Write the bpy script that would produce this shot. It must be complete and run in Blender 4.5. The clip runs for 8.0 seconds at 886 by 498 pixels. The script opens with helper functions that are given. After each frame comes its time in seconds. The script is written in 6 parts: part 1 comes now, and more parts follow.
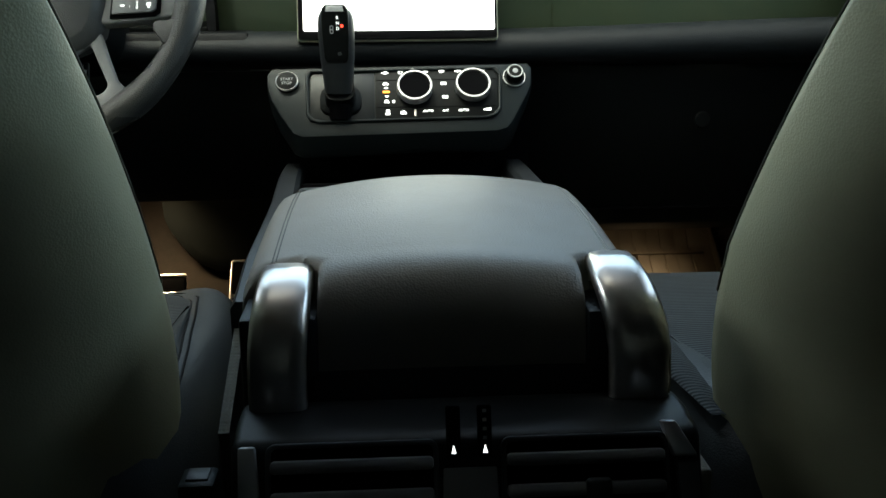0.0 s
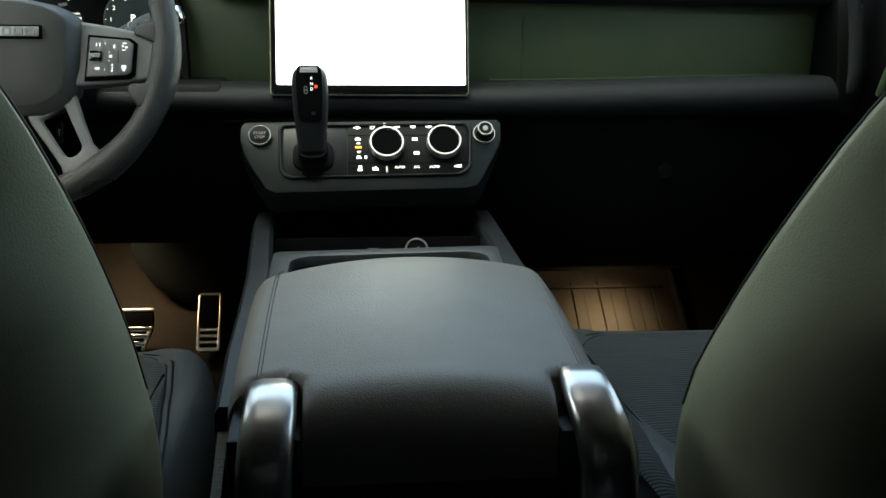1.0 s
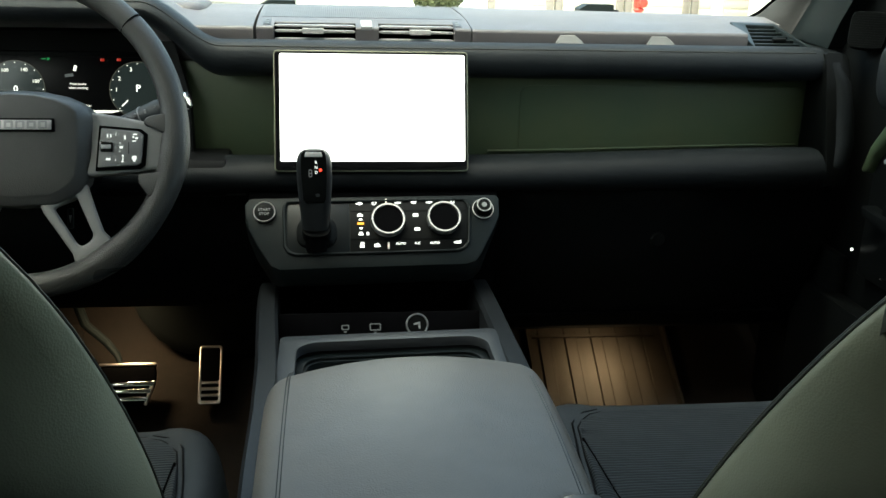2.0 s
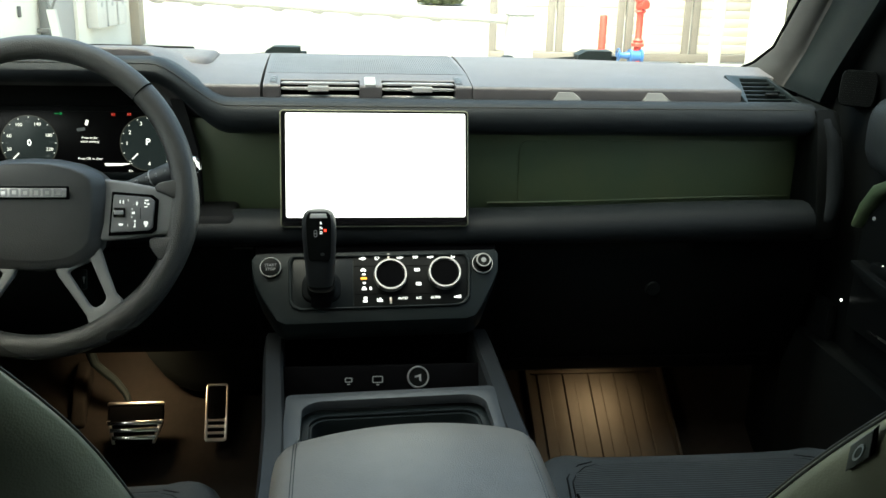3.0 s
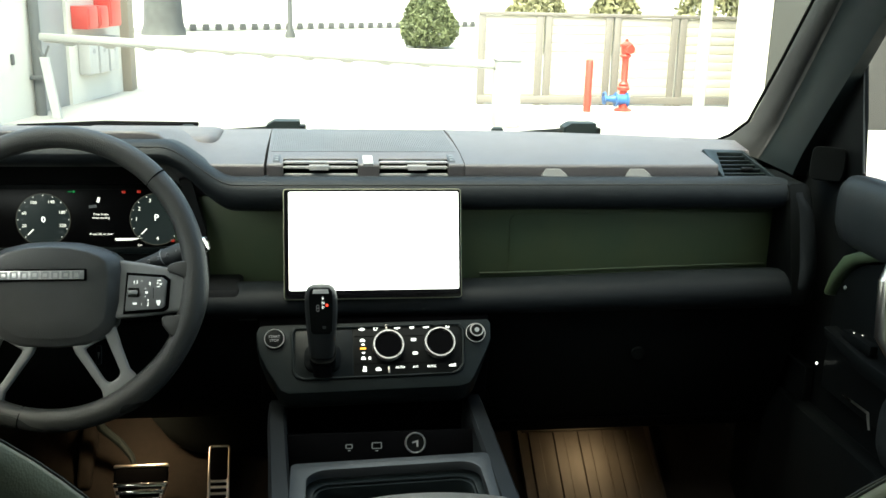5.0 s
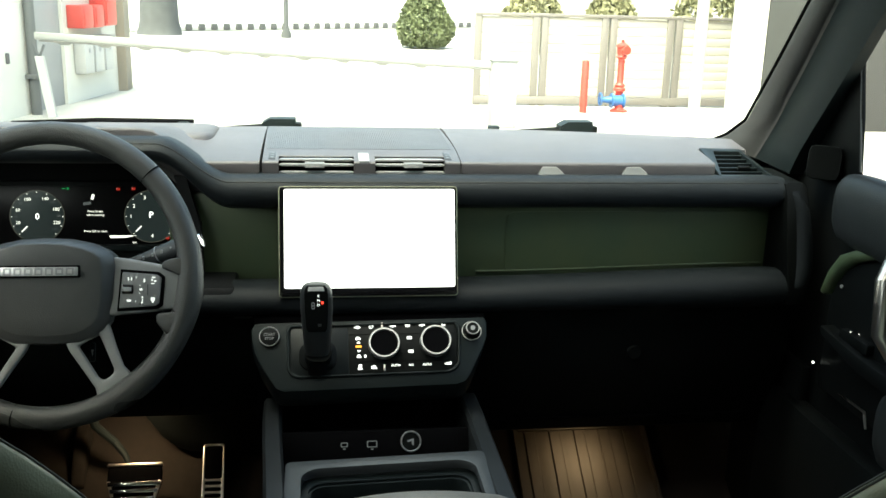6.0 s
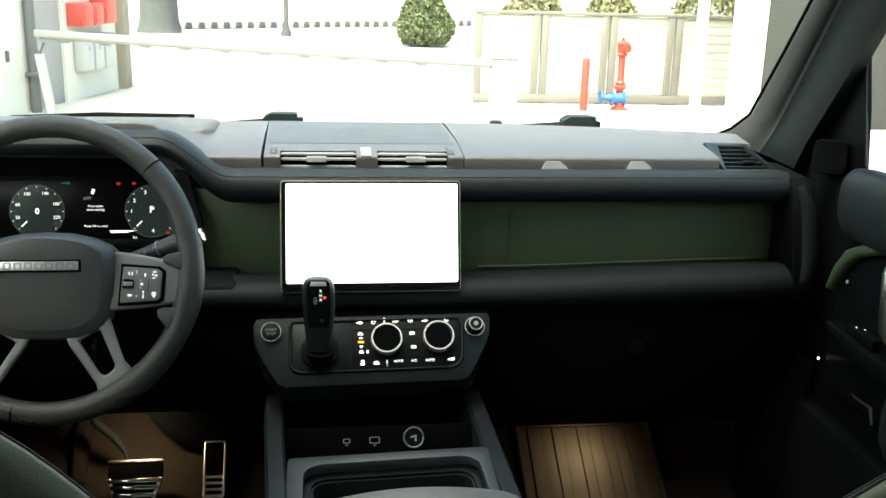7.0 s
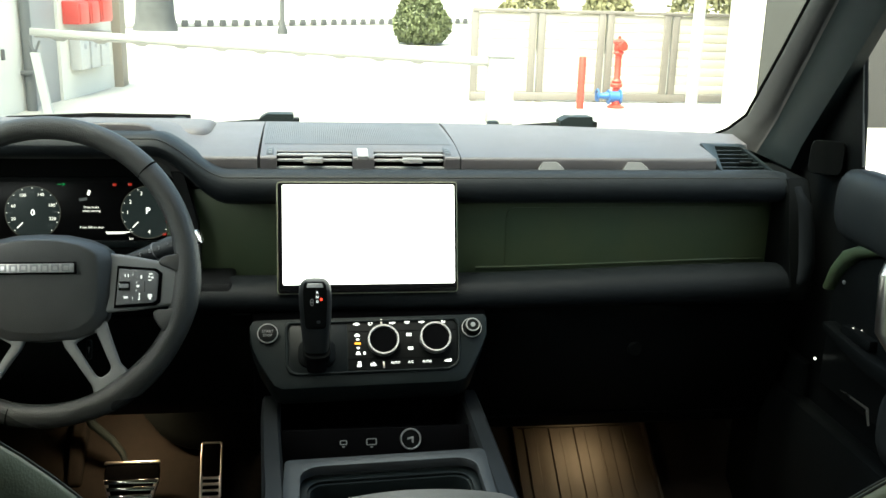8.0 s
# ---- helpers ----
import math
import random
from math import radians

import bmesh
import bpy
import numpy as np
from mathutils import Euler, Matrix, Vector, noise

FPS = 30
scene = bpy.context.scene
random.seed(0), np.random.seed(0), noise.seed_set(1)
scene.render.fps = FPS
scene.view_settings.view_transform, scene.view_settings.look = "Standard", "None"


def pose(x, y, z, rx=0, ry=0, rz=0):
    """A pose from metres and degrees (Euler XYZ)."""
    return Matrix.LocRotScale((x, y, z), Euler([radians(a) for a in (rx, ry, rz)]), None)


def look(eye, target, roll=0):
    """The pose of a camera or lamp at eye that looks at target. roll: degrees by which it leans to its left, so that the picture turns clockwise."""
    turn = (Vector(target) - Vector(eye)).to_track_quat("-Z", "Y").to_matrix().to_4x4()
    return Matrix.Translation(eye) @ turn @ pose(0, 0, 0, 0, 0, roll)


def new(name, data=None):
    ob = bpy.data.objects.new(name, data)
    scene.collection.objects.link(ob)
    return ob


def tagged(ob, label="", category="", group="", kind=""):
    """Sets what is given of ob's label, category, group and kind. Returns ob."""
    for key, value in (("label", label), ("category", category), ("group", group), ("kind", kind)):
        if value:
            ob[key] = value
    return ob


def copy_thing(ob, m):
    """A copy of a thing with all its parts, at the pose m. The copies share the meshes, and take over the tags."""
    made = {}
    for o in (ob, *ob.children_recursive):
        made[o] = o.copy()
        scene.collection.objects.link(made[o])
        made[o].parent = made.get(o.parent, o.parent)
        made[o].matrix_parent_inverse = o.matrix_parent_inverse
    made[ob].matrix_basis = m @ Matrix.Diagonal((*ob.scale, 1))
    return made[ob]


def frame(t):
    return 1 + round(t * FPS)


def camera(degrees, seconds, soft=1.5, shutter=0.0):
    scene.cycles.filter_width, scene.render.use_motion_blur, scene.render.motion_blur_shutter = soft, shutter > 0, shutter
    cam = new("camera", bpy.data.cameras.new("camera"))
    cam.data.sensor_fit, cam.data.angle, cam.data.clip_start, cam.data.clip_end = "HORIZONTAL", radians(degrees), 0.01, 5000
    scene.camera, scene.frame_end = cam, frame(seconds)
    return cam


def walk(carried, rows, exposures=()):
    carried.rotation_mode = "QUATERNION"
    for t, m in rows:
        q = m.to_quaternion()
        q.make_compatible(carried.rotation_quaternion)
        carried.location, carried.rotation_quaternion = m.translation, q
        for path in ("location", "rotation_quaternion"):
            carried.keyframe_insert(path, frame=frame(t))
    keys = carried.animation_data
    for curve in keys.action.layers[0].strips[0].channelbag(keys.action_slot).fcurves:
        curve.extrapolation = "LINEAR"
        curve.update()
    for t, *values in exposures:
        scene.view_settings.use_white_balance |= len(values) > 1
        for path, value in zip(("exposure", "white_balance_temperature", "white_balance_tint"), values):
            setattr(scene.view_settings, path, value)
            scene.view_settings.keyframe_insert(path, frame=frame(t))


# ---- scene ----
cam = camera(50.0, 8.0)
PATH = [
    (0, (-0.021, -1.285, 1.156), (0.091, 0.644, 0.641), -0.5),
    (0.5, (-0.028, -1.282, 1.218), (0.133, 0.636, 0.676), 0.5),
    (1, (-0.038, -1.281, 1.262), (0.164, 0.627, 0.697), 0.9),
    (1.5, (-0.055, -1.278, 1.325), (0.175, 0.622, 0.745), 1.3),
    (3, (-0.06, -1.292, 1.476), (0.166, 0.602, 0.872), 1.6),
    (3.5, (-0.067, -1.312, 1.51), (0.167, 0.585, 0.921), 1.5),
    (4, (-0.075, -1.334, 1.53), (0.154, 0.572, 0.969), 1.4),
    (4.5, (-0.076, -1.347, 1.544), (0.164, 0.567, 1.015), 1.3),
    (6, (-0.076, -1.343, 1.538), (0.182, 0.57, 1.014), 1.6),
    (6.5, (-0.077, -1.336, 1.533), (0.181, 0.574, 1.0), 1.7),
    (7, (-0.079, -1.334, 1.53), (0.179, 0.578, 1.003), 1.6),
    (7.5, (-0.079, -1.331, 1.536), (0.179, 0.579, 1.002), 1.6),
    (8, (-0.079, -1.331, 1.534), (0.186, 0.579, 1.003), 1.6),
]
walk(cam, [(t, look(eye, target, roll)) for t, eye, target, roll in PATH], ((0, 3.22, 6800, -8), (0.5, 3.08, 6800, -8), (1, 2.94, 6800, -8), (1.5, 2.85, 6800, -8), (3, 2.75, 6800, -8), (8, 2.75, 6800, -8)))

# ---- light ----
SUN_EL, SUN_AZ = radians(64), radians(215)
world = bpy.data.worlds.new("sky")
scene.world = world
world.use_nodes = True
_n = world.node_tree.nodes
_sky = _n.new("ShaderNodeTexSky")
_sky.sky_type, _sky.sun_disc = "NISHITA", False
_sky.sun_elevation, _sky.sun_rotation = SUN_EL, SUN_AZ
_sky.air_density, _sky.dust_density, _sky.ozone_density = 1.0, 8.0, 1.0
world.node_tree.links.new(_sky.outputs[0], _n["Background"].inputs[0])
_n["Background"].inputs[1].default_value = 0.15
_sun = bpy.data.lights.new("sun", "SUN")
_sun.energy, _sun.angle, _sun.color = 1.3, radians(50), (1.0, 0.97, 0.92)
sun = new("sun", _sun)
sun.matrix_world = look((0, 0, 0), (-math.sin(SUN_AZ) * math.cos(SUN_EL), -math.cos(SUN_AZ) * math.cos(SUN_EL), -math.sin(SUN_EL)))


def footwell_light(x, y, z, energy, ahead, spread):
    """A warm courtesy lamp under the dashboard, shining down on the floor."""
    li = bpy.data.lights.new("footwell_light", "AREA")
    li.shape, li.size, li.size_y, li.energy, li.color = "RECTANGLE", 0.05, 0.02, energy, (1.0, 0.70, 0.44)
    li.spread = radians(spread)
    ob = new("footwell_light", li)
    ob.matrix_world = look((x, y, z), (x, y + ahead, z - 0.3))
    return ob


footwell_light(0.425, 0.235, 0.785, 0.0105, 0.09, 90)
footwell_light(-0.40, 0.20, 0.852, 0.036, 0.22, 95)


# ---- materials ----
def mat(name, color, rough=0.5, metal=0.0, var=0.12, scale=40.0, bump=0.0, bscale=600.0, kind="noise", spec=0.5, coat=0.0, tint=None, rvar=0.08):
    """A surface with grain at a fine scale and uneven wear at a coarse one."""
    m = bpy.data.materials.new(name)
    m.use_nodes = True
    nt = m.node_tree
    b = nt.nodes["Principled BSDF"]
    tc = nt.nodes.new("ShaderNodeTexCoord")
    n1 = nt.nodes.new("ShaderNodeTexNoise")
    n1.inputs["Scale"].default_value, n1.inputs["Detail"].default_value = scale, 6
    n2 = nt.nodes.new("ShaderNodeTexNoise")
    n2.inputs["Scale"].default_value, n2.inputs["Detail"].default_value = scale * 0.12, 3
    nt.links.new(tc.outputs["Object"], n1.inputs[0])
    nt.links.new(tc.outputs["Object"], n2.inputs[0])
    add = nt.nodes.new("ShaderNodeMath")
    add.operation = "ADD"
    nt.links.new(n1.outputs[0], add.inputs[0])
    nt.links.new(n2.outputs[0], add.inputs[1])
    ramp = nt.nodes.new("ShaderNodeMapRange")
    ramp.inputs["From Min"].default_value, ramp.inputs["From Max"].default_value = 0.6, 1.4
    nt.links.new(add.outputs[0], ramp.inputs["Value"])
    mix = nt.nodes.new("ShaderNodeMix")
    mix.data_type = "RGBA"
    other = tint or color
    mix.inputs["A"].default_value = (*[max(0, c * (1 - var)) for c in color], 1)
    mix.inputs["B"].default_value = (*[min(1, c * (1 + var)) for c in other], 1)
    nt.links.new(ramp.outputs[0], mix.inputs["Factor"])
    nt.links.new(mix.outputs["Result"], b.inputs["Base Color"])
    rr = nt.nodes.new("ShaderNodeMapRange")
    rr.inputs["From Min"].default_value, rr.inputs["From Max"].default_value = 0.3, 0.7
    rr.inputs["To Min"].default_value, rr.inputs["To Max"].default_value = max(0.02, rough - rvar), min(1, rough + rvar)
    nt.links.new(n2.outputs[0], rr.inputs["Value"])
    nt.links.new(rr.outputs[0], b.inputs["Roughness"])
    b.inputs["Metallic"].default_value = metal
    b.inputs["Specular IOR Level"].default_value = spec
    b.inputs["Coat Weight"].default_value = coat
    if bump:
        if kind == "grain":
            tx = nt.nodes.new("ShaderNodeTexVoronoi")
            tx.inputs["Scale"].default_value = bscale
            out = tx.outputs["Distance"]
        elif kind == "ribs":
            tx = nt.nodes.new("ShaderNodeTexWave")
            tx.bands_direction = "Y"
            tx.inputs["Scale"].default_value, tx.inputs["Distortion"].default_value = bscale, 0.4
            out = tx.outputs[0]
            dk = nt.nodes.new("ShaderNodeMix")
            dk.data_type, dk.blend_type = "RGBA", "MULTIPLY"
            dk.inputs["Factor"].default_value = 0.6
            nt.links.new(mix.outputs["Result"], dk.inputs["A"])
            nt.links.new(out, dk.inputs["B"])
            nt.links.new(dk.outputs["Result"], b.inputs["Base Color"])
        elif kind == "perf":
            tx = nt.nodes.new("ShaderNodeTexVoronoi")
            tx.inputs["Scale"].default_value, tx.inputs["Randomness"].default_value = bscale, 0.0
            out = tx.outputs["Distance"]
        else:
            tx = nt.nodes.new("ShaderNodeTexNoise")
            tx.inputs["Scale"].default_value, tx.inputs["Detail"].default_value = bscale, 4
            out = tx.outputs[0]
        nt.links.new(tc.outputs["Object"], tx.inputs[0])
        bp = nt.nodes.new("ShaderNodeBump")
        bp.inputs["Strength"].default_value, bp.inputs["Distance"].default_value = bump, 0.001
        nt.links.new(out, bp.inputs["Height"])
        nt.links.new(bp.outputs[0], b.inputs["Normal"])
    return m


def glow(name, color, strength):
    """A lit display or icon."""
    m = bpy.data.materials.new(name)
    m.use_nodes = True
    b = m.node_tree.nodes["Principled BSDF"]
    b.inputs["Base Color"].default_value = (0.02, 0.02, 0.02, 1)
    b.inputs["Roughness"].default_value = 0.2
    b.inputs["Emission Color"].default_value = (*color, 1)
    b.inputs["Emission Strength"].default_value = strength
    return m


def pane(name, gloss=0.02, clear=(0.94, 0.97, 0.95)):
    """Clear sheet glass: lets the view through and mirrors at grazing angles."""
    m = bpy.data.materials.new(name)
    m.use_nodes = True
    nt = m.node_tree
    nt.nodes.remove(nt.nodes["Principled BSDF"])
    tr = nt.nodes.new("ShaderNodeBsdfTransparent")
    tr.inputs[0].default_value = (*clear, 1)
    gl = nt.nodes.new("ShaderNodeBsdfGlossy")
    gl.inputs["Roughness"].default_value = gloss
    lw = nt.nodes.new("ShaderNodeLayerWeight")
    lw.inputs["Blend"].default_value = 0.5
    pw = nt.nodes.new("ShaderNodeMath")
    pw.operation, pw.inputs[1].default_value = "POWER", 5.0
    nt.links.new(lw.outputs["Facing"], pw.inputs[0])
    fr = nt.nodes.new("ShaderNodeMath")
    fr.operation, fr.inputs[1].default_value, fr.inputs[2].default_value = "MULTIPLY_ADD", 0.9, 0.02
    nt.links.new(pw.outputs[0], fr.inputs[0])
    mx = nt.nodes.new("ShaderNodeMixShader")
    nt.links.new(fr.outputs[0], mx.inputs[0])
    nt.links.new(tr.outputs[0], mx.inputs[1])
    nt.links.new(gl.outputs[0], mx.inputs[2])
    nt.links.new(mx.outputs[0], nt.nodes["Material Output"].inputs[0])
    return m


# pale warm tint that stands for the screen's halo on its edge
BEZELHALO = mat("bezel_halo_tint", (0.34, 0.34, 0.25), 0.35, 0.3, var=0.03)
PAD = mat("grained_soft_pad", (0.079, 0.0755, 0.0825), 0.48, bump=0.25, bscale=900, kind="grain")
HIDE = mat("black_hide", (0.006, 0.0065, 0.0075), 0.5, bump=0.3, bscale=700, kind="grain", spec=0.12)
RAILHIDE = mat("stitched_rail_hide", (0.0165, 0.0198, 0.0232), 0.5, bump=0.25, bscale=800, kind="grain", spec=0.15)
# the upper rail's hide again, darkened to stand for shade lower down
LOWHIDE = mat("shaded_rail_hide", (0.0080, 0.0100, 0.0120), 0.5, bump=0.25, bscale=800, kind="grain", spec=0.12)
RAILTRIM = mat("dark_console_trim", (0.013, 0.015, 0.017), 0.45, bump=0.12, bscale=1200, spec=0.3)
ARMHIDE = mat("charcoal_hide", (0.178, 0.161, 0.138), 0.5, bump=0.25, bscale=650, kind="grain", var=0.09, spec=0.7)
WHEELHIDE = mat("wheel_hide", (0.040, 0.041, 0.040), 0.32, bump=0.5, bscale=800, kind="grain")
OLIVE = mat("olive_hide", (0.348, 0.334, 0.220), 0.5, bump=0.18, bscale=600, kind="grain", var=0.08, scale=20, spec=0.3)
SEATCLOTH = mat("ribbed_seat_cloth", (0.098, 0.112, 0.124), 0.7, bump=0.9, bscale=58, kind="ribs", var=0.15, spec=0.3)
SEATHIDE = mat("slate_seat_hide", (0.042, 0.049, 0.055), 0.5, bump=0.3, bscale=650, kind="grain", spec=0.35)
SIDECLOTH = mat("perforated_side_trim", (0.15, 0.15, 0.125), 0.7, bump=0.9, bscale=330, kind="perf")
PLASTIC = mat("black_plastic", (0.0043, 0.0051, 0.0053), 0.5, bump=0.12, bscale=1200, spec=0.08)
SATINBLACK = mat("satin_black_trim", (0.0092, 0.0128, 0.0138), 0.40, bump=0.08, bscale=1500, spec=0.14)
PILLAR = mat("grey_pillar_trim", (0.055, 0.058, 0.060), 0.55, bump=0.25, bscale=900, kind="grain", spec=0.3)
HUBHIDE = mat("airbag_hide", (0.062, 0.064, 0.066), 0.35, bump=0.2, bscale=800, kind="grain", spec=0.5)
PADMARK = glow("pad_mark", (0.95, 0.97, 1.0), 0.16)
PALECAP = mat("pale_cap_paint", (0.72, 0.72, 0.72), 0.35, var=0.03)
PADGREY = mat("grey_button_moulding", (0.16, 0.165, 0.17), 0.42, bump=0.1, bscale=1200)
DOORROLL = mat("door_roll_hide", (0.0165, 0.0185, 0.019), 0.5, bump=0.25, bscale=800, kind="grain", spec=0.35)
SPOKE = mat("satin_spoke_trim", (0.20, 0.205, 0.21), 0.4, bump=0.08, bscale=1500)
BRACKET = mat("mid_grey_moulding", (0.16, 0.165, 0.17), 0.45, bump=0.1, bscale=1200)
GREYTRIM = mat("grey_moulding", (0.036, 0.040, 0.044), 0.45, bump=0.15, bscale=1200)
VENTBLADE = mat("grey_vent_blade", (0.20, 0.204, 0.21), 0.35, bump=0.1, bscale=1200)
LIGHTTRIM = mat("pale_grey_trim", (0.30, 0.31, 0.32), 0.4, bump=0.05)
CLUSTERGLASS = mat("cluster_cover", (0.004, 0.004, 0.0045), 0.32, spec=0.12, rvar=0.02)
# near-black without sheen: black parts, and darkness put into recesses and gaps
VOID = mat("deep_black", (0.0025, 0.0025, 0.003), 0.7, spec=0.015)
SHIFTGLOSS = mat("shifter_surround", (0.006, 0.0085, 0.0095), 0.34, spec=0.2, rvar=0.10, scale=8)
GLOSS = mat("gloss_black", (0.006, 0.006, 0.007), 0.1, spec=0.5, rvar=0.03)
SATINMETAL = mat("satin_metal", (0.69, 0.645, 0.61), 0.29, 1.0, var=0.04, bump=0.05, bscale=2500, rvar=0.04)
DIALSILVER = mat("silver_dial_paint", (0.57, 0.57, 0.58), 0.33, 0.8, var=0.03, rvar=0.05)
CHROME = mat("bright_metal", (0.82, 0.82, 0.83), 0.14, 1.0, var=0.03, rvar=0.05)
GREEN = mat("green_powder_coat", (0.056, 0.088, 0.050), 0.5, bump=0.12, bscale=1500, var=0.12, scale=12, tint=(0.070, 0.084, 0.040))
RUBBER = mat("rubber_mat", (0.062, 0.050, 0.040), 0.62, bump=0.3, bscale=500, var=0.18)
CARPET = mat("brown_carpet", (0.015, 0.0102, 0.008), 0.95, bump=1.0, bscale=900, var=0.3, scale=90)
HEADLINER = mat("dark_headliner", (0.035, 0.035, 0.034), 0.95, bump=0.5, bscale=1100)
BODYPAINT = mat("dark_grey_body_paint", (0.028, 0.030, 0.031), 0.3, coat=0.6, var=0.03, rvar=0.02)
TAGCLOTH = mat("olive_tag_cloth", (0.20, 0.205, 0.165), 0.8, bump=0.2, bscale=1200)
PALEPRINT = mat("pale_print", (0.78, 0.79, 0.74), 0.6)
SEAM = mat("dark_olive_seam", (0.06, 0.058, 0.042), 0.7)
STITCH = mat("pale_stitching", (0.034, 0.036, 0.036), 0.8)
SCREEN = glow("lit_white_display", (1.0, 1.0, 0.985), 0.62)
ICON = glow("white_icon", (1, 1, 1), 0.42)
DIMICON = glow("dim_icon", (0.75, 0.8, 0.85), 0.018)
DIALRIM = glow("dial_rim_glow", (0.9, 0.85, 0.7), 0.012)
AMBER = glow("amber_icon", (1.0, 0.36, 0.02), 0.4)
DIMRED = glow("dim_red_icon", (1.0, 0.06, 0.04), 0.055)
RED = glow("red_icon", (1.0, 0.05, 0.03), 0.4)
GREENICON = glow("green_icon", (0.05, 0.7, 0.2), 0.045)
DIALTEXT = glow("dial_lettering", (0.82, 0.80, 0.76), 0.30)
SHIFTTEXT = glow("shift_lettering", (0.85, 0.87, 0.9), 0.30)
DIALFACE = glow("dial_glow", (0.42, 0.62, 0.64), 0.0048)
GLASS = pane("clear_glass")
TINTED = pane("privacy_glass", 0.02, (0.03, 0.031, 0.03))
ROOFGLASS = pane("roof_glass", 0.02, (0.30, 0.305, 0.31))
SIDEGLASS = pane("side_glass", 0.02, (0.97, 0.98, 0.97))


# ---- mesh tools ----
def hard(bm, angle=32):
    bmesh.ops.recalc_face_normals(bm, faces=bm.faces)
    for f in bm.faces:
        f.smooth = True
    for e in bm.edges:
        if len(e.link_faces) == 2 and e.calc_face_angle(0) > radians(angle):
            e.smooth = False


def link(name, bm, material, angle=32):
    hard(bm, angle)
    me = bpy.data.meshes.new(name)
    bm.to_mesh(me)
    bm.free()
    me.materials.append(material)
    return new(name, me)


def part(name, bm, material, parent, label="", angle=32):
    ob = link(name, bm, material, angle)
    ob.parent = parent
    bpy.context.view_layer.update()
    ob.matrix_parent_inverse = parent.matrix_world.inverted()
    return tagged(ob, label)


def thing(name, base, label, category, group="", kind=""):
    ob = new(name)
    ob.location = base
    ob.empty_display_size = 0.05
    bpy.context.view_layer.update()
    return tagged(ob, label, category, group, kind)


def single(name, bm, material, label, category="", group="", kind="", angle=32):
    return tagged(link(name, bm, material, angle), label, category, group, kind)


def rounded(bm, off, seg=2, angle=30):
    if off > 0:
        es = [e for e in bm.edges if len(e.link_faces) == 2 and e.calc_face_angle(0) > radians(angle)]
        bmesh.ops.bevel(bm, geom=es, offset=off, segments=seg, affect="EDGES", profile=0.5, clamp_overlap=True)
    return bm


def box(x0, x1, y0, y1, z0, z1, bev=0.0, seg=2, bm=None):
    b = bmesh.new()
    bmesh.ops.create_cube(b, size=1)
    b.transform(Matrix.Translation(((x0 + x1) / 2, (y0 + y1) / 2, (z0 + z1) / 2)) @ Matrix.Diagonal((abs(x1 - x0), abs(y1 - y0), abs(z1 - z0), 1)))
    rounded(b, bev, seg)
    return merged(bm, b)


def merged(bm, b, m=None):
    if m is not None:
        b.transform(m)
    if bm is None:
        return b
    me = bpy.data.meshes.new("tmp")
    b.to_mesh(me)
    b.free()
    bm.from_mesh(me)
    bpy.data.meshes.remove(me)
    return bm


def at(bm, m):
    bm.transform(m)
    return bm


def loft(rings, cap=True, closed=True, bm=None):
    """Skin through rings of equal length."""
    b = bm or bmesh.new()
    vs = [[b.verts.new(p) for p in r] for r in rings]
    n = len(rings[0])
    for a, c in zip(vs, vs[1:]):
        for i in range(n if closed else n - 1):
            j = (i + 1) % n
            b.faces.new((a[i], a[j], c[j], c[i]))
    if cap and closed:
        b.faces.new(vs[0][::-1])
        b.faces.new(vs[-1])
    return b


def prism(poly, lo, hi, axis="x", bev=0.0, seg=2):
    def put(p, k):
        return {"x": (k, p[0], p[1]), "y": (p[0], k, p[1]), "z": (p[0], p[1], k)}[axis]
    b = loft([[put(p, lo) for p in poly], [put(p, hi) for p in poly]])
    bmesh.ops.recalc_face_normals(b, faces=b.faces)
    return rounded(b, bev, seg)


def plate(outer, holes, thick, m=None, bev=0.0, seg=2):
    """A flat sheet with openings, in its own x, y; thick along z downwards from 0."""
    b = bmesh.new()
    for lp in (outer, *holes):
        vs = [b.verts.new((p[0], p[1], 0)) for p in lp]
        for i in range(len(vs)):
            b.edges.new((vs[i], vs[(i + 1) % len(vs)]))
    bmesh.ops.triangle_fill(b, use_beauty=True, use_dissolve=False, edges=b.edges[:], normal=(0, 0, 1))
    r = bmesh.ops.extrude_face_region(b, geom=b.faces[:])
    for v in [g for g in r["geom"] if isinstance(g, bmesh.types.BMVert)]:
        v.co.z -= thick
    bmesh.ops.recalc_face_normals(b, faces=b.faces)
    rounded(b, bev, seg)
    if m is not None:
        b.transform(m)
    return b


def rrect(x0, x1, y0, y1, r, n=4):
    out = []
    for cx, cy, a in ((x1 - r, y1 - r, 0), (x0 + r, y1 - r, 90), (x0 + r, y0 + r, 180), (x1 - r, y0 + r, 270)):
        for i in range(n + 1):
            t = radians(a + 90 * i / n)
            out.append((cx + r * math.cos(t), cy + r * math.sin(t)))
    return out


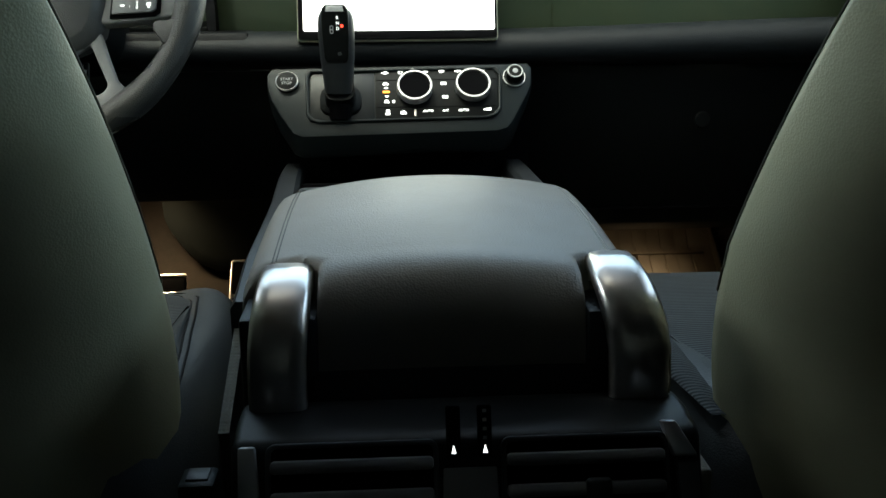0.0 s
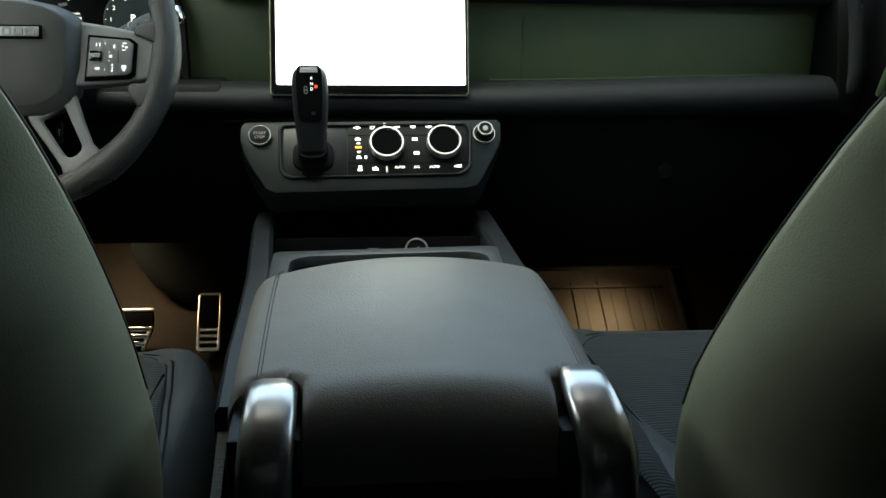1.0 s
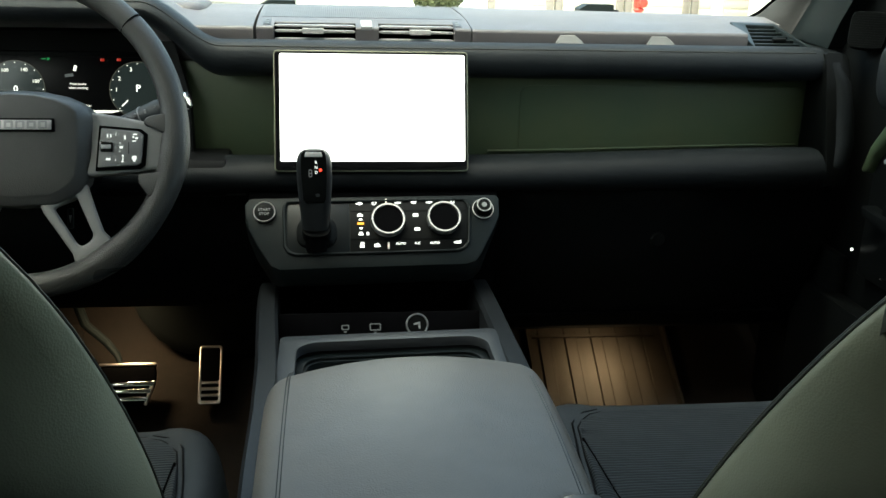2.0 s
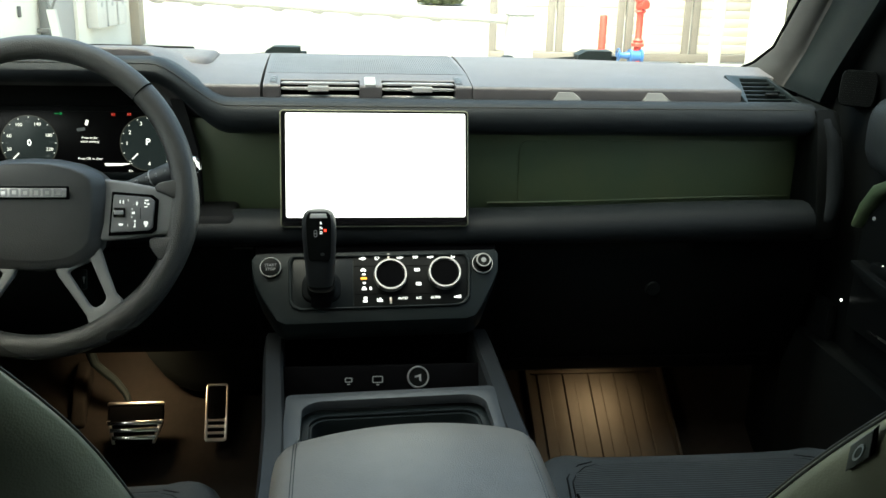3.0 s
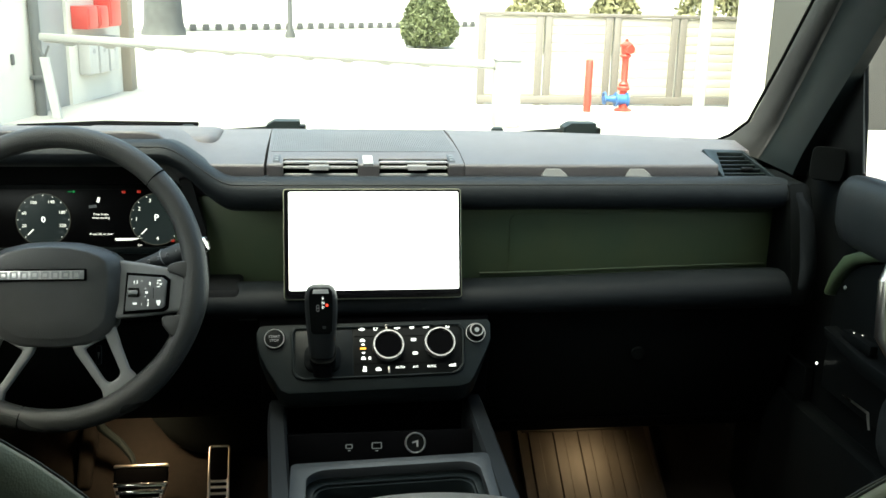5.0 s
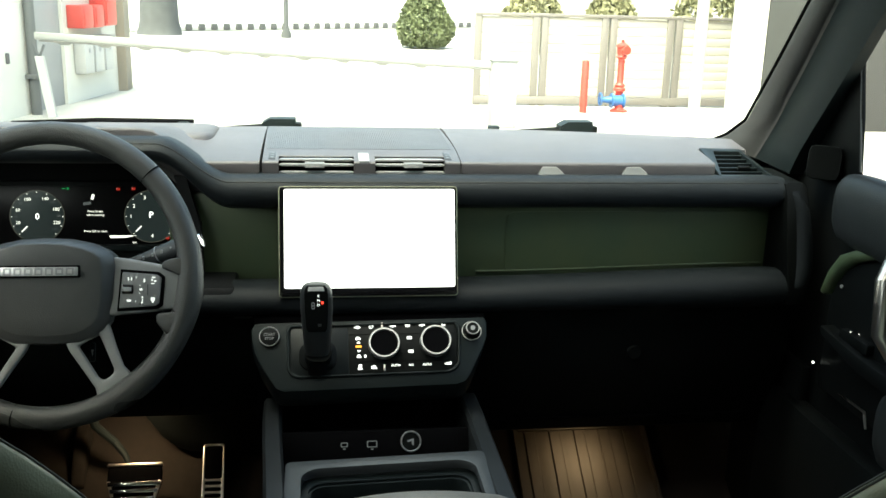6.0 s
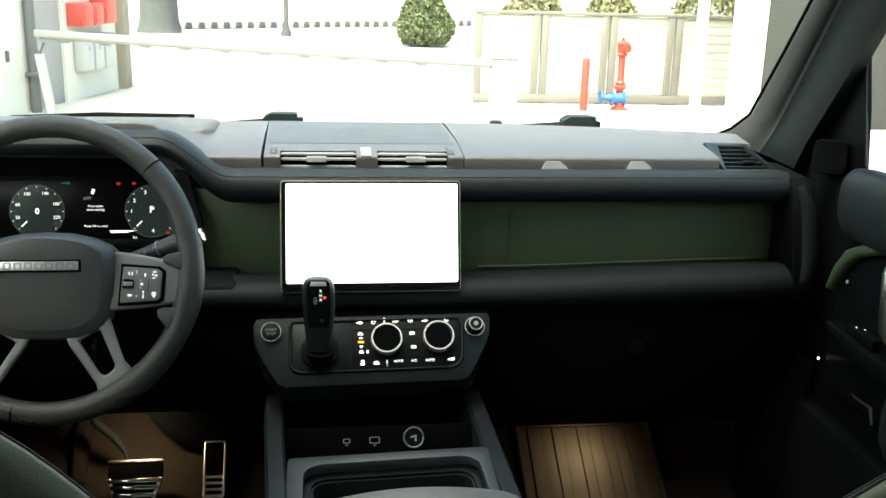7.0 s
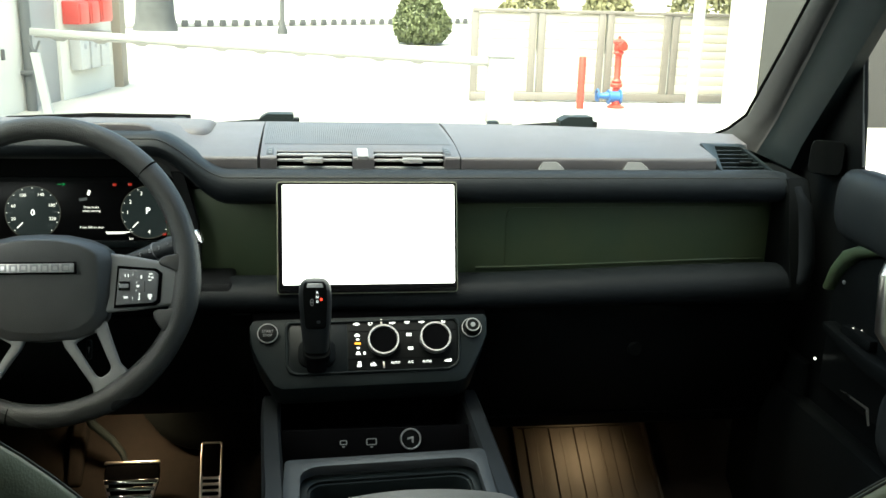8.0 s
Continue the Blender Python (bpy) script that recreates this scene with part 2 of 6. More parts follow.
def tube(pts, r, n=8, closed=False, flat=1.0, bm=None):
    """A round cord along points; r may be a list, flat squashes it."""
    ps = [Vector(p) for p in pts]
    k = len(ps)
    rs = r if isinstance(r, (list, tuple)) else [r] * k
    rings, up = [], None
    for i, p in enumerate(ps):
        a = ps[(i - 1) % k] if closed or i else ps[i]
        c = ps[(i + 1) % k] if closed or i < k - 1 else ps[i]
        d = (c - a).normalized()
        if up is None:
            up = d.orthogonal().normalized()
        up = (up - d * up.dot(d)).normalized()
        s = d.cross(up)
        rings.append([p + (up * math.cos(2 * math.pi * j / n) + s * math.sin(2 * math.pi * j / n) * flat) * rs[i] for j in range(n)])
    if closed:
        rings.append(rings[0])
        b = loft(rings, cap=False)
        bmesh.ops.remove_doubles(b, verts=b.verts, dist=1e-6)
    else:
        b = loft(rings)
    return merged(bm, b)


def lathe(profile, n=32, m=None, bm=None):
    rings = [[(r * math.cos(2 * math.pi * i / n), r * math.sin(2 * math.pi * i / n), z) for i in range(n)] for r, z in profile]
    return merged(bm, loft(rings), m)


def ringsolid(ro, ri, z0, z1, n=48):
    rings = [[(r * math.cos(2 * math.pi * i / n), r * math.sin(2 * math.pi * i / n), z) for i in range(n)] for r, z in ((ri, z0), (ro, z0), (ro, z1 - 0.001), (ro - 0.0008, z1), (ri + 0.0008, z1), (ri, z1 - 0.001), (ri, z0))]
    b = loft(rings, cap=False)
    bmesh.ops.remove_doubles(b, verts=b.verts, dist=1e-6)
    return b


def sell(hx, hy, n=24, e=2.6):
    """A rounded-rectangle ring (superellipse)."""
    out = []
    for i in range(n):
        t = 2 * math.pi * i / n
        c, s = math.cos(t), math.sin(t)
        out.append((hx * math.copysign(abs(c) ** (2 / e), c), hy * math.copysign(abs(s) ** (2 / e), s)))
    return out


def letters(name, string, size, m, material, parent, extrude=0.0002, align="CENTER"):
    cu = bpy.data.curves.new("tmp_text", "FONT")
    cu.body, cu.size, cu.extrude, cu.align_x, cu.align_y, cu.resolution_u = string, size, extrude, align, "CENTER", 2
    tmp = bpy.data.objects.new("tmp_text", cu)
    me = bpy.data.meshes.new_from_object(tmp)
    bpy.data.objects.remove(tmp)
    bpy.data.curves.remove(cu)
    me.transform(m)
    me.name = name
    me.materials.clear()
    me.materials.append(material)
    ob = new(name, me)
    ob.parent = parent
    bpy.context.view_layer.update()
    ob.matrix_parent_inverse = parent.matrix_world.inverted()
    return ob


def smooth01(t):
    t = max(0.0, min(1.0, t))
    return t * t * (3 - 2 * t)


def basis(o, u, v, w):
    """A frame of reference from its origin and three axes."""
    m = Matrix.Identity(4)
    for i, a in enumerate((u, v, w, o)):
        for j in range(3):
            m[j][i] = a[j]
    return m


def lerp(table, t):
    for (a, p), (b, q) in zip(table, table[1:]):
        if t <= b:
            return p + (q - p) * max(0, (t - a)) / (b - a)
    return table[-1][1]


# ---- the car's shell ----
def car_shell():
    """Floor, sides with window openings, roof, firewall and glass that close the cabin."""
    fl = [(0.44, 0.90), (0.42, 0.80), (0.36, 0.715), (0.14, 0.565), (0.06, 0.545), (-2.95, 0.545), (-2.95, 0.50), (0.06, 0.50), (0.45, 0.70), (0.47, 0.90)]
    single("floor", prism(fl, -0.78, 0.78, "x"), CARPET, "brown carpeted car floor rising to the toe boards", "car floor", kind="structure")
    single("wall_front", box(-0.78, 0.78, 0.475, 0.52, 0.5, 1.240), PLASTIC, "black bulkhead behind the dashboard", "bulkhead", kind="structure")
    for s, nm in ((-1, "wall_left"), (1, "wall_right")):
        # right opening stops short, out of view, to dim the left seat
        back = -1.00 if s < 0 else -0.88
        m = basis((s * 0.80, 0, 0), (0, 1, 0), (0, 0, 1), (1, 0, 0))
        ob = single(nm, plate([(-2.98, 0.42), (0.62, 0.42), (0.62, 1.24), (0.33, 1.26), (-0.14, 1.80), (-2.98, 1.80)],
                              [[(0.10, 1.27), (0.11, 1.37), (0.12, 1.45), (-0.10, 1.70), (back, 1.70), (back, 1.27)],
                               rrect(-1.90, -1.12, 1.29, 1.70, 0.05), rrect(-2.80, -2.00, 1.32, 1.70, 0.05)], 0.06, m), BODYPAINT,
                    "grey car body side with window openings", "car side", kind="structure")
        for i, (a, b) in enumerate(((-1.01, 0.06), (-1.91, -1.11), (-2.81, -1.99))):
            g = single("window_%d" % (i + 1 + (3 if s > 0 else 0)), box(s * 0.80 - 0.032, s * 0.80 - 0.028, a, b, 1.285, 1.705), SIDEGLASS if i == 0 else TINTED,
                       "clear car side window" if i == 0 else "dark tinted rear side window", "window", kind="structure")
            g.visible_shadow = i > 0
    m = basis((0, -2.98, 0), (1, 0, 0), (0, 0, 1), (0, -1, 0))
    single("wall_rear", plate([(-0.86, 0.42), (0.86, 0.42), (0.86, 1.80), (-0.86, 1.80)], [rrect(-0.62, 0.62, 1.28, 1.70, 0.06)], 0.05, m), BODYPAINT,
           "grey tailgate with a rear window opening", "tailgate", kind="structure")
    single("window_7", box(-0.63, 0.63, -2.962, -2.958, 1.27, 1.71), TINTED, "dark tinted rear window", "window", kind="structure")
    def with_hole(x1, y0, y1, z0, z1, bev):
        """A panel of four butted strips round the added, unseen roof window."""
        bm = box(-x1, x1, y0, -0.66, z0, z1, bev, 3)
        box(-x1, x1, -0.16, y1, z0, z1, bev, 3, bm)
        box(-x1, -0.36, -0.66, -0.16, z0, z1, 0, 3, bm)
        return box(0.36, x1, -0.66, -0.16, z0, z1, 0, 3, bm)
    single("ceiling", with_hole(0.78, -2.97, -0.12, 1.745, 1.765, 0.0), HEADLINER, "dark grey cloth car headliner with an added roof opening for light", "headliner", kind="structure")
    single("roof", with_hole(0.86, -3.0, -0.10, 1.80, 1.84, 0.0), BODYPAINT, "grey car roof with an added glass panel", "car roof", kind="structure")
    # out-of-view roof glass, added to bring light down on seats and armrest
    single("window_8", box(-0.365, 0.365, -0.665, -0.155, 1.785, 1.789), ROOFGLASS, "added tinted roof panel, out of view, that lights the seats", "window", kind="structure")
    # windscreen: a shallow bow, leaning back
    rows = []
    for k in range(2):
        rings = []
        for i in range(17):
            x = -0.72 + 1.44 * i / 16
            yb = 0.40 - 0.24 * x * x
            rings.append([(x, yb + 0.012 * k, 1.275), (x, yb - 0.05 + 0.012 * k, 1.335), (x, yb - 0.24 + 0.012 * k, 1.545), (x, yb - 0.42 + 0.012 * k, 1.76)])
        rows.append(rings)
    b = loft([a + c[::-1] for a, c in zip(*rows)])
    ws = single("windscreen", b, GLASS, "clear bowed windscreen above the dashboard", "windscreen", kind="structure")
    ws.visible_shadow = False
    single("trim", loft([[(x, 0.39 - 0.24 * x * x + a, 1.286 + c) for a, c in ((-0.006, -0.01), (0.02, -0.01), (0.02, 0.006), (0.0, 0.008))]
                         for x in [-0.70 + 0.1 * i for i in range(15)]]), VOID, "black windscreen edge seal", "seal", kind="structure")
    single("hood", prism([(0.52, 0.55), (1.95, 0.55), (1.97, 0.95), (1.90, 1.06), (0.70, 1.12), (0.52, 1.16)], -0.84, 0.84, "x", 0.03), BODYPAINT,
           "grey car bonnet", "bonnet", kind="structure")


car_shell()


def road_wheel():
    w = thing("road_wheel", (0, 0, 0), "black-tyred car wheel standing on the ground", "wheel", "road wheels")
    m = basis((0, 0, 0.38), (0, 1, 0), (0, 0, 1), (1, 0, 0))
    part("tyre", lathe([(0.25, -0.11), (0.36, -0.12), (0.38, -0.09), (0.38, 0.09), (0.36, 0.12), (0.25, 0.11)], 40, m), PLASTIC, w)
    part("rim", lathe([(0.05, -0.08), (0.255, -0.09), (0.255, 0.09), (0.05, 0.08)], 32, m), GREYTRIM, w)
    return w


_w = road_wheel()
for _x, _y in ((0.74, 1.25), (-0.74, -2.0), (0.74, -2.0)):
    copy_thing(_w, pose(_x, _y, 0))
_w.location = (-0.74, 1.25, 0)


# ---- A-pillars ----
def pillar(s, name):
    """Moulded pillar trim: a pale windscreen-side face, a crease and a dark door-side face."""
    rows = [((0.638, 0.312, 1.286), (0.676, 0.225, 1.272), (0.700, 0.13, 1.26), (0.737, 0.13, 1.26), (0.737, 0.33, 1.28)),
            ((0.652, 0.275, 1.304), (0.683, 0.206, 1.305), (0.706, 0.115, 1.30), (0.737, 0.115, 1.30), (0.737, 0.31, 1.306)),
            ((0.666, 0.236, 1.334), (0.688, 0.188, 1.335), (0.711, 0.095, 1.335), (0.737, 0.095, 1.335), (0.737, 0.27, 1.34)),
            ((0.671, 0.147, 1.447), (0.692, 0.112, 1.445), (0.717, 0.018, 1.44), (0.737, 0.018, 1.44), (0.737, 0.18, 1.45)),
            ((0.674, 0.076, 1.540), (0.694, 0.046, 1.54), (0.720, -0.05, 1.53), (0.737, -0.05, 1.53), (0.737, 0.11, 1.54)),
            ((0.676, -0.085, 1.755), (0.696, -0.12, 1.755), (0.725, -0.22, 1.755), (0.737, -0.22, 1.755), (0.737, -0.06, 1.755))]
    p = thing(name, (s * 0.70, 0.2, 1.27), "grey grained windscreen pillar trim with a black inner cover", "pillar trim", kind="structure")
    V = lambda q, dx=0.0, dy=0.0: (s * (q[0] + dx), q[1] + dy, q[2])
    face = []
    for a, b, c, d, e in rows:
        q = [Vector(V(a)).lerp(Vector(V(b)), k) for k in (0, 0.12, 0.5, 0.85)]
        face.append([Vector(V(a, 0.010, 0.012)), Vector(V(a, 0.002, 0.003))] + [v + Vector((-0.002 * s, -0.004, 0.001)) * h for v, h in zip(q, (0.3, 1, 1.6, 1.2))] + [Vector(V(b, 0.002, 0.0)), Vector(V(b, 0.004, -0.008)), Vector(V(b, 0.02, 0.02))])
    part("face", loft(face), PILLAR, p, "grey grained face", 60)
    part("inner_cover", loft([[V(b, 0.003, 0.0), V(c), V(d), V(e), V(b, 0.012, 0.02)] for a, b, c, d, e in rows]), SATINBLACK, p, "black inner cover", 70)
    part("glass_seal", tube([V(a, -0.0015, 0.004) for a, b, c, d, e in rows], 0.003, 6), VOID, p)


pillar(1, "trim_pillar_right")
pillar(-1, "trim_pillar_left")


# ---- dashboard ----
def rise(x):
    """How far the dashboard climbs over the instruments."""
    return 0.056 * smooth01((-0.205 - x) / 0.105)


def xsteps(a, b, n):
    return [a + (b - a) * i / n for i in range(n + 1)]


def dashboard():
    d = thing("dashboard", (0, 0.2, 0.8), "black grained dashboard with green painted panels", "dashboard")
    # padded upper rail
    prof = [(0.088, 1.266), (0.066, 1.268), (0.050, 1.263), (0.041, 1.252), (0.040, 1.238), (0.046, 1.226), (0.060, 1.219), (0.11, 1.216), (0.13, 1.23), (0.12, 1.262)]
    cy, cz = 0.085, 1.242
    rings = []
    for x in xsteps(-0.66, -0.34, 10) + xsteps(-0.32, -0.19, 13) + xsteps(-0.16, 0.64, 16):
        rings.append([(x, y, z + rise(x) * (1.0 if z > 1.24 else 1.22)) for y, z in prof])
    for x, k in ((0.655, 0.93), (0.664, 0.75), (0.668, 0.45)):
        rings.append([(x, cy + (y - cy) * k, cz + (z - cz) * k) for y, z in prof])
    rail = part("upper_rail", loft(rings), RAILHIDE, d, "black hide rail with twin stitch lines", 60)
    for dz in (0.0, 0.0045):
        part("stitch_line", tube([(x, 0.0475 - 0.3 * dz, 1.2605 - dz + rise(x)) for x in xsteps(-0.6, -0.34, 6) + xsteps(-0.32, -0.19, 13) + xsteps(-0.16, 0.64, 10)], 0.0007, 5), STITCH, rail)
    # soft top pad, in two runs beside the vent block

    def pad(x0, x1, n, nm):
        rings = []
        for x in xsteps(x0, x1, n):
            h, yw = 0.056 * smooth01((-0.255 - x) / 0.075), 0.375 - 0.27 * x * x
            t = h / 0.056
            rings.append([(x, 0.092, 1.24 + h * 0.9), (x, 0.0905, 1.268 + h * 0.9), (x, 0.0902, 1.2780 + h * 0.9), (x, 0.0908, 1.2808 + h * 0.89), (x, 0.0925, 1.2828 + h * 0.88), (x, 0.0955, 1.2838 + h * 0.87), (x, 0.102, 1.2844 + h * 0.86), (x, 0.15, 1.2915 + h * 0.66), (x, 0.21, 1.2962 + h * 0.48),
                          (x, yw - 0.07, 1.300 + 0.008 * t), (x, yw - 0.012, 1.2995 + 0.001 * t), (x, yw, 1.296), (x, yw + 0.015, 1.28), (x, yw + 0.015, 1.22 + h), (x, 0.11, 1.22 + h)])
        return part(nm, loft(rings), PAD, d, "", 50)
    pad(-0.69, -0.1648, 24, "top_pad")
    pad(0.1428, 0.553, 12, "top_pad")
    # raised hood pad ending in a rounded nose beside the instruments
    nose = [(0.200, 1.27), (0.197, 1.294), (0.201, 1.3035), (0.213, 1.3080), (0.29, 1.3105), (0.315, 1.3095), (0.325, 1.29), (0.325, 1.27)]
    rings = []
    for x, dy, dz in ((-0.46, 0, 0), (-0.30, 0, 0), (-0.272, 0.002, 0), (-0.258, 0.010, -0.001), (-0.250, 0.022, -0.003), (-0.246, 0.040, -0.007), (-0.2445, 0.055, -0.012)):
        rings.append([(x, y + dy * (0.325 - y) / 0.128, z + dz) for y, z in nose])
    part("hood_pad", loft(rings), PAD, d, "", 50)
    # right end: lower pad behind the corner vent
    part("vent_surround", loft([[(x, 0.19, 1.290), (x, 0.375 - 0.27 * x * x - 0.01, 1.299), (x, 0.375 - 0.27 * x * x + 0.012, 1.28), (x, 0.36 - 0.27 * x * x, 1.22), (x, 0.17, 1.22)] for x in (0.553, 0.60, 0.648)]), PAD, d)
    # vent block: solid posts with two recessed air vents between, its top level with the pads
    crown = [(0.0905, 1.2800), (0.0912, 1.2822), (0.0930, 1.2838), (0.0960, 1.2846), (0.102, 1.2851)]
    deck = [(0.15, 1.2925), (0.21, 1.2968), (0.300, 1.3004), (0.355, 1.2998), (0.368, 1.2965), (0.380, 1.28), (0.380, 1.22)]
    solid = [(0.110, 1.22), (0.094, 1.235), (0.0910, 1.268)] + crown + deck
    hollow = [(0.120, 1.22), (0.1215, 1.235), (0.1215, 1.284), (0.1165, 1.2858), (0.1160, 1.2872), (0.1170, 1.2882), (0.1185, 1.2886)] + deck
    left_edge = lambda y: -0.1605 - 0.003 * smooth01((y - 0.13) / 0.22)
    right_edge = lambda y: 0.1412 - 0.003 * smooth01((y - 0.12) / 0.22)
    flat = lambda x: (lambda y: x)
    vb = None
    for e0, e1, profile in ((left_edge, flat(-0.1365), solid), (flat(-0.1365), flat(-0.0225), hollow), (flat(-0.0225), flat(0.0097), solid), (flat(0.0097), flat(0.1175), hollow), (flat(0.1175), right_edge, solid)):
        seg = loft([[(e0(y), y, z) for y, z in profile], [(e1(y), y, z) for y, z in profile]])
        vb = part("block_section", seg, PAD, vb, "", 20) if vb else part("vent_block", seg, PAD, d, "grey moulded centre vent block", 20)
    for x0, x1, c in ((-0.1365, -0.0225, -0.0822), (0.0097, 0.1175, 0.0684)):
        v = part("air_vent", box(x0, x1, 0.1125, 0.1195, 1.245, 1.2857), VOID, vb, "black slatted air vent")
        for yy, zz, depth in ((0.1035, 1.2838, 0.009), (0.0975, 1.2770, 0.010), (0.0945, 1.2662, 0.007)):
            blade = loft([[(xx, yy + hh * depth, zz + dz * k) for hh, dz in ((0, -0.0012), (0.02, 0.0010), (0.2, 0.0018), (0.8, 0.0022), (1.0, 0.0005), (1.0, -0.0014), (0.2, -0.0020))] for xx, k in ((x0 + 0.0005, 0.3), (x0 + 0.003, 0.8), (x0 + 0.006, 1.0), (x1 - 0.006, 1.0), (x1 - 0.003, 0.8), (x1 - 0.0005, 0.3))])
            part("slat", blade, VENTBLADE, vb, "", 40)
        part("vent_tab", rounded(loft([[(c - w, 0.0905 + a, 1.2735 + b), (c + w, 0.0905 + a, 1.2735 + b), (c + w, 0.105, 1.2745 + b), (c - w, 0.105, 1.2745 + b)] for w, a, b in ((0.0135, 0.003, 0.0), (0.0148, 0.0, 0.0015), (0.0148, 0.0015, 0.0070))]), 0.001, 2), VENTBLADE, vb, "pale vent tab")
    # switches lying on the deck
    slope = Vector((0, 0.048, 0.0074)).normalized()
    mk = basis((0, 0.102, 1.2851), (1, 0, 0), slope, (0, -slope.z, slope.y))
    part("hazard_button", at(box(-0.0155, 0.0008, -0.012, 0.027, -0.004, 0.0024, 0.0014), mk), LIGHTTRIM, vb, "pale square push button")
    for c in (-0.1465, 0.1235):
        part("vent_wheel", at(box(c - 0.0052, c + 0.0052, 0.000, 0.036, -0.003, 0.0010, 0.0008), mk), GREYTRIM, vb)
        for k in range(3):
            part("wheel_mark", at(box(c - 0.0024, c + 0.0024, 0.005 + 0.0105 * k, 0.0095 + 0.0105 * k, 0.001, 0.0016), mk), BRACKET, vb)
    # flush speaker grille: fine ribs over a darker sheet
    face = [(0.153, 1.2927), (0.18, 1.29465), (0.21, 1.2968), (0.255, 1.2986), (0.300, 1.3004), (0.349, 1.29995)]
    part("speaker_grille", loft([[(x0(y), y, z + h) for y, z in face] + [(x0(y), y, z - 0.002) for y, z in reversed(face)] for x0, h in ((lambda y: left_edge(y) + 0.0035, 0.0002), (lambda y: right_edge(y) - 0.0075, 0.0002))]), GREYTRIM, vb, "grey perforated speaker grille")
    gr = bmesh.new()
    for i in range(94):
        x = -0.1555 + 0.0031 * i
        loft([[(xx, y, z + h) for y, z in face] + [(xx, y, z - 0.001) for y, z in reversed(face)] for xx, h in ((x, 0.0004), (x + 0.0004, 0.0007), (x + 0.0014, 0.0007), (x + 0.0018, 0.0004))], bm=gr)
    part("grille_ribs", gr, PAD, vb)
    # corner vent
    cv = Vector((0, 0.09, 0.024)).normalized()
    mc = basis((0, 0.072, 1.2625), (1, 0, 0), cv, (0, -cv.z, cv.y))
    cvp = part("corner_vent", plate([(0.555, -0.004), (0.646, -0.004), (0.630, 0.108), (0.560, 0.112)], [[(0.5585, 0.001), (0.640, 0.001), (0.625, 0.096), (0.580, 0.098)]], 0.03, mc @ pose(0, 0, 0.004), 0.0015), SATINBLACK, d, "black slatted corner vent")
    part("vent_throat", at(box(0.555, 0.645, 0.0, 0.11, -0.03, -0.024), mc), VOID, cvp)
    for k in range(6):
        vv = 0.008 + 0.016 * k
        part("slat", at(box(0.557, 0.640 - 0.0022 * k, vv, vv + 0.004, -0.018, 0.000, 0.001), mc), SATINBLACK, cvp)
    part("vent_tab", at(box(0.598, 0.618, 0.03, 0.038, -0.002, 0.006, 0.002), mc), PLASTIC, cvp)
    # moulded strap brackets on the rail
    for x in (0.284, 0.420):
        q = loft([[(x - 0.021, 0.083, 1.266), (x + 0.021, 0.083, 1.266), (x + 0.021, 0.112, 1.266), (x - 0.021, 0.112, 1.266)],
                  [(x - 0.014, 0.088, 1.277), (x + 0.008, 0.088, 1.277), (x + 0.008, 0.112, 1.2845), (x - 0.014, 0.112, 1.2845)]])
        part("strap_bracket", rounded(q, 0.003, 3), BRACKET, d, "grey moulded strap bracket")
    # green painted cross panel behind the rails
    pn = part("green_panel", box(-0.30, 0.672, 0.088, 0.100, 1.07, 1.235, 0.002), GREEN, d, "matt green powder-coated metal panel")
    part("panel_pressing", plate(rrect(0.216, 0.650, 1.1045, 1.206, 0.014, 6), [], 0.0030, basis((0, 0.088, 0), (1, 0, 0), (0, 0, 1), (0, -1, 0)) @ pose(0, 0, 0.0016), 0.0015, 4), GREEN, pn)
    part("pressing_lip", tube([(x, 0.0855, 1.1095 + 0.010 * smooth01((x - 0.16) / 0.5)) for x in xsteps(0.17, 0.645, 12)], 0.0022, 6), GREEN, pn)
    # lower rail: a rolled pad that lies close to the panel and climbs a little towards the door
    prof = [(0.090, 1.086), (0.082, 1.098), (0.068, 1.1065), (0.048, 1.1115), (0.026, 1.1115), (0.010, 1.106), (-0.001, 1.096), (-0.006, 1.083), (0.002, 1.070), (0.03, 1.062), (0.09, 1.06)]
    climb = lambda x, z: 0.012 * smooth01((x - 0.10) / 0.56) * min(1.0, max(0.0, (z - 1.062) / 0.03))
    rings = [[(x, y, z + climb(x, z)) for y, z in prof] for x in xsteps(-0.42, 0.645, 18)]
    for x, k in ((0.662, 0.95), (0.672, 0.8), (0.677, 0.5)):
        rings.append([(x, 0.04 + (y - 0.04) * k, 1.09 + (z + climb(x, z) - 1.09) * k) for y, z in prof])
    # shade on the lower rail comes from its darker hide
    part("lower_rail", loft(rings), LOWHIDE, d, "black hide lower rail, darkened for shade, below the green panel", 60)
    part("panel_gap", box(-0.26, 0.66, 0.0845, 0.0875, 1.070, 1.0925, 0.0005), VOID, d)
    # rounded end cheek
    part("end_cheek", loft([[(x, 0.02 + (y - 0.02) * k, 1.17 + (z - 1.17) * k) for y, z in ((-0.002, 1.075), (-0.006, 1.10), (0.016, 1.17), (0.034, 1.24), (0.045, 1.262), (0.15, 1.266), (0.15, 1.06))] for x, k in ((0.652, 0.97), (0.657, 1.0), (0.676, 1.0), (0.684, 0.97), (0.688, 0.9))]), PLASTIC, d, "", 60)
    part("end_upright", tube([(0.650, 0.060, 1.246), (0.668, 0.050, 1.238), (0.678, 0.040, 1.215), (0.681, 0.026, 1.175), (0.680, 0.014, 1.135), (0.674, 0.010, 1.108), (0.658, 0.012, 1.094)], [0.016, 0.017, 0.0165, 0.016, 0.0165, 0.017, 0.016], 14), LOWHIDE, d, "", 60)
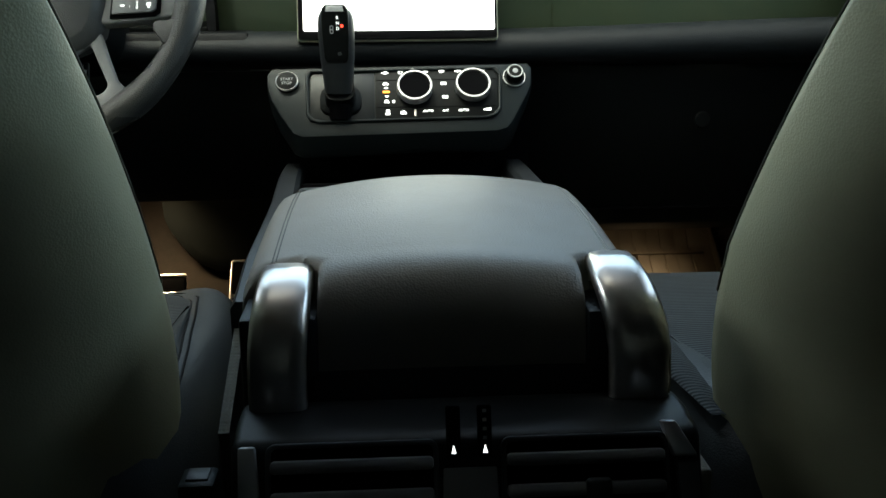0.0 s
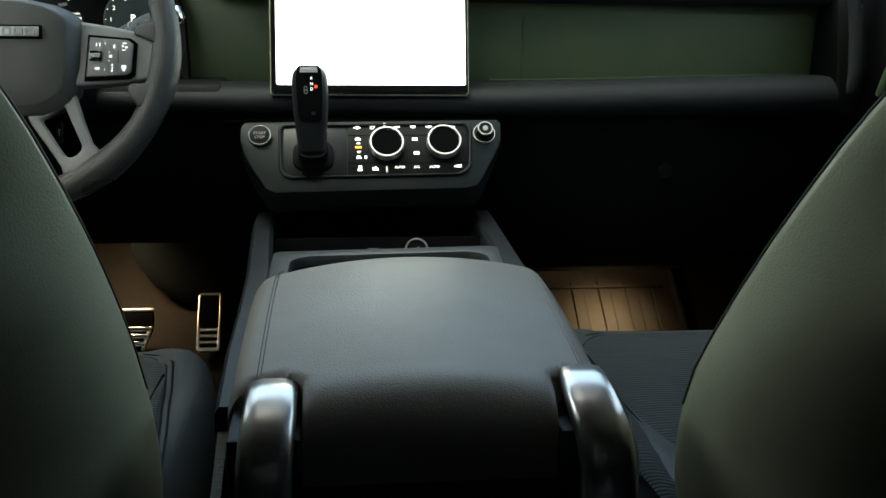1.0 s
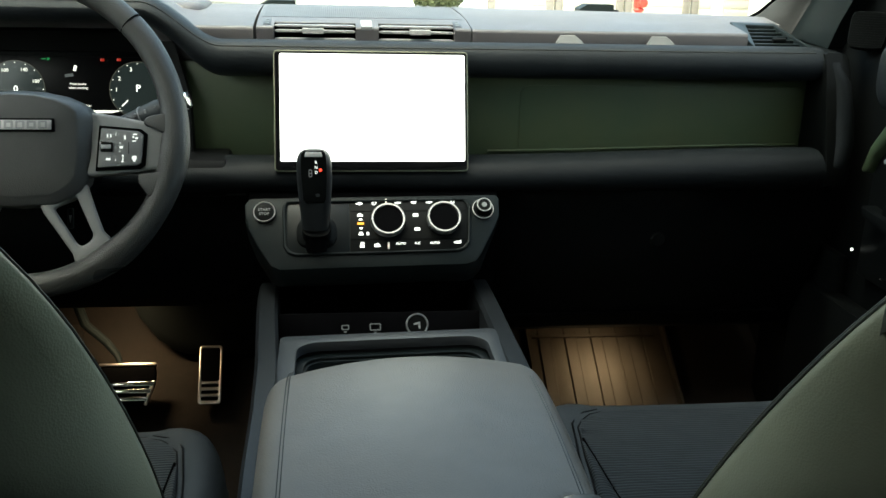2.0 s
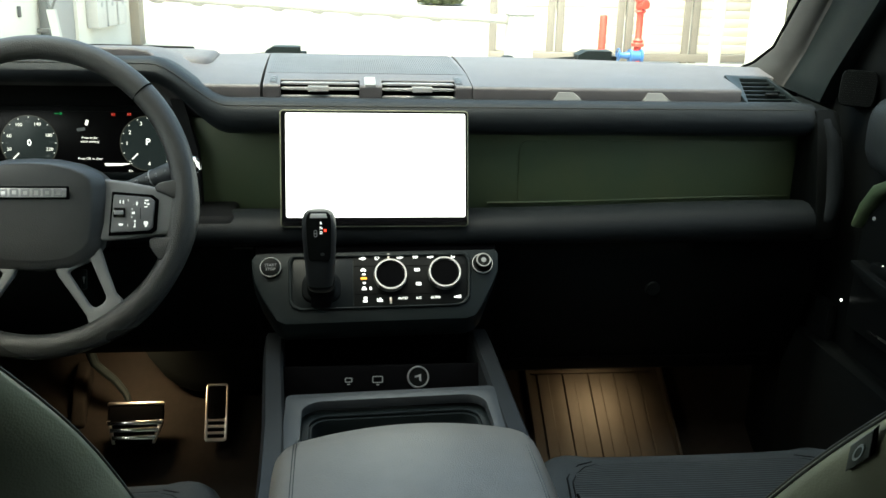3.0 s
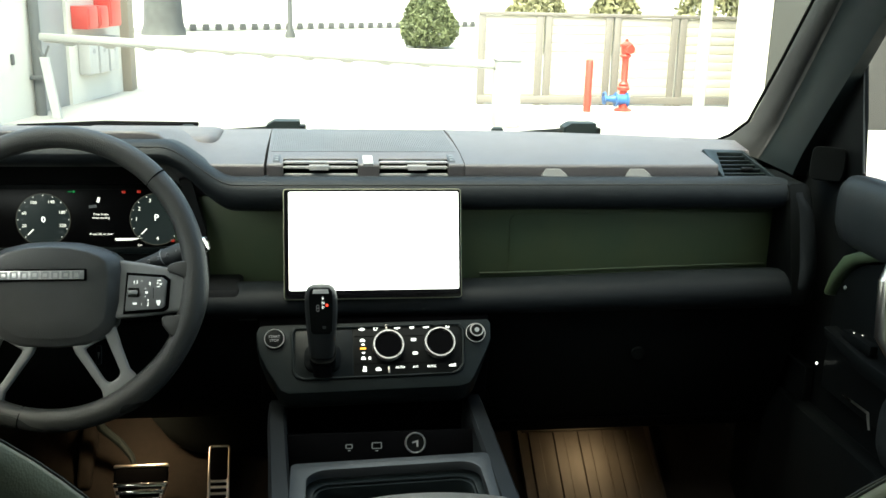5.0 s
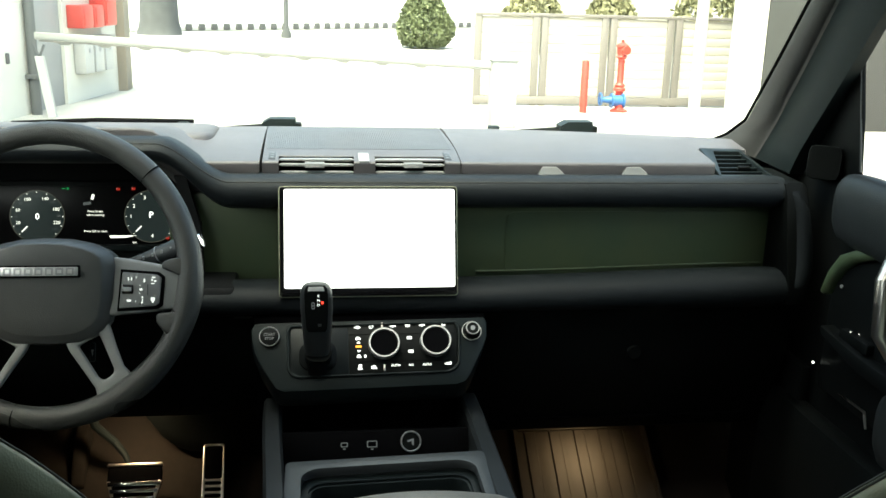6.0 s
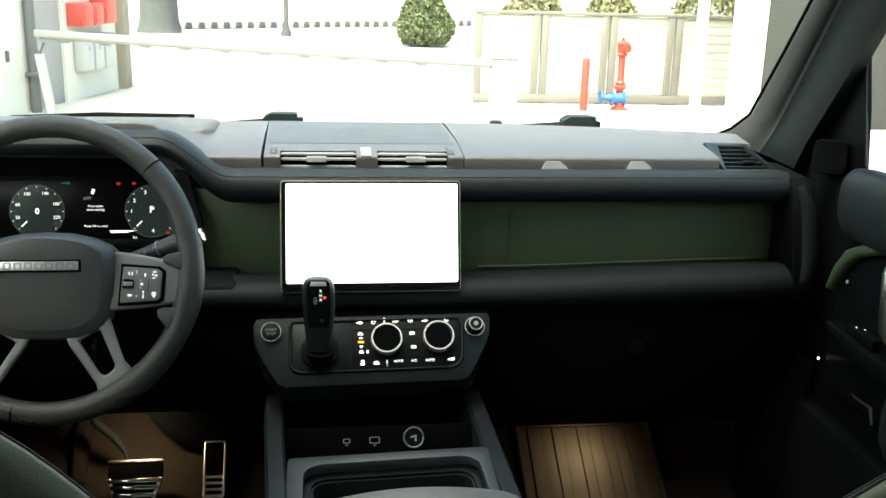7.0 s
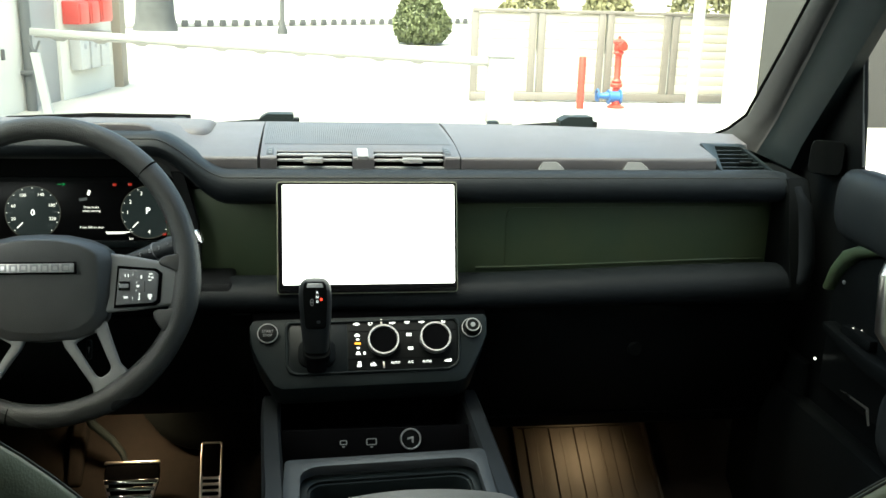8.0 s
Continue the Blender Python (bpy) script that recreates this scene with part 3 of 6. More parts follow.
    # knee panels and glovebox
    kp = [(0.034, 1.064), (0.040, 1.02), (0.047, 0.98), (0.075, 0.90), (0.12, 0.815), (0.16, 0.795), (0.44, 0.795), (0.44, 1.064)]
    gb = part("glovebox", prism(kp, 0.172, 0.69, "x", 0.004), PLASTIC, d, "black glovebox lid")
    part("latch", at(lathe([(0.0002, 0.004), (0.010, 0.0038), (0.012, 0.002), (0.012, -0.004)], 20), basis((0.427, 0.044, 0.983), (1, 0, 0), (0, 0, 1), (0, -1, 0))), PLASTIC, gb)
    part("lid_seam", box(0.20, 0.66, 0.1, 0.12, 0.842, 0.845), VOID, gb)
    part("knee_panel", prism([(0.02, 1.068), (0.03, 1.0), (0.05, 0.92), (0.10, 0.868), (0.16, 0.86), (0.44, 0.86), (0.44, 1.068)], -0.69, -0.172, "x", 0.004), PLASTIC, d, "black knee panel below the steering column")
    part("trim_line", box(-0.228, -0.176, 0.0175, 0.021, 1.0605, 1.0625), GREYTRIM, d)
    # blacker than the knee panels, so the hollow's shade is in its colour
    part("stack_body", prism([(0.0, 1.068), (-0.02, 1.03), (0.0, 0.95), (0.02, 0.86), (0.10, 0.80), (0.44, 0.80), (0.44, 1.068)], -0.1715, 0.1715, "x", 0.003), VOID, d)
    duct = [(-0.398, 0.87), (-0.396, 0.79), (-0.388, 0.770), (-0.362, 0.733), (-0.340, 0.714), (-0.316, 0.704), (-0.262, 0.698), (-0.17, 0.69), (-0.17, 0.87)]
    part("heater_duct", loft([[(x, y, z + dz) for x, z in duct] for y, dz in ((0.285, 0.03), (0.290, 0.008), (0.30, 0.0), (0.43, 0.0))]), PLASTIC, d, "black heater duct beside the console", 40)
    # instrument binnacle: back, floor and left cheek
    part("binnacle_back", box(-0.66, -0.262, 0.165, 0.20, 1.06, 1.268), PLASTIC, d)
    part("binnacle_floor", prism([(0.06, 1.118), (0.06, 1.105), (0.19, 1.105), (0.19, 1.135), (0.15, 1.140)], -0.66, -0.262, "x", 0.003), PLASTIC, d)
    part("binnacle_cheek", loft([[(-0.262, 0.062, 1.10), (-0.250, 0.064, 1.10), (-0.250, 0.20, 1.10), (-0.262, 0.20, 1.10)],
                                 [(-0.266, 0.070, 1.19), (-0.252, 0.066, 1.19), (-0.252, 0.20, 1.19), (-0.266, 0.20, 1.19)],
                                 [(-0.290, 0.085, 1.262), (-0.272, 0.085, 1.262), (-0.272, 0.20, 1.262), (-0.290, 0.20, 1.262)]]), HIDE, d, "", 50)
    part("column_panel", prism([(0.01, 1.112), (0.0, 1.09), (0.01, 1.06), (0.19, 1.06), (0.19, 1.112)], -0.69, -0.20, "x", 0.006), HIDE, d)
    return d


dash = dashboard()


def touchscreen():
    t = thing("touchscreen", (0, 0.03, 1.09), "slim black touchscreen showing a bright white display", "touchscreen")
    a = Vector((0, 0.040, 0.141)).normalized()
    m = basis((0, -0.001, 1.112), (1, 0, 0), a, (0, -a.z, a.y))
    part("housing", at(box(-0.1335, 0.1275, -0.012, 0.1485, -0.022, 0.0, 0.003), m), PLASTIC, t)
    part("bezel", plate(rrect(-0.1335, 0.1275, -0.012, 0.1485, 0.004), [rrect(-0.1272, 0.1247, 0.0, 0.1457, 0.003)], 0.003, m @ pose(0, 0, 0.0028), 0.0008), GLOSS, t, "gloss black bezel")
    # the display's glow on the bezel edge, put in as a pale strip
    part("edge_strip", plate(rrect(-0.1350, 0.1290, -0.0135, 0.1500, 0.005), [rrect(-0.1333, 0.1273, -0.0118, 0.1483, 0.004)], 0.010, m @ pose(0, 0, 0.0015), 0.0005), BEZELHALO, t)
    part("display", at(box(-0.1271, 0.1246, 0.0, 0.1456, 0.0004, 0.0011), m), SCREEN, t, "evenly lit white display")
    part("mount", box(-0.06, 0.06, 0.03, 0.09, 1.13, 1.21), PLASTIC, t)
    return t


touchscreen()


def instrument_cluster():
    c = thing("instrument_cluster", (-0.42, 0.16, 1.13), "black digital instrument display with two round dials", "instrument panel")
    lean = Vector((0, 0.018, 0.09)).normalized()
    m = basis((-0.42, 0.148, 1.186), (1, 0, 0), lean, (0, -lean.z, lean.y))
    part("housing", at(box(-0.165, 0.145, -0.052, 0.056, -0.02, -0.002, 0.004), m), PLASTIC, c)
    part("glass_face", at(box(-0.155, 0.138, -0.042, 0.047, -0.0018, 0.0, 0.0006), m), CLUSTERGLASS, c, "black display cover")
    part("lower_lip", at(box(-0.16, 0.143, -0.054, -0.043, -0.004, 0.012, 0.002), m), SATINBLACK, c)
    for u, nm in ((-0.086, "speed"), (0.084, "power")):
        part("dial_face", at(lathe([(0.0003, 0.0012), (0.0396, 0.0012), (0.0400, 0.0004)], 40), m @ pose(u, 0.0, 0)), DIALFACE, c, "dim round dial")
        part("dial_outline", at(ringsolid(0.0405, 0.0400, 0.0002, 0.0016), m @ pose(u, 0, 0)), DIALRIM, c)
        tick = bmesh.new()
        for i in range(13):
            an = radians(225 - 22.5 * i)
            merged(tick, box(-0.0006, 0.0006, 0.0370, 0.0384, 0.0013, 0.0017), pose(u, 0, 0, 0, 0, math.degrees(an) - 90))
        part("dial_ticks", at(tick, m), DIALTEXT, c)
        needle_b = box(-0.0009, 0.0009, 0.021, 0.033, 0.0016, 0.0022)
        part("needle", at(needle_b, m @ pose(u, 0, 0, 0, 0, 135)), DIALTEXT, c)
    for s, an in (("20", 198), ("60", 160), ("100", 118), ("140", 66), ("180", 22), ("220", -18)):
        letters("dial_number", s, 0.0070, m @ pose(-0.086 + 0.0300 * math.cos(radians(an)), 0.0300 * math.sin(radians(an)), 0.0014), DIALTEXT, c)
    for s, an in (("40", 180), ("80", 140), ("120", 92), ("160", 45), ("200", 2), ("240", -38)):
        letters("dial_number", s, 0.0050, m @ pose(-0.086 + 0.0315 * math.cos(radians(an)), 0.0315 * math.sin(radians(an)), 0.0014), DIMICON, c)
    letters("speed_number", "0", 0.013, m @ pose(-0.086, 0.0, 0.0014), ICON, c)
    letters("gear_letter", "P", 0.014, m @ pose(0.084, 0.002, 0.0014), ICON, c)
    for s, an, mm in (("1", 180, DIALTEXT), ("2", 148, DIALTEXT), ("3", 108, DIALTEXT), ("7", -24, RED), ("4", -88, DIALTEXT)):
        letters("dial_number", s, 0.0084, m @ pose(0.084 + 0.0305 * math.cos(radians(an)), 0.0305 * math.sin(radians(an)), 0.0014), mm, c)
    for s, v in (("Press brake", 0.0080), ("when starting", 0.0025), ("Press OK to clear", -0.0228)):
        letters("message", s, 0.0048, m @ pose(0.0, v, 0.0012), DIALTEXT, c)
    part("foot_symbol", at(box(-0.0132, -0.0090, 0.0245, 0.0325, 0.001, 0.0014, 0.0005), m @ pose(0, 0, 0, 0, 0, -15)), DIALTEXT, c)
    part("pedal_symbol", at(box(-0.0150, -0.0030, 0.0195, 0.0240, 0.001, 0.0013), m @ pose(0, 0, 0, 0, 0, 8)), DIMICON, c)
    part("beam_symbol", at(box(-0.049, -0.043, 0.0425, 0.0440, 0.001, 0.0014), m), GREENICON, c)
    part("beam_symbol", at(prism([(-0.0415, 0.0412), (-0.0390, 0.0416), (-0.0375, 0.0433), (-0.0390, 0.0450), (-0.0415, 0.0454)], 0.001, 0.0014, "z"), m), GREENICON, c)
    for u, v in ((0.035, 0.0425), (0.058, 0.043), (0.108, -0.034), (-0.110, -0.040)):
        part("warning_symbol", at(box(u - 0.0028, u + 0.0028, v - 0.002, v + 0.002, 0.001, 0.0014, 0.0006), m), DIMRED, c)
    part("white_segment", at(prism([(0.022, -0.0335), (0.046, -0.0330), (0.062, -0.0295), (0.020, -0.0295)], 0.001, 0.0014, "z"), m), DIALTEXT, c)
    letters("odometer", "km", 0.005, m @ pose(0.058, -0.0405, 0.0012), DIALTEXT, c)
    return c


instrument_cluster()


# ---- steering wheel ----
def steering_wheel():
    w = thing("steering_wheel", (-0.418, -0.13, 1.173), "black hide-wrapped steering wheel with open lower spokes", "steering wheel")
    ta = radians(20)
    m = basis((-0.418, -0.13, 1.173), (1, 0, 0), (0, math.sin(ta), math.cos(ta)), (0, -math.cos(ta), math.sin(ta)))
    pts, rs = [], []
    for i in range(96):
        a = 2 * math.pi * i / 96
        deg = (math.degrees(a) + 360) % 360
        fat = 0.0142
        for c in (-8, 188, 308, 232):
            fat += 0.0022 * math.exp(-(((deg - c + 180) % 360 - 180) / 14) ** 2)
        pts.append((0.1755 * math.cos(a), (0.186 if a < math.pi else 0.179) * math.sin(a), 0.0))
        rs.append(fat)
    rim = part("rim", at(tube(pts, rs, 16, True, 1.12), m), WHEELHIDE, w, "grained black hide rim", 60)
    for deg in (45, 135, 257):
        a = radians(deg)
        o = Vector((0.1755 * math.cos(a), (0.186 if a < math.pi else 0.179) * math.sin(a), 0))
        mm = m @ Matrix.Translation(o) @ pose(0, 0, 0, 0, 0, deg) @ basis((0, 0, 0), (1, 0, 0), (0, 0, 1), (0, -1, 0))
        part("seam", at(lathe([(0.012, -0.0007), (0.0158, -0.0007), (0.0158, 0.0007), (0.012, 0.0007)], 24), mm), VOID, rim)
    # airbag cover
    half = [(0.0, 0.049), (0.030, 0.0475), (0.056, 0.042), (0.072, 0.035), (0.0815, 0.027), (0.0845, 0.014), (0.0825, -0.030), (0.0770, -0.058), (0.069, -0.069), (0.056, -0.078), (0.040, -0.0845), (0.0, -0.087)]
    ol = half + [(-x, y) for x, y in half[-2:0:-1]]
    rings = [[(x * k, (y + 0.018) * k - 0.018, z + tip * ((y + 0.018) * k + 0.01)) for x, y in ol] for k, z, tip in ((0.93, -0.03, 0), (1.0, -0.015, 0), (1.0, 0.003, 0), (0.99, 0.008, 0.03), (0.965, 0.0125, 0.07), (0.90, 0.0190, 0.15), (0.865, 0.0225, 0.19), (0.845, 0.0240, 0.20), (0.82, 0.0248, 0.20), (0.5, 0.0256, 0.20), (0.25, 0.0260, 0.20))]
    hub = part("airbag_cover", at(loft(rings), m), HUBHIDE, w, "soft black airbag cover", 40)
    face = m @ pose(0, 0, 0.0022, 11.3, 0, 0)
    badge = m @ pose(0, 0.003, 0.0046)
    part("badge_slot", at(box(-0.064, 0.046, -0.0060, 0.0090, 0.020, 0.0300, 0.001), badge), VOID, hub)
    strip = part("badge_strip", at(box(-0.0615, 0.0435, -0.0042, 0.0068, 0.0298, 0.0310, 0.0008), badge), DIALSILVER, hub, "bright metal badge strip")
    for k in range(8):
        u = -0.0575 + k * 0.0124
        part("badge_segment", at(plate(rrect(u, u + 0.0095, -0.0032, 0.0058, 0.001), [rrect(u + 0.0022, u + 0.0073, -0.0008 - 0.0006 * (k % 3), 0.0034 + 0.0006 * (k % 2), 0.0006)], 0.0008, pose(0, 0, 0.0318)), badge), LIGHTTRIM, strip, "raised bright badge segment")
    letters("embossed_mark", "AIRBAG", 0.0065, face @ pose(-0.004, -0.050, 0.0266), PLASTIC, hub)
    for s in (-1, 1):
        sp = [(0.070, 0.026), (0.110, 0.020), (0.150, 0.012), (0.172, 0.004), (0.172, -0.044), (0.150, -0.044), (0.110, -0.049), (0.066, -0.052)]
        spoke = part("spoke", at(prism([(s * x, y) for x, y in sp], -0.012, 0.010, "z", 0.005, 3), m), SPOKE, w, "satin grey upper spoke")
        part("spoke_bezel", at(plate([(s * x, y) for x, y in ((0.0905, 0.008), (0.138, 0.004), (0.1455, -0.002), (0.143, -0.039), (0.137, -0.0435), (0.0862, -0.046))], [], 0.003, pose(0, 0, 0.0125), 0.001), m), VOID, spoke, "black surround of the button pad")
        for grip in (((0.1405, 0.0130), (0.1440, 0.0180), (0.1520, 0.0205), (0.166, 0.0230), (0.172, 0.012), (0.171, -0.002), (0.163, -0.001), (0.154, 0.0035), (0.1425, 0.0080)),
                     ((0.1340, -0.0510), (0.1350, -0.0600), (0.1400, -0.0670), (0.1460, -0.0760), (0.1560, -0.0760), (0.168, -0.058), (0.170, -0.042), (0.160, -0.0455), (0.150, -0.0480), (0.1390, -0.0480))):
            part("thumb_grip", at(prism([(s * x, y) for x, y in grip], -0.014, 0.0140, "z", 0.0045, 3), m), WHEELHIDE, spoke)
        pd = part("control_pad", at(plate([(s * x, y) for x, y in ((0.0935, 0.004), (0.136, 0.0005), (0.1415, -0.004), (0.139, -0.036), (0.134, -0.0395), (0.0895, -0.042))], [], 0.004, pose(0, 0, 0.0165), 0.0012), m), PADGREY, w, "grey button pad with pale symbols")
        for fx, fy, a, c in ((0.165, 0.17, 0.0007, 0.0022), (0.245, 0.17, 0.0007, 0.0022), (0.37, 0.13, 0.0003, 0.0016), (0.59, 0.22, 0.0011, 0.0022), (0.84, 0.13, 0.0024, 0.0009), (0.80, 0.21, 0.0011, 0.0012), (0.88, 0.24, 0.0016, 0.0012), (0.82, 0.32, 0.0022, 0.0007),
                             (0.47, 0.38, 0.0006, 0.0006), (0.50, 0.50, 0.0018, 0.0015), (0.46, 0.62, 0.0006, 0.0006), (0.18, 0.84, 0.0026, 0.0014), (0.36, 0.87, 0.0003, 0.0016), (0.54, 0.74, 0.0010, 0.0012), (0.54, 0.85, 0.0006, 0.0026), (0.53, 0.91, 0.0013, 0.0008), (0.82, 0.80, 0.0026, 0.0022), (0.82, 0.88, 0.0014, 0.0014)):
            u, v = 0.0935 + 0.046 * fx, 0.002 - 0.041 * fy
            part("pad_symbol", at(box(s * u - a, s * u + a, v - c, v + c, 0.0165, 0.0172, 0.0003), m), PADMARK, pd)
        part("pad_groove", at(box(s * 0.1248 - 0.0003, s * 0.1248 + 0.0003, -0.026, -0.012, 0.0160, 0.0168), m), VOID, pd)
        part("roller", at(box(s * 0.1000 - 0.0070, s * 0.1000 + 0.0070, -0.024, -0.012, 0.015, 0.019, 0.0015), m), GLOSS, pd)
        part("roller_mark", at(box(s * 0.1000 - 0.0056, s * 0.1000 + 0.0056, -0.0205, -0.0155, 0.019, 0.0198, 0.0004), m), LIGHTTRIM, pd)
        lo = [(0.020, -0.080), (0.026, -0.094), (0.040, -0.114), (0.059, -0.142), (0.063, -0.160), (0.085, -0.160), (0.108, -0.140), (0.100, -0.122), (0.093, -0.115), (0.084, -0.090), (0.073, -0.055)]
        ho = [(0.037, -0.089), (0.063, -0.074), (0.0825, -0.120), (0.079, -0.127), (0.069, -0.133), (0.063, -0.130)]
        part("lower_spoke", at(plate([(s * x, y) for x, y in lo], [[(s * x, y) for x, y in ho]], 0.012, pose(0, 0, 0.006), 0.0035, 3), m), SPOKE, w, "open satin grey lower spoke")
    return w


steering_wheel()


def steering_column():
    c = thing("steering_column", (-0.418, 0.02, 1.12), "black steering column shroud behind the wheel", "steering column")
    ta = radians(20)
    m = basis((-0.418, -0.13, 1.173), (1, 0, 0), (0, math.sin(ta), math.cos(ta)), (0, -math.cos(ta), math.sin(ta)))
    part("shroud", at(loft([[(x * k, y * k - 0.012, z) for x, y in sell(0.060, 0.050, 24, 3)] for k, z in ((0.8, -0.03), (1, -0.04), (1.05, -0.12), (0.9, -0.20))]), m), PLASTIC, c)
    st = part("indicator_stalk", tube([(-0.36, -0.055, 1.155), (-0.31, -0.066, 1.176), (-0.27, -0.075, 1.193), (-0.236, -0.081, 1.205)], [0.008, 0.010, 0.013, 0.011], 14), GREYTRIM, c, "black multi-function stalk")
    part("stalk_ring", tube([(-0.291, -0.0702, 1.1845), (-0.2895, -0.0706, 1.1852)], 0.0119, 16), LIGHTTRIM, st)
    part("stalk_cap", lathe([(0.0003, 0.004), (0.009, 0.003), (0.0105, 0.0), (0.010, -0.006)], 20, look((-0.234, -0.082, 1.2065), (-0.30, -0.068, 1.18))), CHROME, st, "bright stalk end cap")
    for k in range(4):
        part("stalk_mark", box(-0.311 + 0.0125 * k, -0.3085 + 0.0125 * k, -0.0800 - 0.0022 * k, -0.0785 - 0.002 * k, 1.180 + 0.005 * k, 1.1845 + 0.005 * k), LIGHTTRIM, st)
    part("paddle", at(box(0.045, 0.052, -0.11, -0.085, -0.03, -0.025, 0.002), m), SATINBLACK, c)
    part("paddle_mark", at(prism([(0.047, -0.094), (0.050, -0.094), (0.0485, -0.103)], -0.0248, -0.0243, "z"), m), LIGHTTRIM, c)
    return c


steering_column()


# ---- centre control panel ----
PANEL = basis((0, -0.06, 1.016), (1, 0, 0), (0, 0.637, 0.771), (0, -0.771, 0.637))


def control_panel():
    c = thing("control_panel", (0, -0.03, 0.98), "floating black centre control panel with two metal-ringed dials", "control panel")
    ol = [(-0.170, 0.062), (-0.1745, 0.055), (-0.1735, 0.036), (-0.169, 0.018), (-0.158, -0.004), (-0.139, -0.034), (-0.128, -0.0395), (0.120, -0.0345), (0.133, -0.030), (0.141, -0.020), (0.163, 0.0214), (0.1695, 0.037), (0.171, 0.062), (0.167, 0.0675), (-0.163, 0.0635)]
    low = lambda y: 1 - smooth01((y + 0.02) / 0.06)
    rings = [[(x * k, y - dy * low(y), z) for x, y in ol] for k, dy, z in ((0.93, -0.012, -0.07), (0.985, 0.004, -0.042), (1.0, 0.0115, -0.033), (1.006, 0.0115, -0.028), (1.004, 0.004, -0.012), (1.0, 0.0, -0.0022), (0.9965, -0.0006, -0.0006), (0.991, -0.0018, 0.0))]
    part("body", at(loft(rings), PANEL), SATINBLACK, c, "satin black moulded body", 40)
    # deep black stands for the shade behind the floating panel
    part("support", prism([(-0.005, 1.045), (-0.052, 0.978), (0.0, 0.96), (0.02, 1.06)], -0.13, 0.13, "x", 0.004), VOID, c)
    ins = [(-0.121, 0.059), (-0.125, 0.052), (-0.123, -0.008), (-0.118, -0.017), (-0.108, -0.021), (0.110, -0.017), (0.120, -0.013), (0.127, -0.004), (0.131, 0.052), (0.125, 0.062)]
    part("inset_frame", at(plate(ins, [[(x * 0.965, (y - 0.02) * 0.91 + 0.02) for x, y in ins]], 0.0045, pose(0, 0, 0.0042), 0.0020, 3), PANEL), SATINBLACK, c)
    part("shift_plate", at(plate([(-0.118, 0.056), (-0.118, -0.012), (-0.108, -0.0175), (-0.036, -0.0155), (-0.036, 0.0565)], [], 0.002, pose(0, 0, 0.0012), 0.0005), PANEL), SHIFTGLOSS, c, "gloss black shifter surround")
    part("button_plate", at(plate([(-0.0345, -0.0155), (0.108, -0.0135), (0.117, -0.009), (0.123, -0.001), (0.1265, 0.051), (0.121, 0.0585), (-0.0345, 0.0565)], [], 0.002, pose(0, 0, 0.0016), 0.0005), PANEL), PLASTIC, c, "black button plate with lit symbols")
    for k, (u, v, r) in enumerate(((0.016, 0.0265, 0.0228), (0.0915, 0.029, 0.0228))):
        mm = PANEL @ pose(u, v, 0.0016)
        kn = part("rotary_dial", lathe([(r * 0.93, 0.0), (r * 0.93, 0.006), (r * 0.80, 0.0065), (r * 0.80, 0.012), (r * 0.1, 0.012)], 48, mm), VOID, c, "gloss black rotary dial face")
        part("dial_ring", at(ringsolid(r, r * 0.855, 0.003, 0.0145), mm), DIALSILVER, kn, "brushed silver dial ring")
    kn = part("volume_knob", lathe([(0.0140, 0.0), (0.0140, 0.002), (0.0108, 0.004), (0.0108, 0.014), (0.0098, 0.0155), (0.0003, 0.0155)], 36, PANEL @ pose(0.147, 0.046, 0.0)), PLASTIC, c, "round black volume knob")
    part("knob_ring", at(ringsolid(0.0104, 0.0082, 0.0140, 0.0162), PANEL @ pose(0.147, 0.046, 0)), DIALSILVER, kn)
    part("knob_ring", at(ringsolid(0.0146, 0.0138, 0.0, 0.003), PANEL @ pose(0.147, 0.046, 0)), DIALSILVER, kn)
    part("knob_centre", lathe([(0.0035, 0.0155), (0.0035, 0.0163), (0.0003, 0.0165)], 20, PANEL @ pose(0.147, 0.046, 0)), LIGHTTRIM, kn)
    sb = part("start_button", lathe([(0.0142, 0.0), (0.0142, 0.0035), (0.0125, 0.0045), (0.0003, 0.0042)], 36, PANEL @ pose(-0.1485, 0.0425, 0)), PLASTIC, c, "round engine start button")
    part("button_ring", at(ringsolid(0.0146, 0.0132, 0.002, 0.0052), PANEL @ pose(-0.1485, 0.0425, 0)), DIALSILVER, sb)
    letters("button_word", "START", 0.0056, PANEL @ pose(-0.1485, 0.0452, 0.0047), LIGHTTRIM, sb)
    letters("button_word", "STOP", 0.0056, PANEL @ pose(-0.1485, 0.0392, 0.0047), LIGHTTRIM, sb)
    z = 0.0019
    # lit symbols on the buttons: small bars and blocks of the symbols' size
    def symbol(u, v, strokes):
        """One lit symbol from a few strokes: (x0, x1, y0, y1) in millimetres."""
        sy = None
        for x0, x1, y0, y1 in strokes:
            bm = at(box(u + x0 / 1000, u + x1 / 1000, v + y0 / 1000, v + y1 / 1000, z, z + 0.0004, 0.0004, 1), PANEL)
            sy = part("symbol_stroke", bm, ICON, sy) if sy else part("lit_symbol", bm, ICON, c)
    car = ((-3.8, 3.8, -2.0, 0.2), (-2.4, 1.8, 0.2, 1.9), (-3.2, -1.6, -2.9, -2.0), (1.6, 3.2, -2.9, -2.0))
    seat_mark = ((-2.6, -1.2, -2.4, 3.0), (-1.2, 2.6, -2.6, -1.1), (1.4, 2.8, -1.1, 0.2), (0.0, 3.0, 1.4, 2.6))
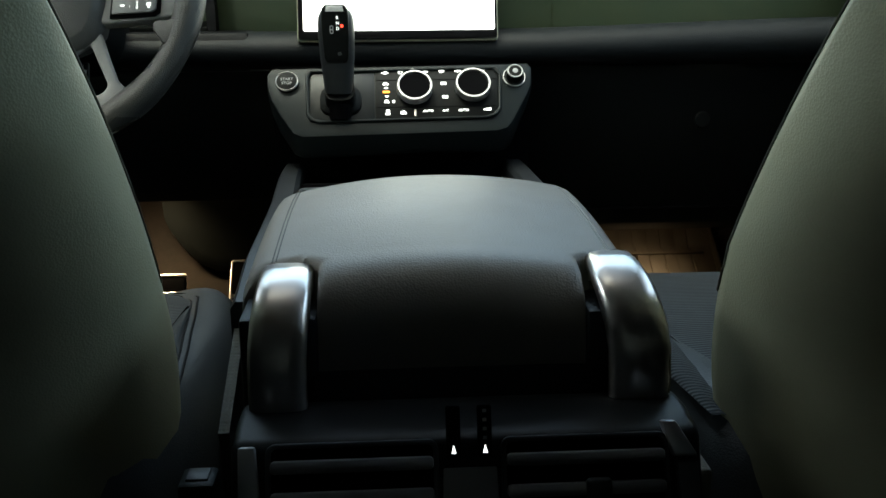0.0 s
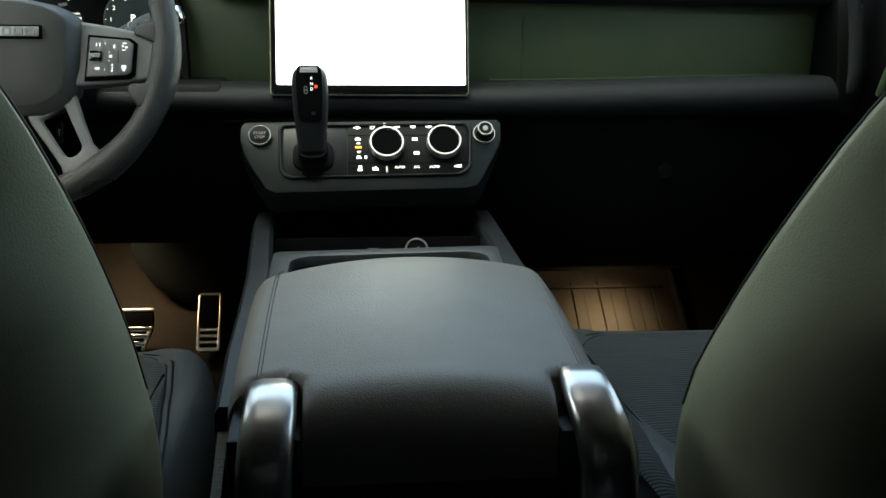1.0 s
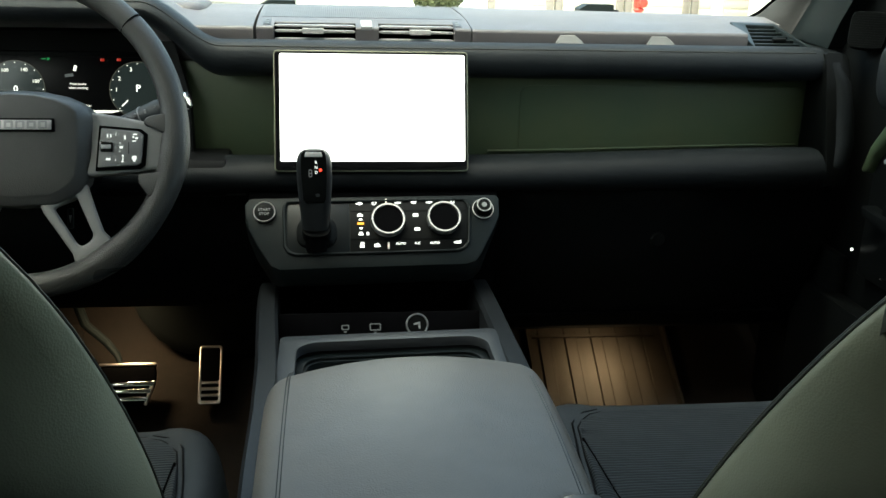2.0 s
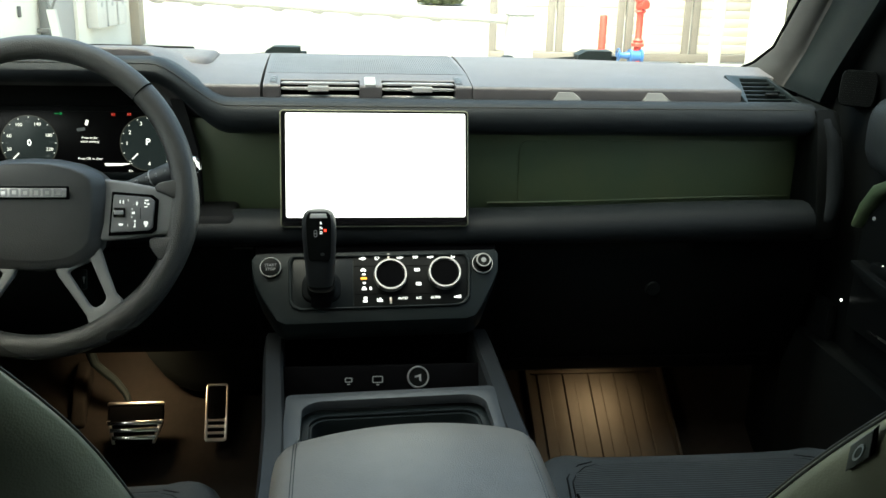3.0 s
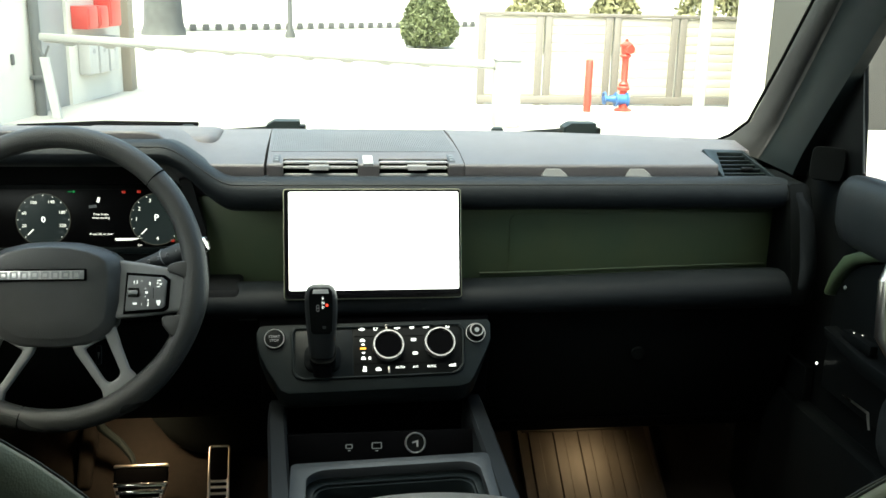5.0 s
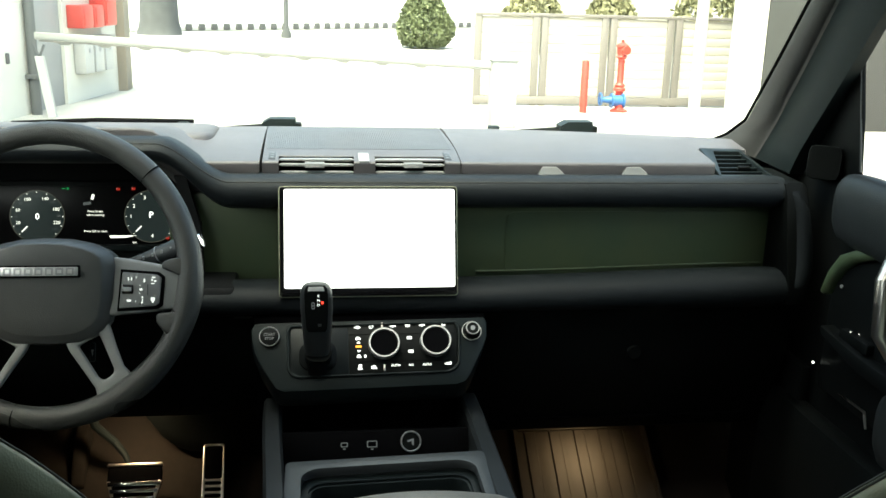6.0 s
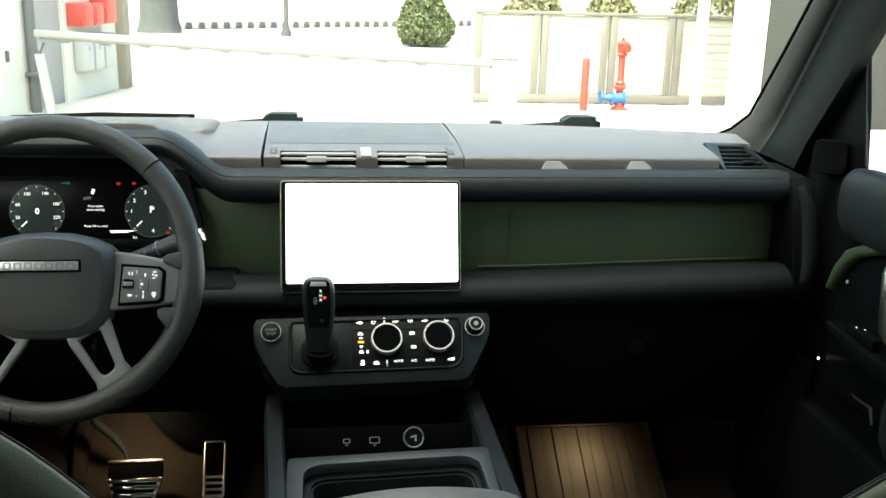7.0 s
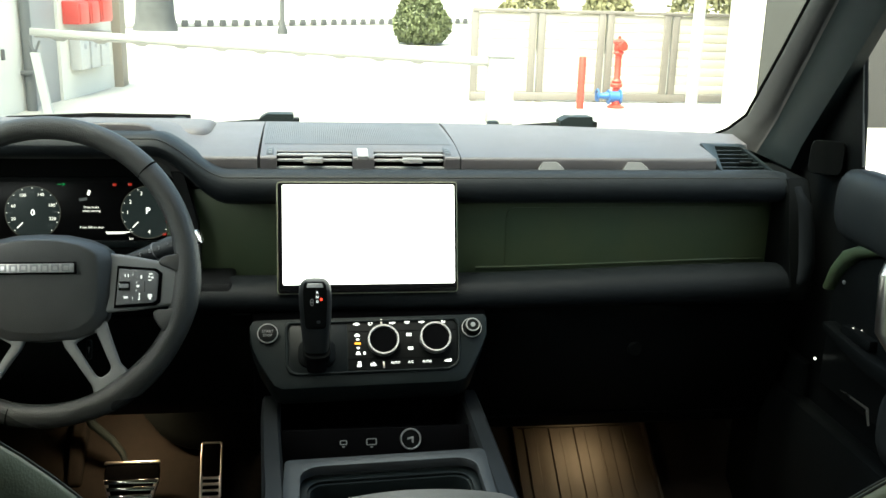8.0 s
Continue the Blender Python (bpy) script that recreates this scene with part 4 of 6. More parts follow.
    fan = ((-4.2, -1.0, -1.0, 0.9), (-0.6, 1.2, -1.9, 1.7), (1.6, 4.4, -0.7, 1.3))
    screen_mark = ((-3.4, -2.4, -2.2, 2.2), (-2.4, 3.0, 1.3, 2.2), (-2.4, 3.0, -2.2, -1.4), (3.0, 3.9, -2.2, 2.2), (-1.2, 1.4, -0.6, 0.6))
    for u, v, strokes in ((-0.0216, 0.0545, ((-5.0, 4.2, -1.1, 0.7), (-2.2, 2.4, 0.7, 2.2), (-1.4, 1.4, -2.2, -1.1))), (-0.0017, 0.0550, ((-3.0, -1.4, -2.4, 2.6), (-1.4, 1.8, 1.6, 2.6), (1.8, 3.0, -0.6, 2.6), (-1.2, 1.6, -2.6, -1.5))),
                          (0.0301, 0.0553, fan), (0.0520, 0.0557, ((-3.8, 3.8, 1.0, 2.3), (-3.0, -1.8, -1.6, 1.0), (-0.6, 0.6, -2.2, 0.6), (1.8, 3.0, -1.6, 1.0))), (0.0731, 0.0560, fan), (0.1053, 0.0570, seat_mark),
                          (-0.0212, 0.0380, car), (-0.0206, 0.0314, ((-2.6, 2.6, -1.4, -0.2), (-1.6, 1.6, -0.2, 1.2))), (-0.0201, 0.0183, ((-2.4, 2.4, 0.0, 1.2), (-1.4, 1.4, -1.5, 0.0))), (-0.0203, 0.0106, ((-3.4, 3.4, -2.4, -0.4), (-2.4, 2.2, -0.4, 2.2))), (-0.0113, 0.0103, ((-1.6, 1.6, -2.0, 2.2),)),
                          (0.0536, 0.0372, screen_mark), (0.0551, 0.0164, screen_mark), (-0.0191, -0.0056, ((-3.0, 3.0, -4.2, -1.0), (-2.0, 2.6, -0.4, 3.6))), (0.0013, -0.0062, ((-4.2, 3.8, -2.8, -1.4), (-4.2, -2.6, -1.4, 1.6), (-1.4, 1.6, -0.6, 2.4), (2.2, 3.4, -1.0, 0.6))), (0.1091, -0.0032, ((-5.0, -3.0, -1.6, 0.6), (-2.4, 4.6, -1.9, 1.6), (3.0, 4.6, 1.6, 2.6)))):
        symbol(u, v, strokes)
    part("lit_symbol", at(box(-0.0250, -0.0164, 0.0236, 0.0266, z, z + 0.0005), PANEL), AMBER, c, "amber lit symbol")
    for u, v in ((0.0143, 0.0566), (0.0160, -0.0072)):
        part("divider", at(box(u - 0.0014, u + 0.0014, v - 0.0055, v + 0.0045, z, z + 0.0012, 0.0004), PANEL), SATINMETAL, c)
    for s, u, v in (("AUTO", 0.0326, -0.0046), ("A/C", 0.0549, -0.0043), ("AUTO", 0.0782, -0.0041)):
        letters("button_word", s, 0.0048, PANEL @ pose(u, v, z), ICON, c)
    for v in (0.0435, 0.002):
        part("button_gap", at(box(-0.034, 0.124, v - 0.0004, v + 0.0004, 0.0012, 0.0019), PANEL), VOID, c)
    return c


control_panel()


def gear_selector():
    g = thing("gear_selector", (-0.080, -0.06, 1.01), "upright black gear selector with a lit position display", "gear selector")
    part("boot", at(loft([[(x * k - 0.079, y * k2 + 0.012, z) for x, y in sell(0.027, 0.023, 24, 3)] for k, k2, z in ((1.0, 1.0, 0.0), (0.97, 0.95, 0.006), (0.72, 0.8, 0.010), (0.68, 0.75, 0.03))]), PANEL), PLASTIC, g)
    base, top = Vector((-0.0795, -0.070, 1.012)), Vector((-0.081, -0.072, 1.1435))
    up = (top - base).normalized()
    side = Vector((1, 0, 0))
    back = side.cross(up) * -1
    back = Vector((0, -up.z, up.y)).normalized()
    m = basis(base, side, back * -1, up)
    L = (top - base).length
    tab = ((0.0, 0.0165, 0.016), (0.022, 0.0135, 0.013), (0.026, 0.0172, 0.0168), (0.032, 0.0180, 0.0175), (0.048, 0.0195, 0.0195), (0.068, 0.0213, 0.0205), (0.090, 0.0225, 0.021), (0.108, 0.0225, 0.0205), (0.116, 0.0214, 0.0185), (0.1215, 0.0188, 0.0155), (0.1248, 0.0150, 0.0115), (0.1265, 0.0095, 0.007))
    part("shaft", at(loft([[(x, y, zz * L / 0.1265) for x, y in sell(0.0135, 0.012, 20, 2.4)] for zz in (-0.004, 0.05)]), m), VOID, g)
    rings = [[(x, y - 0.10 * max(0, zz - 0.03) * 0.4, zz * L / 0.1265) for x, y in sell(a, b, 28, 2.8)] for zz, a, b in tab[2:]]
    grip = part("grip", at(loft(rings), m), RAILTRIM, g, "black hide grip", 60)
    # display face towards the cabin
    mf = m @ basis((0, -0.0235, 0.085 * L / 0.1265), (1, 0, 0), (0, -0.04, 1), (0, -1, -0.04))
    part("display_face", at(plate([(-0.0120, -0.022), (0.0120, -0.022), (0.0148, -0.017), (0.0162, 0.010), (0.0164, 0.034), (0.0152, 0.0425), (0.0120, 0.0465), (-0.0120, 0.0465), (-0.0152, 0.0425), (-0.0164, 0.034), (-0.0162, 0.010), (-0.0148, -0.017)], [], 0.006, pose(0, 0, 0.0012), 0.001), mf), PLASTIC, g, "gloss black display face")
    part("top_cap", at(plate([(-0.0112, 0.0390), (0.0112, 0.0390), (0.0098, 0.0450), (-0.0098, 0.0450)], [], 0.001, pose(0, 0, 0.0022), 0.0003), mf), PALECAP, g, "pale release button")
    for s, v, mm in (("R", 0.0315, SHIFTTEXT), ("N", 0.0250, SHIFTTEXT), ("D", 0.0185, SHIFTTEXT)):
        letters("position_letter", s, 0.0052, mf @ pose(0.003, v, 0.0014), mm, g)
    part("park_light", at(box(0.0066, 0.0098, 0.0200, 0.0236, 0.0013, 0.0018, 0.0003), mf), RED, g, "red lit park mark")
    part("shift_symbol", at(plate(rrect(-0.0066, -0.0022, 0.0125, 0.0225, 0.002), [rrect(-0.0056, -0.0032, 0.0137, 0.0168, 0.0008), rrect(-0.0056, -0.0032, 0.0180, 0.0213, 0.0008)], 0.0004, pose(0, 0, 0.0017)), mf), LIGHTTRIM, g)
    part("park_button", at(plate(rrect(0.0015, 0.0065, -0.0135, -0.0095, 0.0015), [], 0.0006, pose(0, 0, 0.0018)), mf), GREYTRIM, g)
    return g


gear_selector()


# ---- centre console ----
def console():
    c = thing("centre_console", (0.015, -0.4, 0.56), "dark centre console with open tray, padded armrest and rear vents", "centre console")
    # side rails
    for s, x0, x1 in ((-1, -0.147, -0.128), (1, 0.150, 0.146)):
        path = [(0.08, 0.934), (-0.0, 0.938), (-0.05, 0.9405), (-0.10, 0.9425), (-0.20, 0.946), (-0.30, 0.950), (-0.42, 0.953), (-0.52, 0.950), (-0.60, 0.936)]
        rings = []
        for y, z in path:
            x = x0 + (x1 - x0) * smooth01(-y / 0.42)
            w = 0.0135
            rings.append([(x - w, y, z - 0.06), (x - w, y, z - 0.006), (x - w + 0.004, y, z), (x + w - 0.004, y, z), (x + w, y, z - 0.006), (x + w, y, z - 0.06)])
        part("side_rail", loft(rings), RAILTRIM, c, "dark grey console side rail", 25)
        part("side_panel", loft([[(x0 + (x1 - x0) * smooth01(-y / 0.42) + s * 0.004, y, 0.56), (x0 + (x1 - x0) * smooth01(-y / 0.42) + s * 0.014, y, 0.56),
                                  (x0 + (x1 - x0) * smooth01(-y / 0.42) + s * 0.0135, y, 0.93), (x0 + (x1 - x0) * smooth01(-y / 0.42) + s * 0.004, y, 0.93)] for y in (0.20, 0.0, -0.2, -0.42)]), PLASTIC, c)
        flare = 0.022 if s > 0 else 0.0
        part("side_panel", loft([[(x1 + s * 0.004 + 0.004, y, 0.56), (x1 + s * (0.012 + flare), y, 0.56), (x1 + s * (0.0115 + flare), y, zt - 1.6 * flare), (x1 + s * (0.0115 + 0.1 * flare), y, zt), (x1 + s * 0.004, y, zt)] for y, zt in ((-0.421, 0.93), (-0.60, 0.915), (-0.69, 0.872), (-0.683 if s < 0 else -0.75, 0.855))]), SIDECLOTH, c, "perforated cloth side trim")
    # tray frame with two-step recess
    fx0, fx1 = -0.121, 0.139
    skew = Matrix(((1, 0, 0, 0), (0.055, 1, 0, 0.008), (0, 0, 1, 0), (0, 0, 0, 1)))
    m = skew @ pose(0, 0, 0.9475)
    tf = part("tray_frame", plate(rrect(fx0, fx1, -0.46, -0.222, 0.008), [rrect(fx0 + 0.020, fx1 - 0.016, -0.455, -0.243, 0.026, 6)], 0.012, m, 0.002), GREYTRIM, c, "dark grey tray surround")
    part("tray_step", plate(rrect(fx0 + 0.015, fx1 - 0.011, -0.458, -0.238, 0.026, 6), [rrect(fx0 + 0.029, fx1 - 0.025, -0.45, -0.252, 0.022, 6)], 0.004, m @ pose(0, 0, -0.016), 0.001), SATINBLACK, tf)
    part("tray_wall", plate(rrect(fx0 + 0.026, fx1 - 0.022, -0.455, -0.249, 0.022, 6), [rrect(fx0 + 0.032, fx1 - 0.028, -0.448, -0.255, 0.02, 6)], 0.06, m @ pose(0, 0, -0.02), 0.001), SATINBLACK, tf)
    part("tray_floor", at(box(fx0 + 0.02, fx1 - 0.02, -0.46, -0.245, 0.86, 0.868), skew), PLASTIC, tf)
    for cx in (-0.045, 0.062):
        part("cup_ring", at(ringsolid(0.045, 0.041, 0.0, 0.03), pose(cx, -0.315, 0.868)), SATINBLACK, tf)
    # pocket ahead of the tray, with sockets
    part("pocket_floor", box(-0.142, 0.152, -0.225, 0.02, 0.868, 0.878), PLASTIC, c)
    a = Vector((0, 0.035, 0.07)).normalized()
    ms = basis((0.003, -0.1085, 0.908), (1, 0, 0), a, (0, -a.z, a.y))
    # the pocket's shade is put into the socket panel's deep black
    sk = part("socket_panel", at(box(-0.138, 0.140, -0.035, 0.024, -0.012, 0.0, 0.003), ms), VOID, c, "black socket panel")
    part("socket", at(ringsolid(0.0152, 0.0127, 0.0, 0.004), ms @ pose(0.049, 0.006, 0)), DIALSILVER, sk, "bright-rimmed power socket")
    part("socket_cap", lathe([(0.0135, 0.0), (0.0135, 0.002), (0.0003, 0.0022)], 32, ms @ pose(0.049, 0.006, 0)), PLASTIC, sk)
    part("socket_mark", at(prism([(-0.005, 0.0015), (0.004, 0.004), (0.004, -0.006), (0.0015, -0.005), (0.0012, 0.0005), (-0.0045, -0.0008)], 0.0024, 0.003, "z"), ms @ pose(0.049, 0.006, 0)), LIGHTTRIM, sk)
    for u, w, h in ((-0.0065, 0.0075, 0.0048), (-0.046, 0.0052, 0.0034)):
        part("usb_port", at(plate(rrect(u - w, u + w, -h, h, 0.0018), [rrect(u - w + 0.0017, u + w - 0.0017, -h + 0.0015, h - 0.0015, 0.001)], 0.001, pose(0, 0.004, 0.0014)), ms), DIMICON, sk, "faintly lit port outline")
        part("usb_mark", at(box(u - 0.002, u + 0.002, -h - 0.0032, -h - 0.0015, 0.0004, 0.001), ms @ pose(0, 0.004, 0)), DIMICON, sk)
    # armrest lid: crowned, with two rear notches for the metal brackets
    cx = 0.0155
    rows = [(-0.3500, 0.950), (-0.3515, 0.962), (-0.3560, 0.972), (-0.3630, 0.9795), (-0.372, 0.9845), (-0.385, 0.9890), (-0.40, 0.9925), (-0.42, 0.9952), (-0.46, 0.9965), (-0.50, 0.9965), (-0.54, 0.9948), (-0.575, 0.9922), (-0.60, 0.9900), (-0.615, 0.9886), (-0.624, 0.9878), (-0.630, 0.9872), (-0.636, 0.9866)]
    notch = len(rows) - 1
    rows += [(-0.6375, 0.98645), (-0.6395, 0.9863), (-0.643, 0.9860), (-0.648, 0.9856), (-0.653, 0.9850), (-0.658, 0.9841), (-0.663, 0.9825), (-0.668, 0.9798), (-0.6725, 0.9760), (-0.6765, 0.9705), (-0.6795, 0.9635), (-0.6815, 0.9550), (-0.6825, 0.944), (-0.6825, 0.930), (-0.681, 0.912)]
    xl, xr, nl, nr = -0.127, 0.158, -0.081, 0.122
    cols = [xl, xl + 0.0006, xl + 0.0025, xl + 0.006, xl + 0.011, xl + 0.018, xl + 0.028, nl - 0.006, nl - 0.0025, nl, nl + 0.0008, nl + 0.0025, nl + 0.006, nl + 0.012] + [nl + 0.020 + 0.0136 * k for k in range(13)]
    cols += [nr - 0.012, nr - 0.006, nr - 0.0025, nr - 0.0008, nr, nr + 0.0025, nr + 0.006, xr - 0.018, xr - 0.011, xr - 0.006, xr - 0.0025, xr - 0.0006, xr]
    il, ir = cols.index(nl), cols.index(nr)

    def fall(dist, reach, drop):
        q = 1 - max(0.0, min(1.0, dist / reach))
        return drop * (1 - math.sqrt(max(0.0, 1 - q * q)))

    def lid(x, y, zt):
        """Height of the lid: a shallow crown, rolled sides and a small roll round the rear notches."""
        z = zt - 0.9 * (x - cx) ** 2 - fall(min(x - xl, xr - x), 0.017, 0.026 * smooth01((-0.35 - y) / 0.03 + 0.3))
        if x < nl or x > nr:
            z -= fall(y + 0.636, 0.007, 0.007)
        return z
    verts = []
    for k, (y, zt) in enumerate(rows):
        row = []
        narrow = 0.020 * (1 - smooth01((-0.345 - y) / 0.075)) ** 2
        open_in = 0.011 * smooth01((-0.636 - y) / 0.009)
        for i, x in enumerate(cols):
            f = (x - cx) / 0.1425
            x2 = cx + f * (0.1425 - narrow)
            if k > notch:
                x2 += open_in * (1 if x < cx else -1) * min(1.0, abs(f) / 0.7)
                if il <= i <= ir:
                    z = zt - 0.9 * (x2 - cx) ** 2 - fall(min(x - nl, nr - x), 0.007, 0.008)
                else:
                    z = zt
            else:
                z = lid(x, y, zt)
            row.append((x2, y + 0.075 * (x2 - cx) * (1 - smooth01((-0.36 - y) / 0.16)), z))
        verts.append(row)
    bm = bmesh.new()
    grid = [[bm.verts.new(p) for p in row] for row in verts]
    for k in range(len(rows) - 1):
        for i in range(len(cols) - 1):
            if k < notch or il <= i < ir:
                bm.faces.new((grid[k][i], grid[k][i + 1], grid[k + 1][i + 1], grid[k + 1][i]))
    bmesh.ops.delete(bm, geom=[v for v in bm.verts if not v.link_faces], context="VERTS")
    edge = [e for e in bm.edges if e.is_boundary]
    ext = bmesh.ops.extrude_edge_only(bm, edges=edge)
    for v in ext["geom"]:
        if isinstance(v, bmesh.types.BMVert):
            v.co.z = 0.911
    arm = part("armrest", bm, ARMHIDE, c, "charcoal hide armrest lid with stitched edges", 50)
    for x0 in (-0.1045, 0.1375):
        for dx in (0.0, 0.0028):
            part("stitch_line", tube([(x0 + dx + (0.012 * (1 if x0 < 0 else -1)) * (1 - smooth01((-0.345 - y) / 0.075)) ** 2, y, lid(x0 + dx, y, zt) - 0.0001) for y, zt in rows[5:16]], 0.0005, 5), RAILTRIM, arm)
    # body under the lid
    part("body", box(-0.112, 0.150, -0.684, -0.40, 0.56, 0.912, 0.004), RAILTRIM, c)
    # satin metal brackets at the rear corners
    for s, xc, wt, wb, bow in ((-1, -0.0925, 0.0175, 0.019, -0.004), (1, 0.1355, 0.0165, 0.0205, 0.0095)):
        path = [(-0.6325, 0.955), (-0.634, 0.966), (-0.640, 0.9725), (-0.655, 0.9725), (-0.670, 0.9695), (-0.683, 0.963), (-0.693, 0.953), (-0.700, 0.940), (-0.704, 0.924), (-0.705, 0.905), (-0.704, 0.885), (-0.7015, 0.864)]
        rings = []
        for k, (y, z) in enumerate(path):
            if s > 0:
                y, z = y + 0.003, z + 0.003
            t = k / (len(path) - 1)
            w = wt + (wb - wt) * smooth01(t * 1.5)
            x = xc + bow * smooth01((t - 0.3) * 2)
            p0, p1 = path[max(0, k - 1)], path[min(len(path) - 1, k + 1)]
            d = Vector((0, p1[0] - p0[0], p1[1] - p0[1])).normalized()
            nrm = Vector((0, d.z, -d.y))
            rings.append([Vector((x, y, z)) + Vector((a, 0, 0)) + nrm * b for a, b in ((-w, -0.008), (-w, -0.001), (-w + 0.0035, 0.0025), (-w * 0.4, 0.0038), (w * 0.4, 0.0038), (w - 0.0035, 0.0025), (w, -0.001), (w, -0.008))])
        part("bracket", loft(rings), SATINMETAL, c, "satin metal armrest bracket", 50)
    for s, xa, xb in ((-1, -0.1225, -0.0705), (1, 0.1115, 0.1555)):
        part("bracket_recess", box(xa, xb, -0.684, -0.6285, 0.86, 0.950, 0.003), RAILTRIM, c)
    # rear vent housing
    hs = part("vent_housing", prism([(-0.684, 0.892), (-0.700, 0.894), (-0.716, 0.8945), (-0.745, 0.890), (-0.772, 0.82), (-0.775, 0.56), (-0.684, 0.56)], -0.122, 0.173, "x", 0.006, 3), RAILTRIM, c, "black rear vent housing")
    a = Vector((0, 0.027, 0.068)).normalized()
    mr = basis((0, -0.745, 0.890), (1, 0, 0), a, (0, -a.z, a.y))
    for x0, x1 in ((-0.097, 0.003), (0.048, 0.147)):
        v = part("rear_vent", at(plate(rrect(x0 - 0.003, x1 + 0.003, -0.082, 0.000, 0.006), [rrect(x0, x1, -0.079, -0.003, 0.004)], 0.006, pose(0, 0, 0.005), 0.001), mr), GREYTRIM, c, "black slatted rear air vent")
        part("throat", at(box(x0, x1, -0.079, -0.003, 0.0008, 0.0014), mr), VOID, v)
        for k in range(4):
            # slats paler than the housing, to stand for light on their edges
            part("slat", at(box(x0, x1, -0.018 - 0.019 * k, -0.010 - 0.019 * k, 0.0015, 0.009, 0.0025), mr), BRACKET, v)
    for k, u in enumerate((0.0155, 0.0350)):
        sl = part("vent_slider", at(box(u - 0.0045, u + 0.0045, -0.012, 0.020, 0.001, 0.006, 0.0012), mr), VOID, c, "black vent thumbwheel with white marks")
        part("slider_mark", at(prism([(u - 0.0014, -0.009), (u + 0.0014, -0.009), (u, -0.004)], 0.006, 0.0064, "z"), mr), ICON, sl)
        for j in range(4 if k else 0):
            part("slider_mark", at(box(u - 0.0012, u + 0.0012, -0.001 + 0.0055 * j, 0.001 + 0.0055 * j, 0.006, 0.0064), mr), LIGHTTRIM, sl)
    part("vent_knob", at(box(0.096, 0.112, -0.042, -0.026, 0.006, 0.014, 0.003, 3), mr), RAILTRIM, c)
    # the plate's sheen is put in as a lighter grey than the housing
    part("centre_plate", at(plate([(0.0090, -0.018), (0.0420, -0.018), (0.0440, -0.080), (0.0070, -0.080)], [], 0.003, pose(0, 0, 0.004), 0.001), mr), BRACKET, c, "plate between the rear vents, greyed to give its sheen")
    for trim in (((-0.1165, -0.001), (-0.1060, -0.001), (-0.1035, -0.032), (-0.1165, -0.034)), ((0.1449, 0.007), (0.1547, 0.007), (0.1682, -0.0155), (0.1527, -0.0155))):
        part("edge_trim", at(prism(trim, 0.0, 0.007, "z", 0.002, 2), mr), DIALSILVER, c, "grey housing edge trim")
    part("edge_trim", at(prism([(0.1545, -0.0185), (0.1682, -0.0185), (0.1695, -0.075), (0.1560, -0.075)], 0.0, 0.006, "z", 0.002, 2), mr), GREYTRIM, c)
    return c


console()


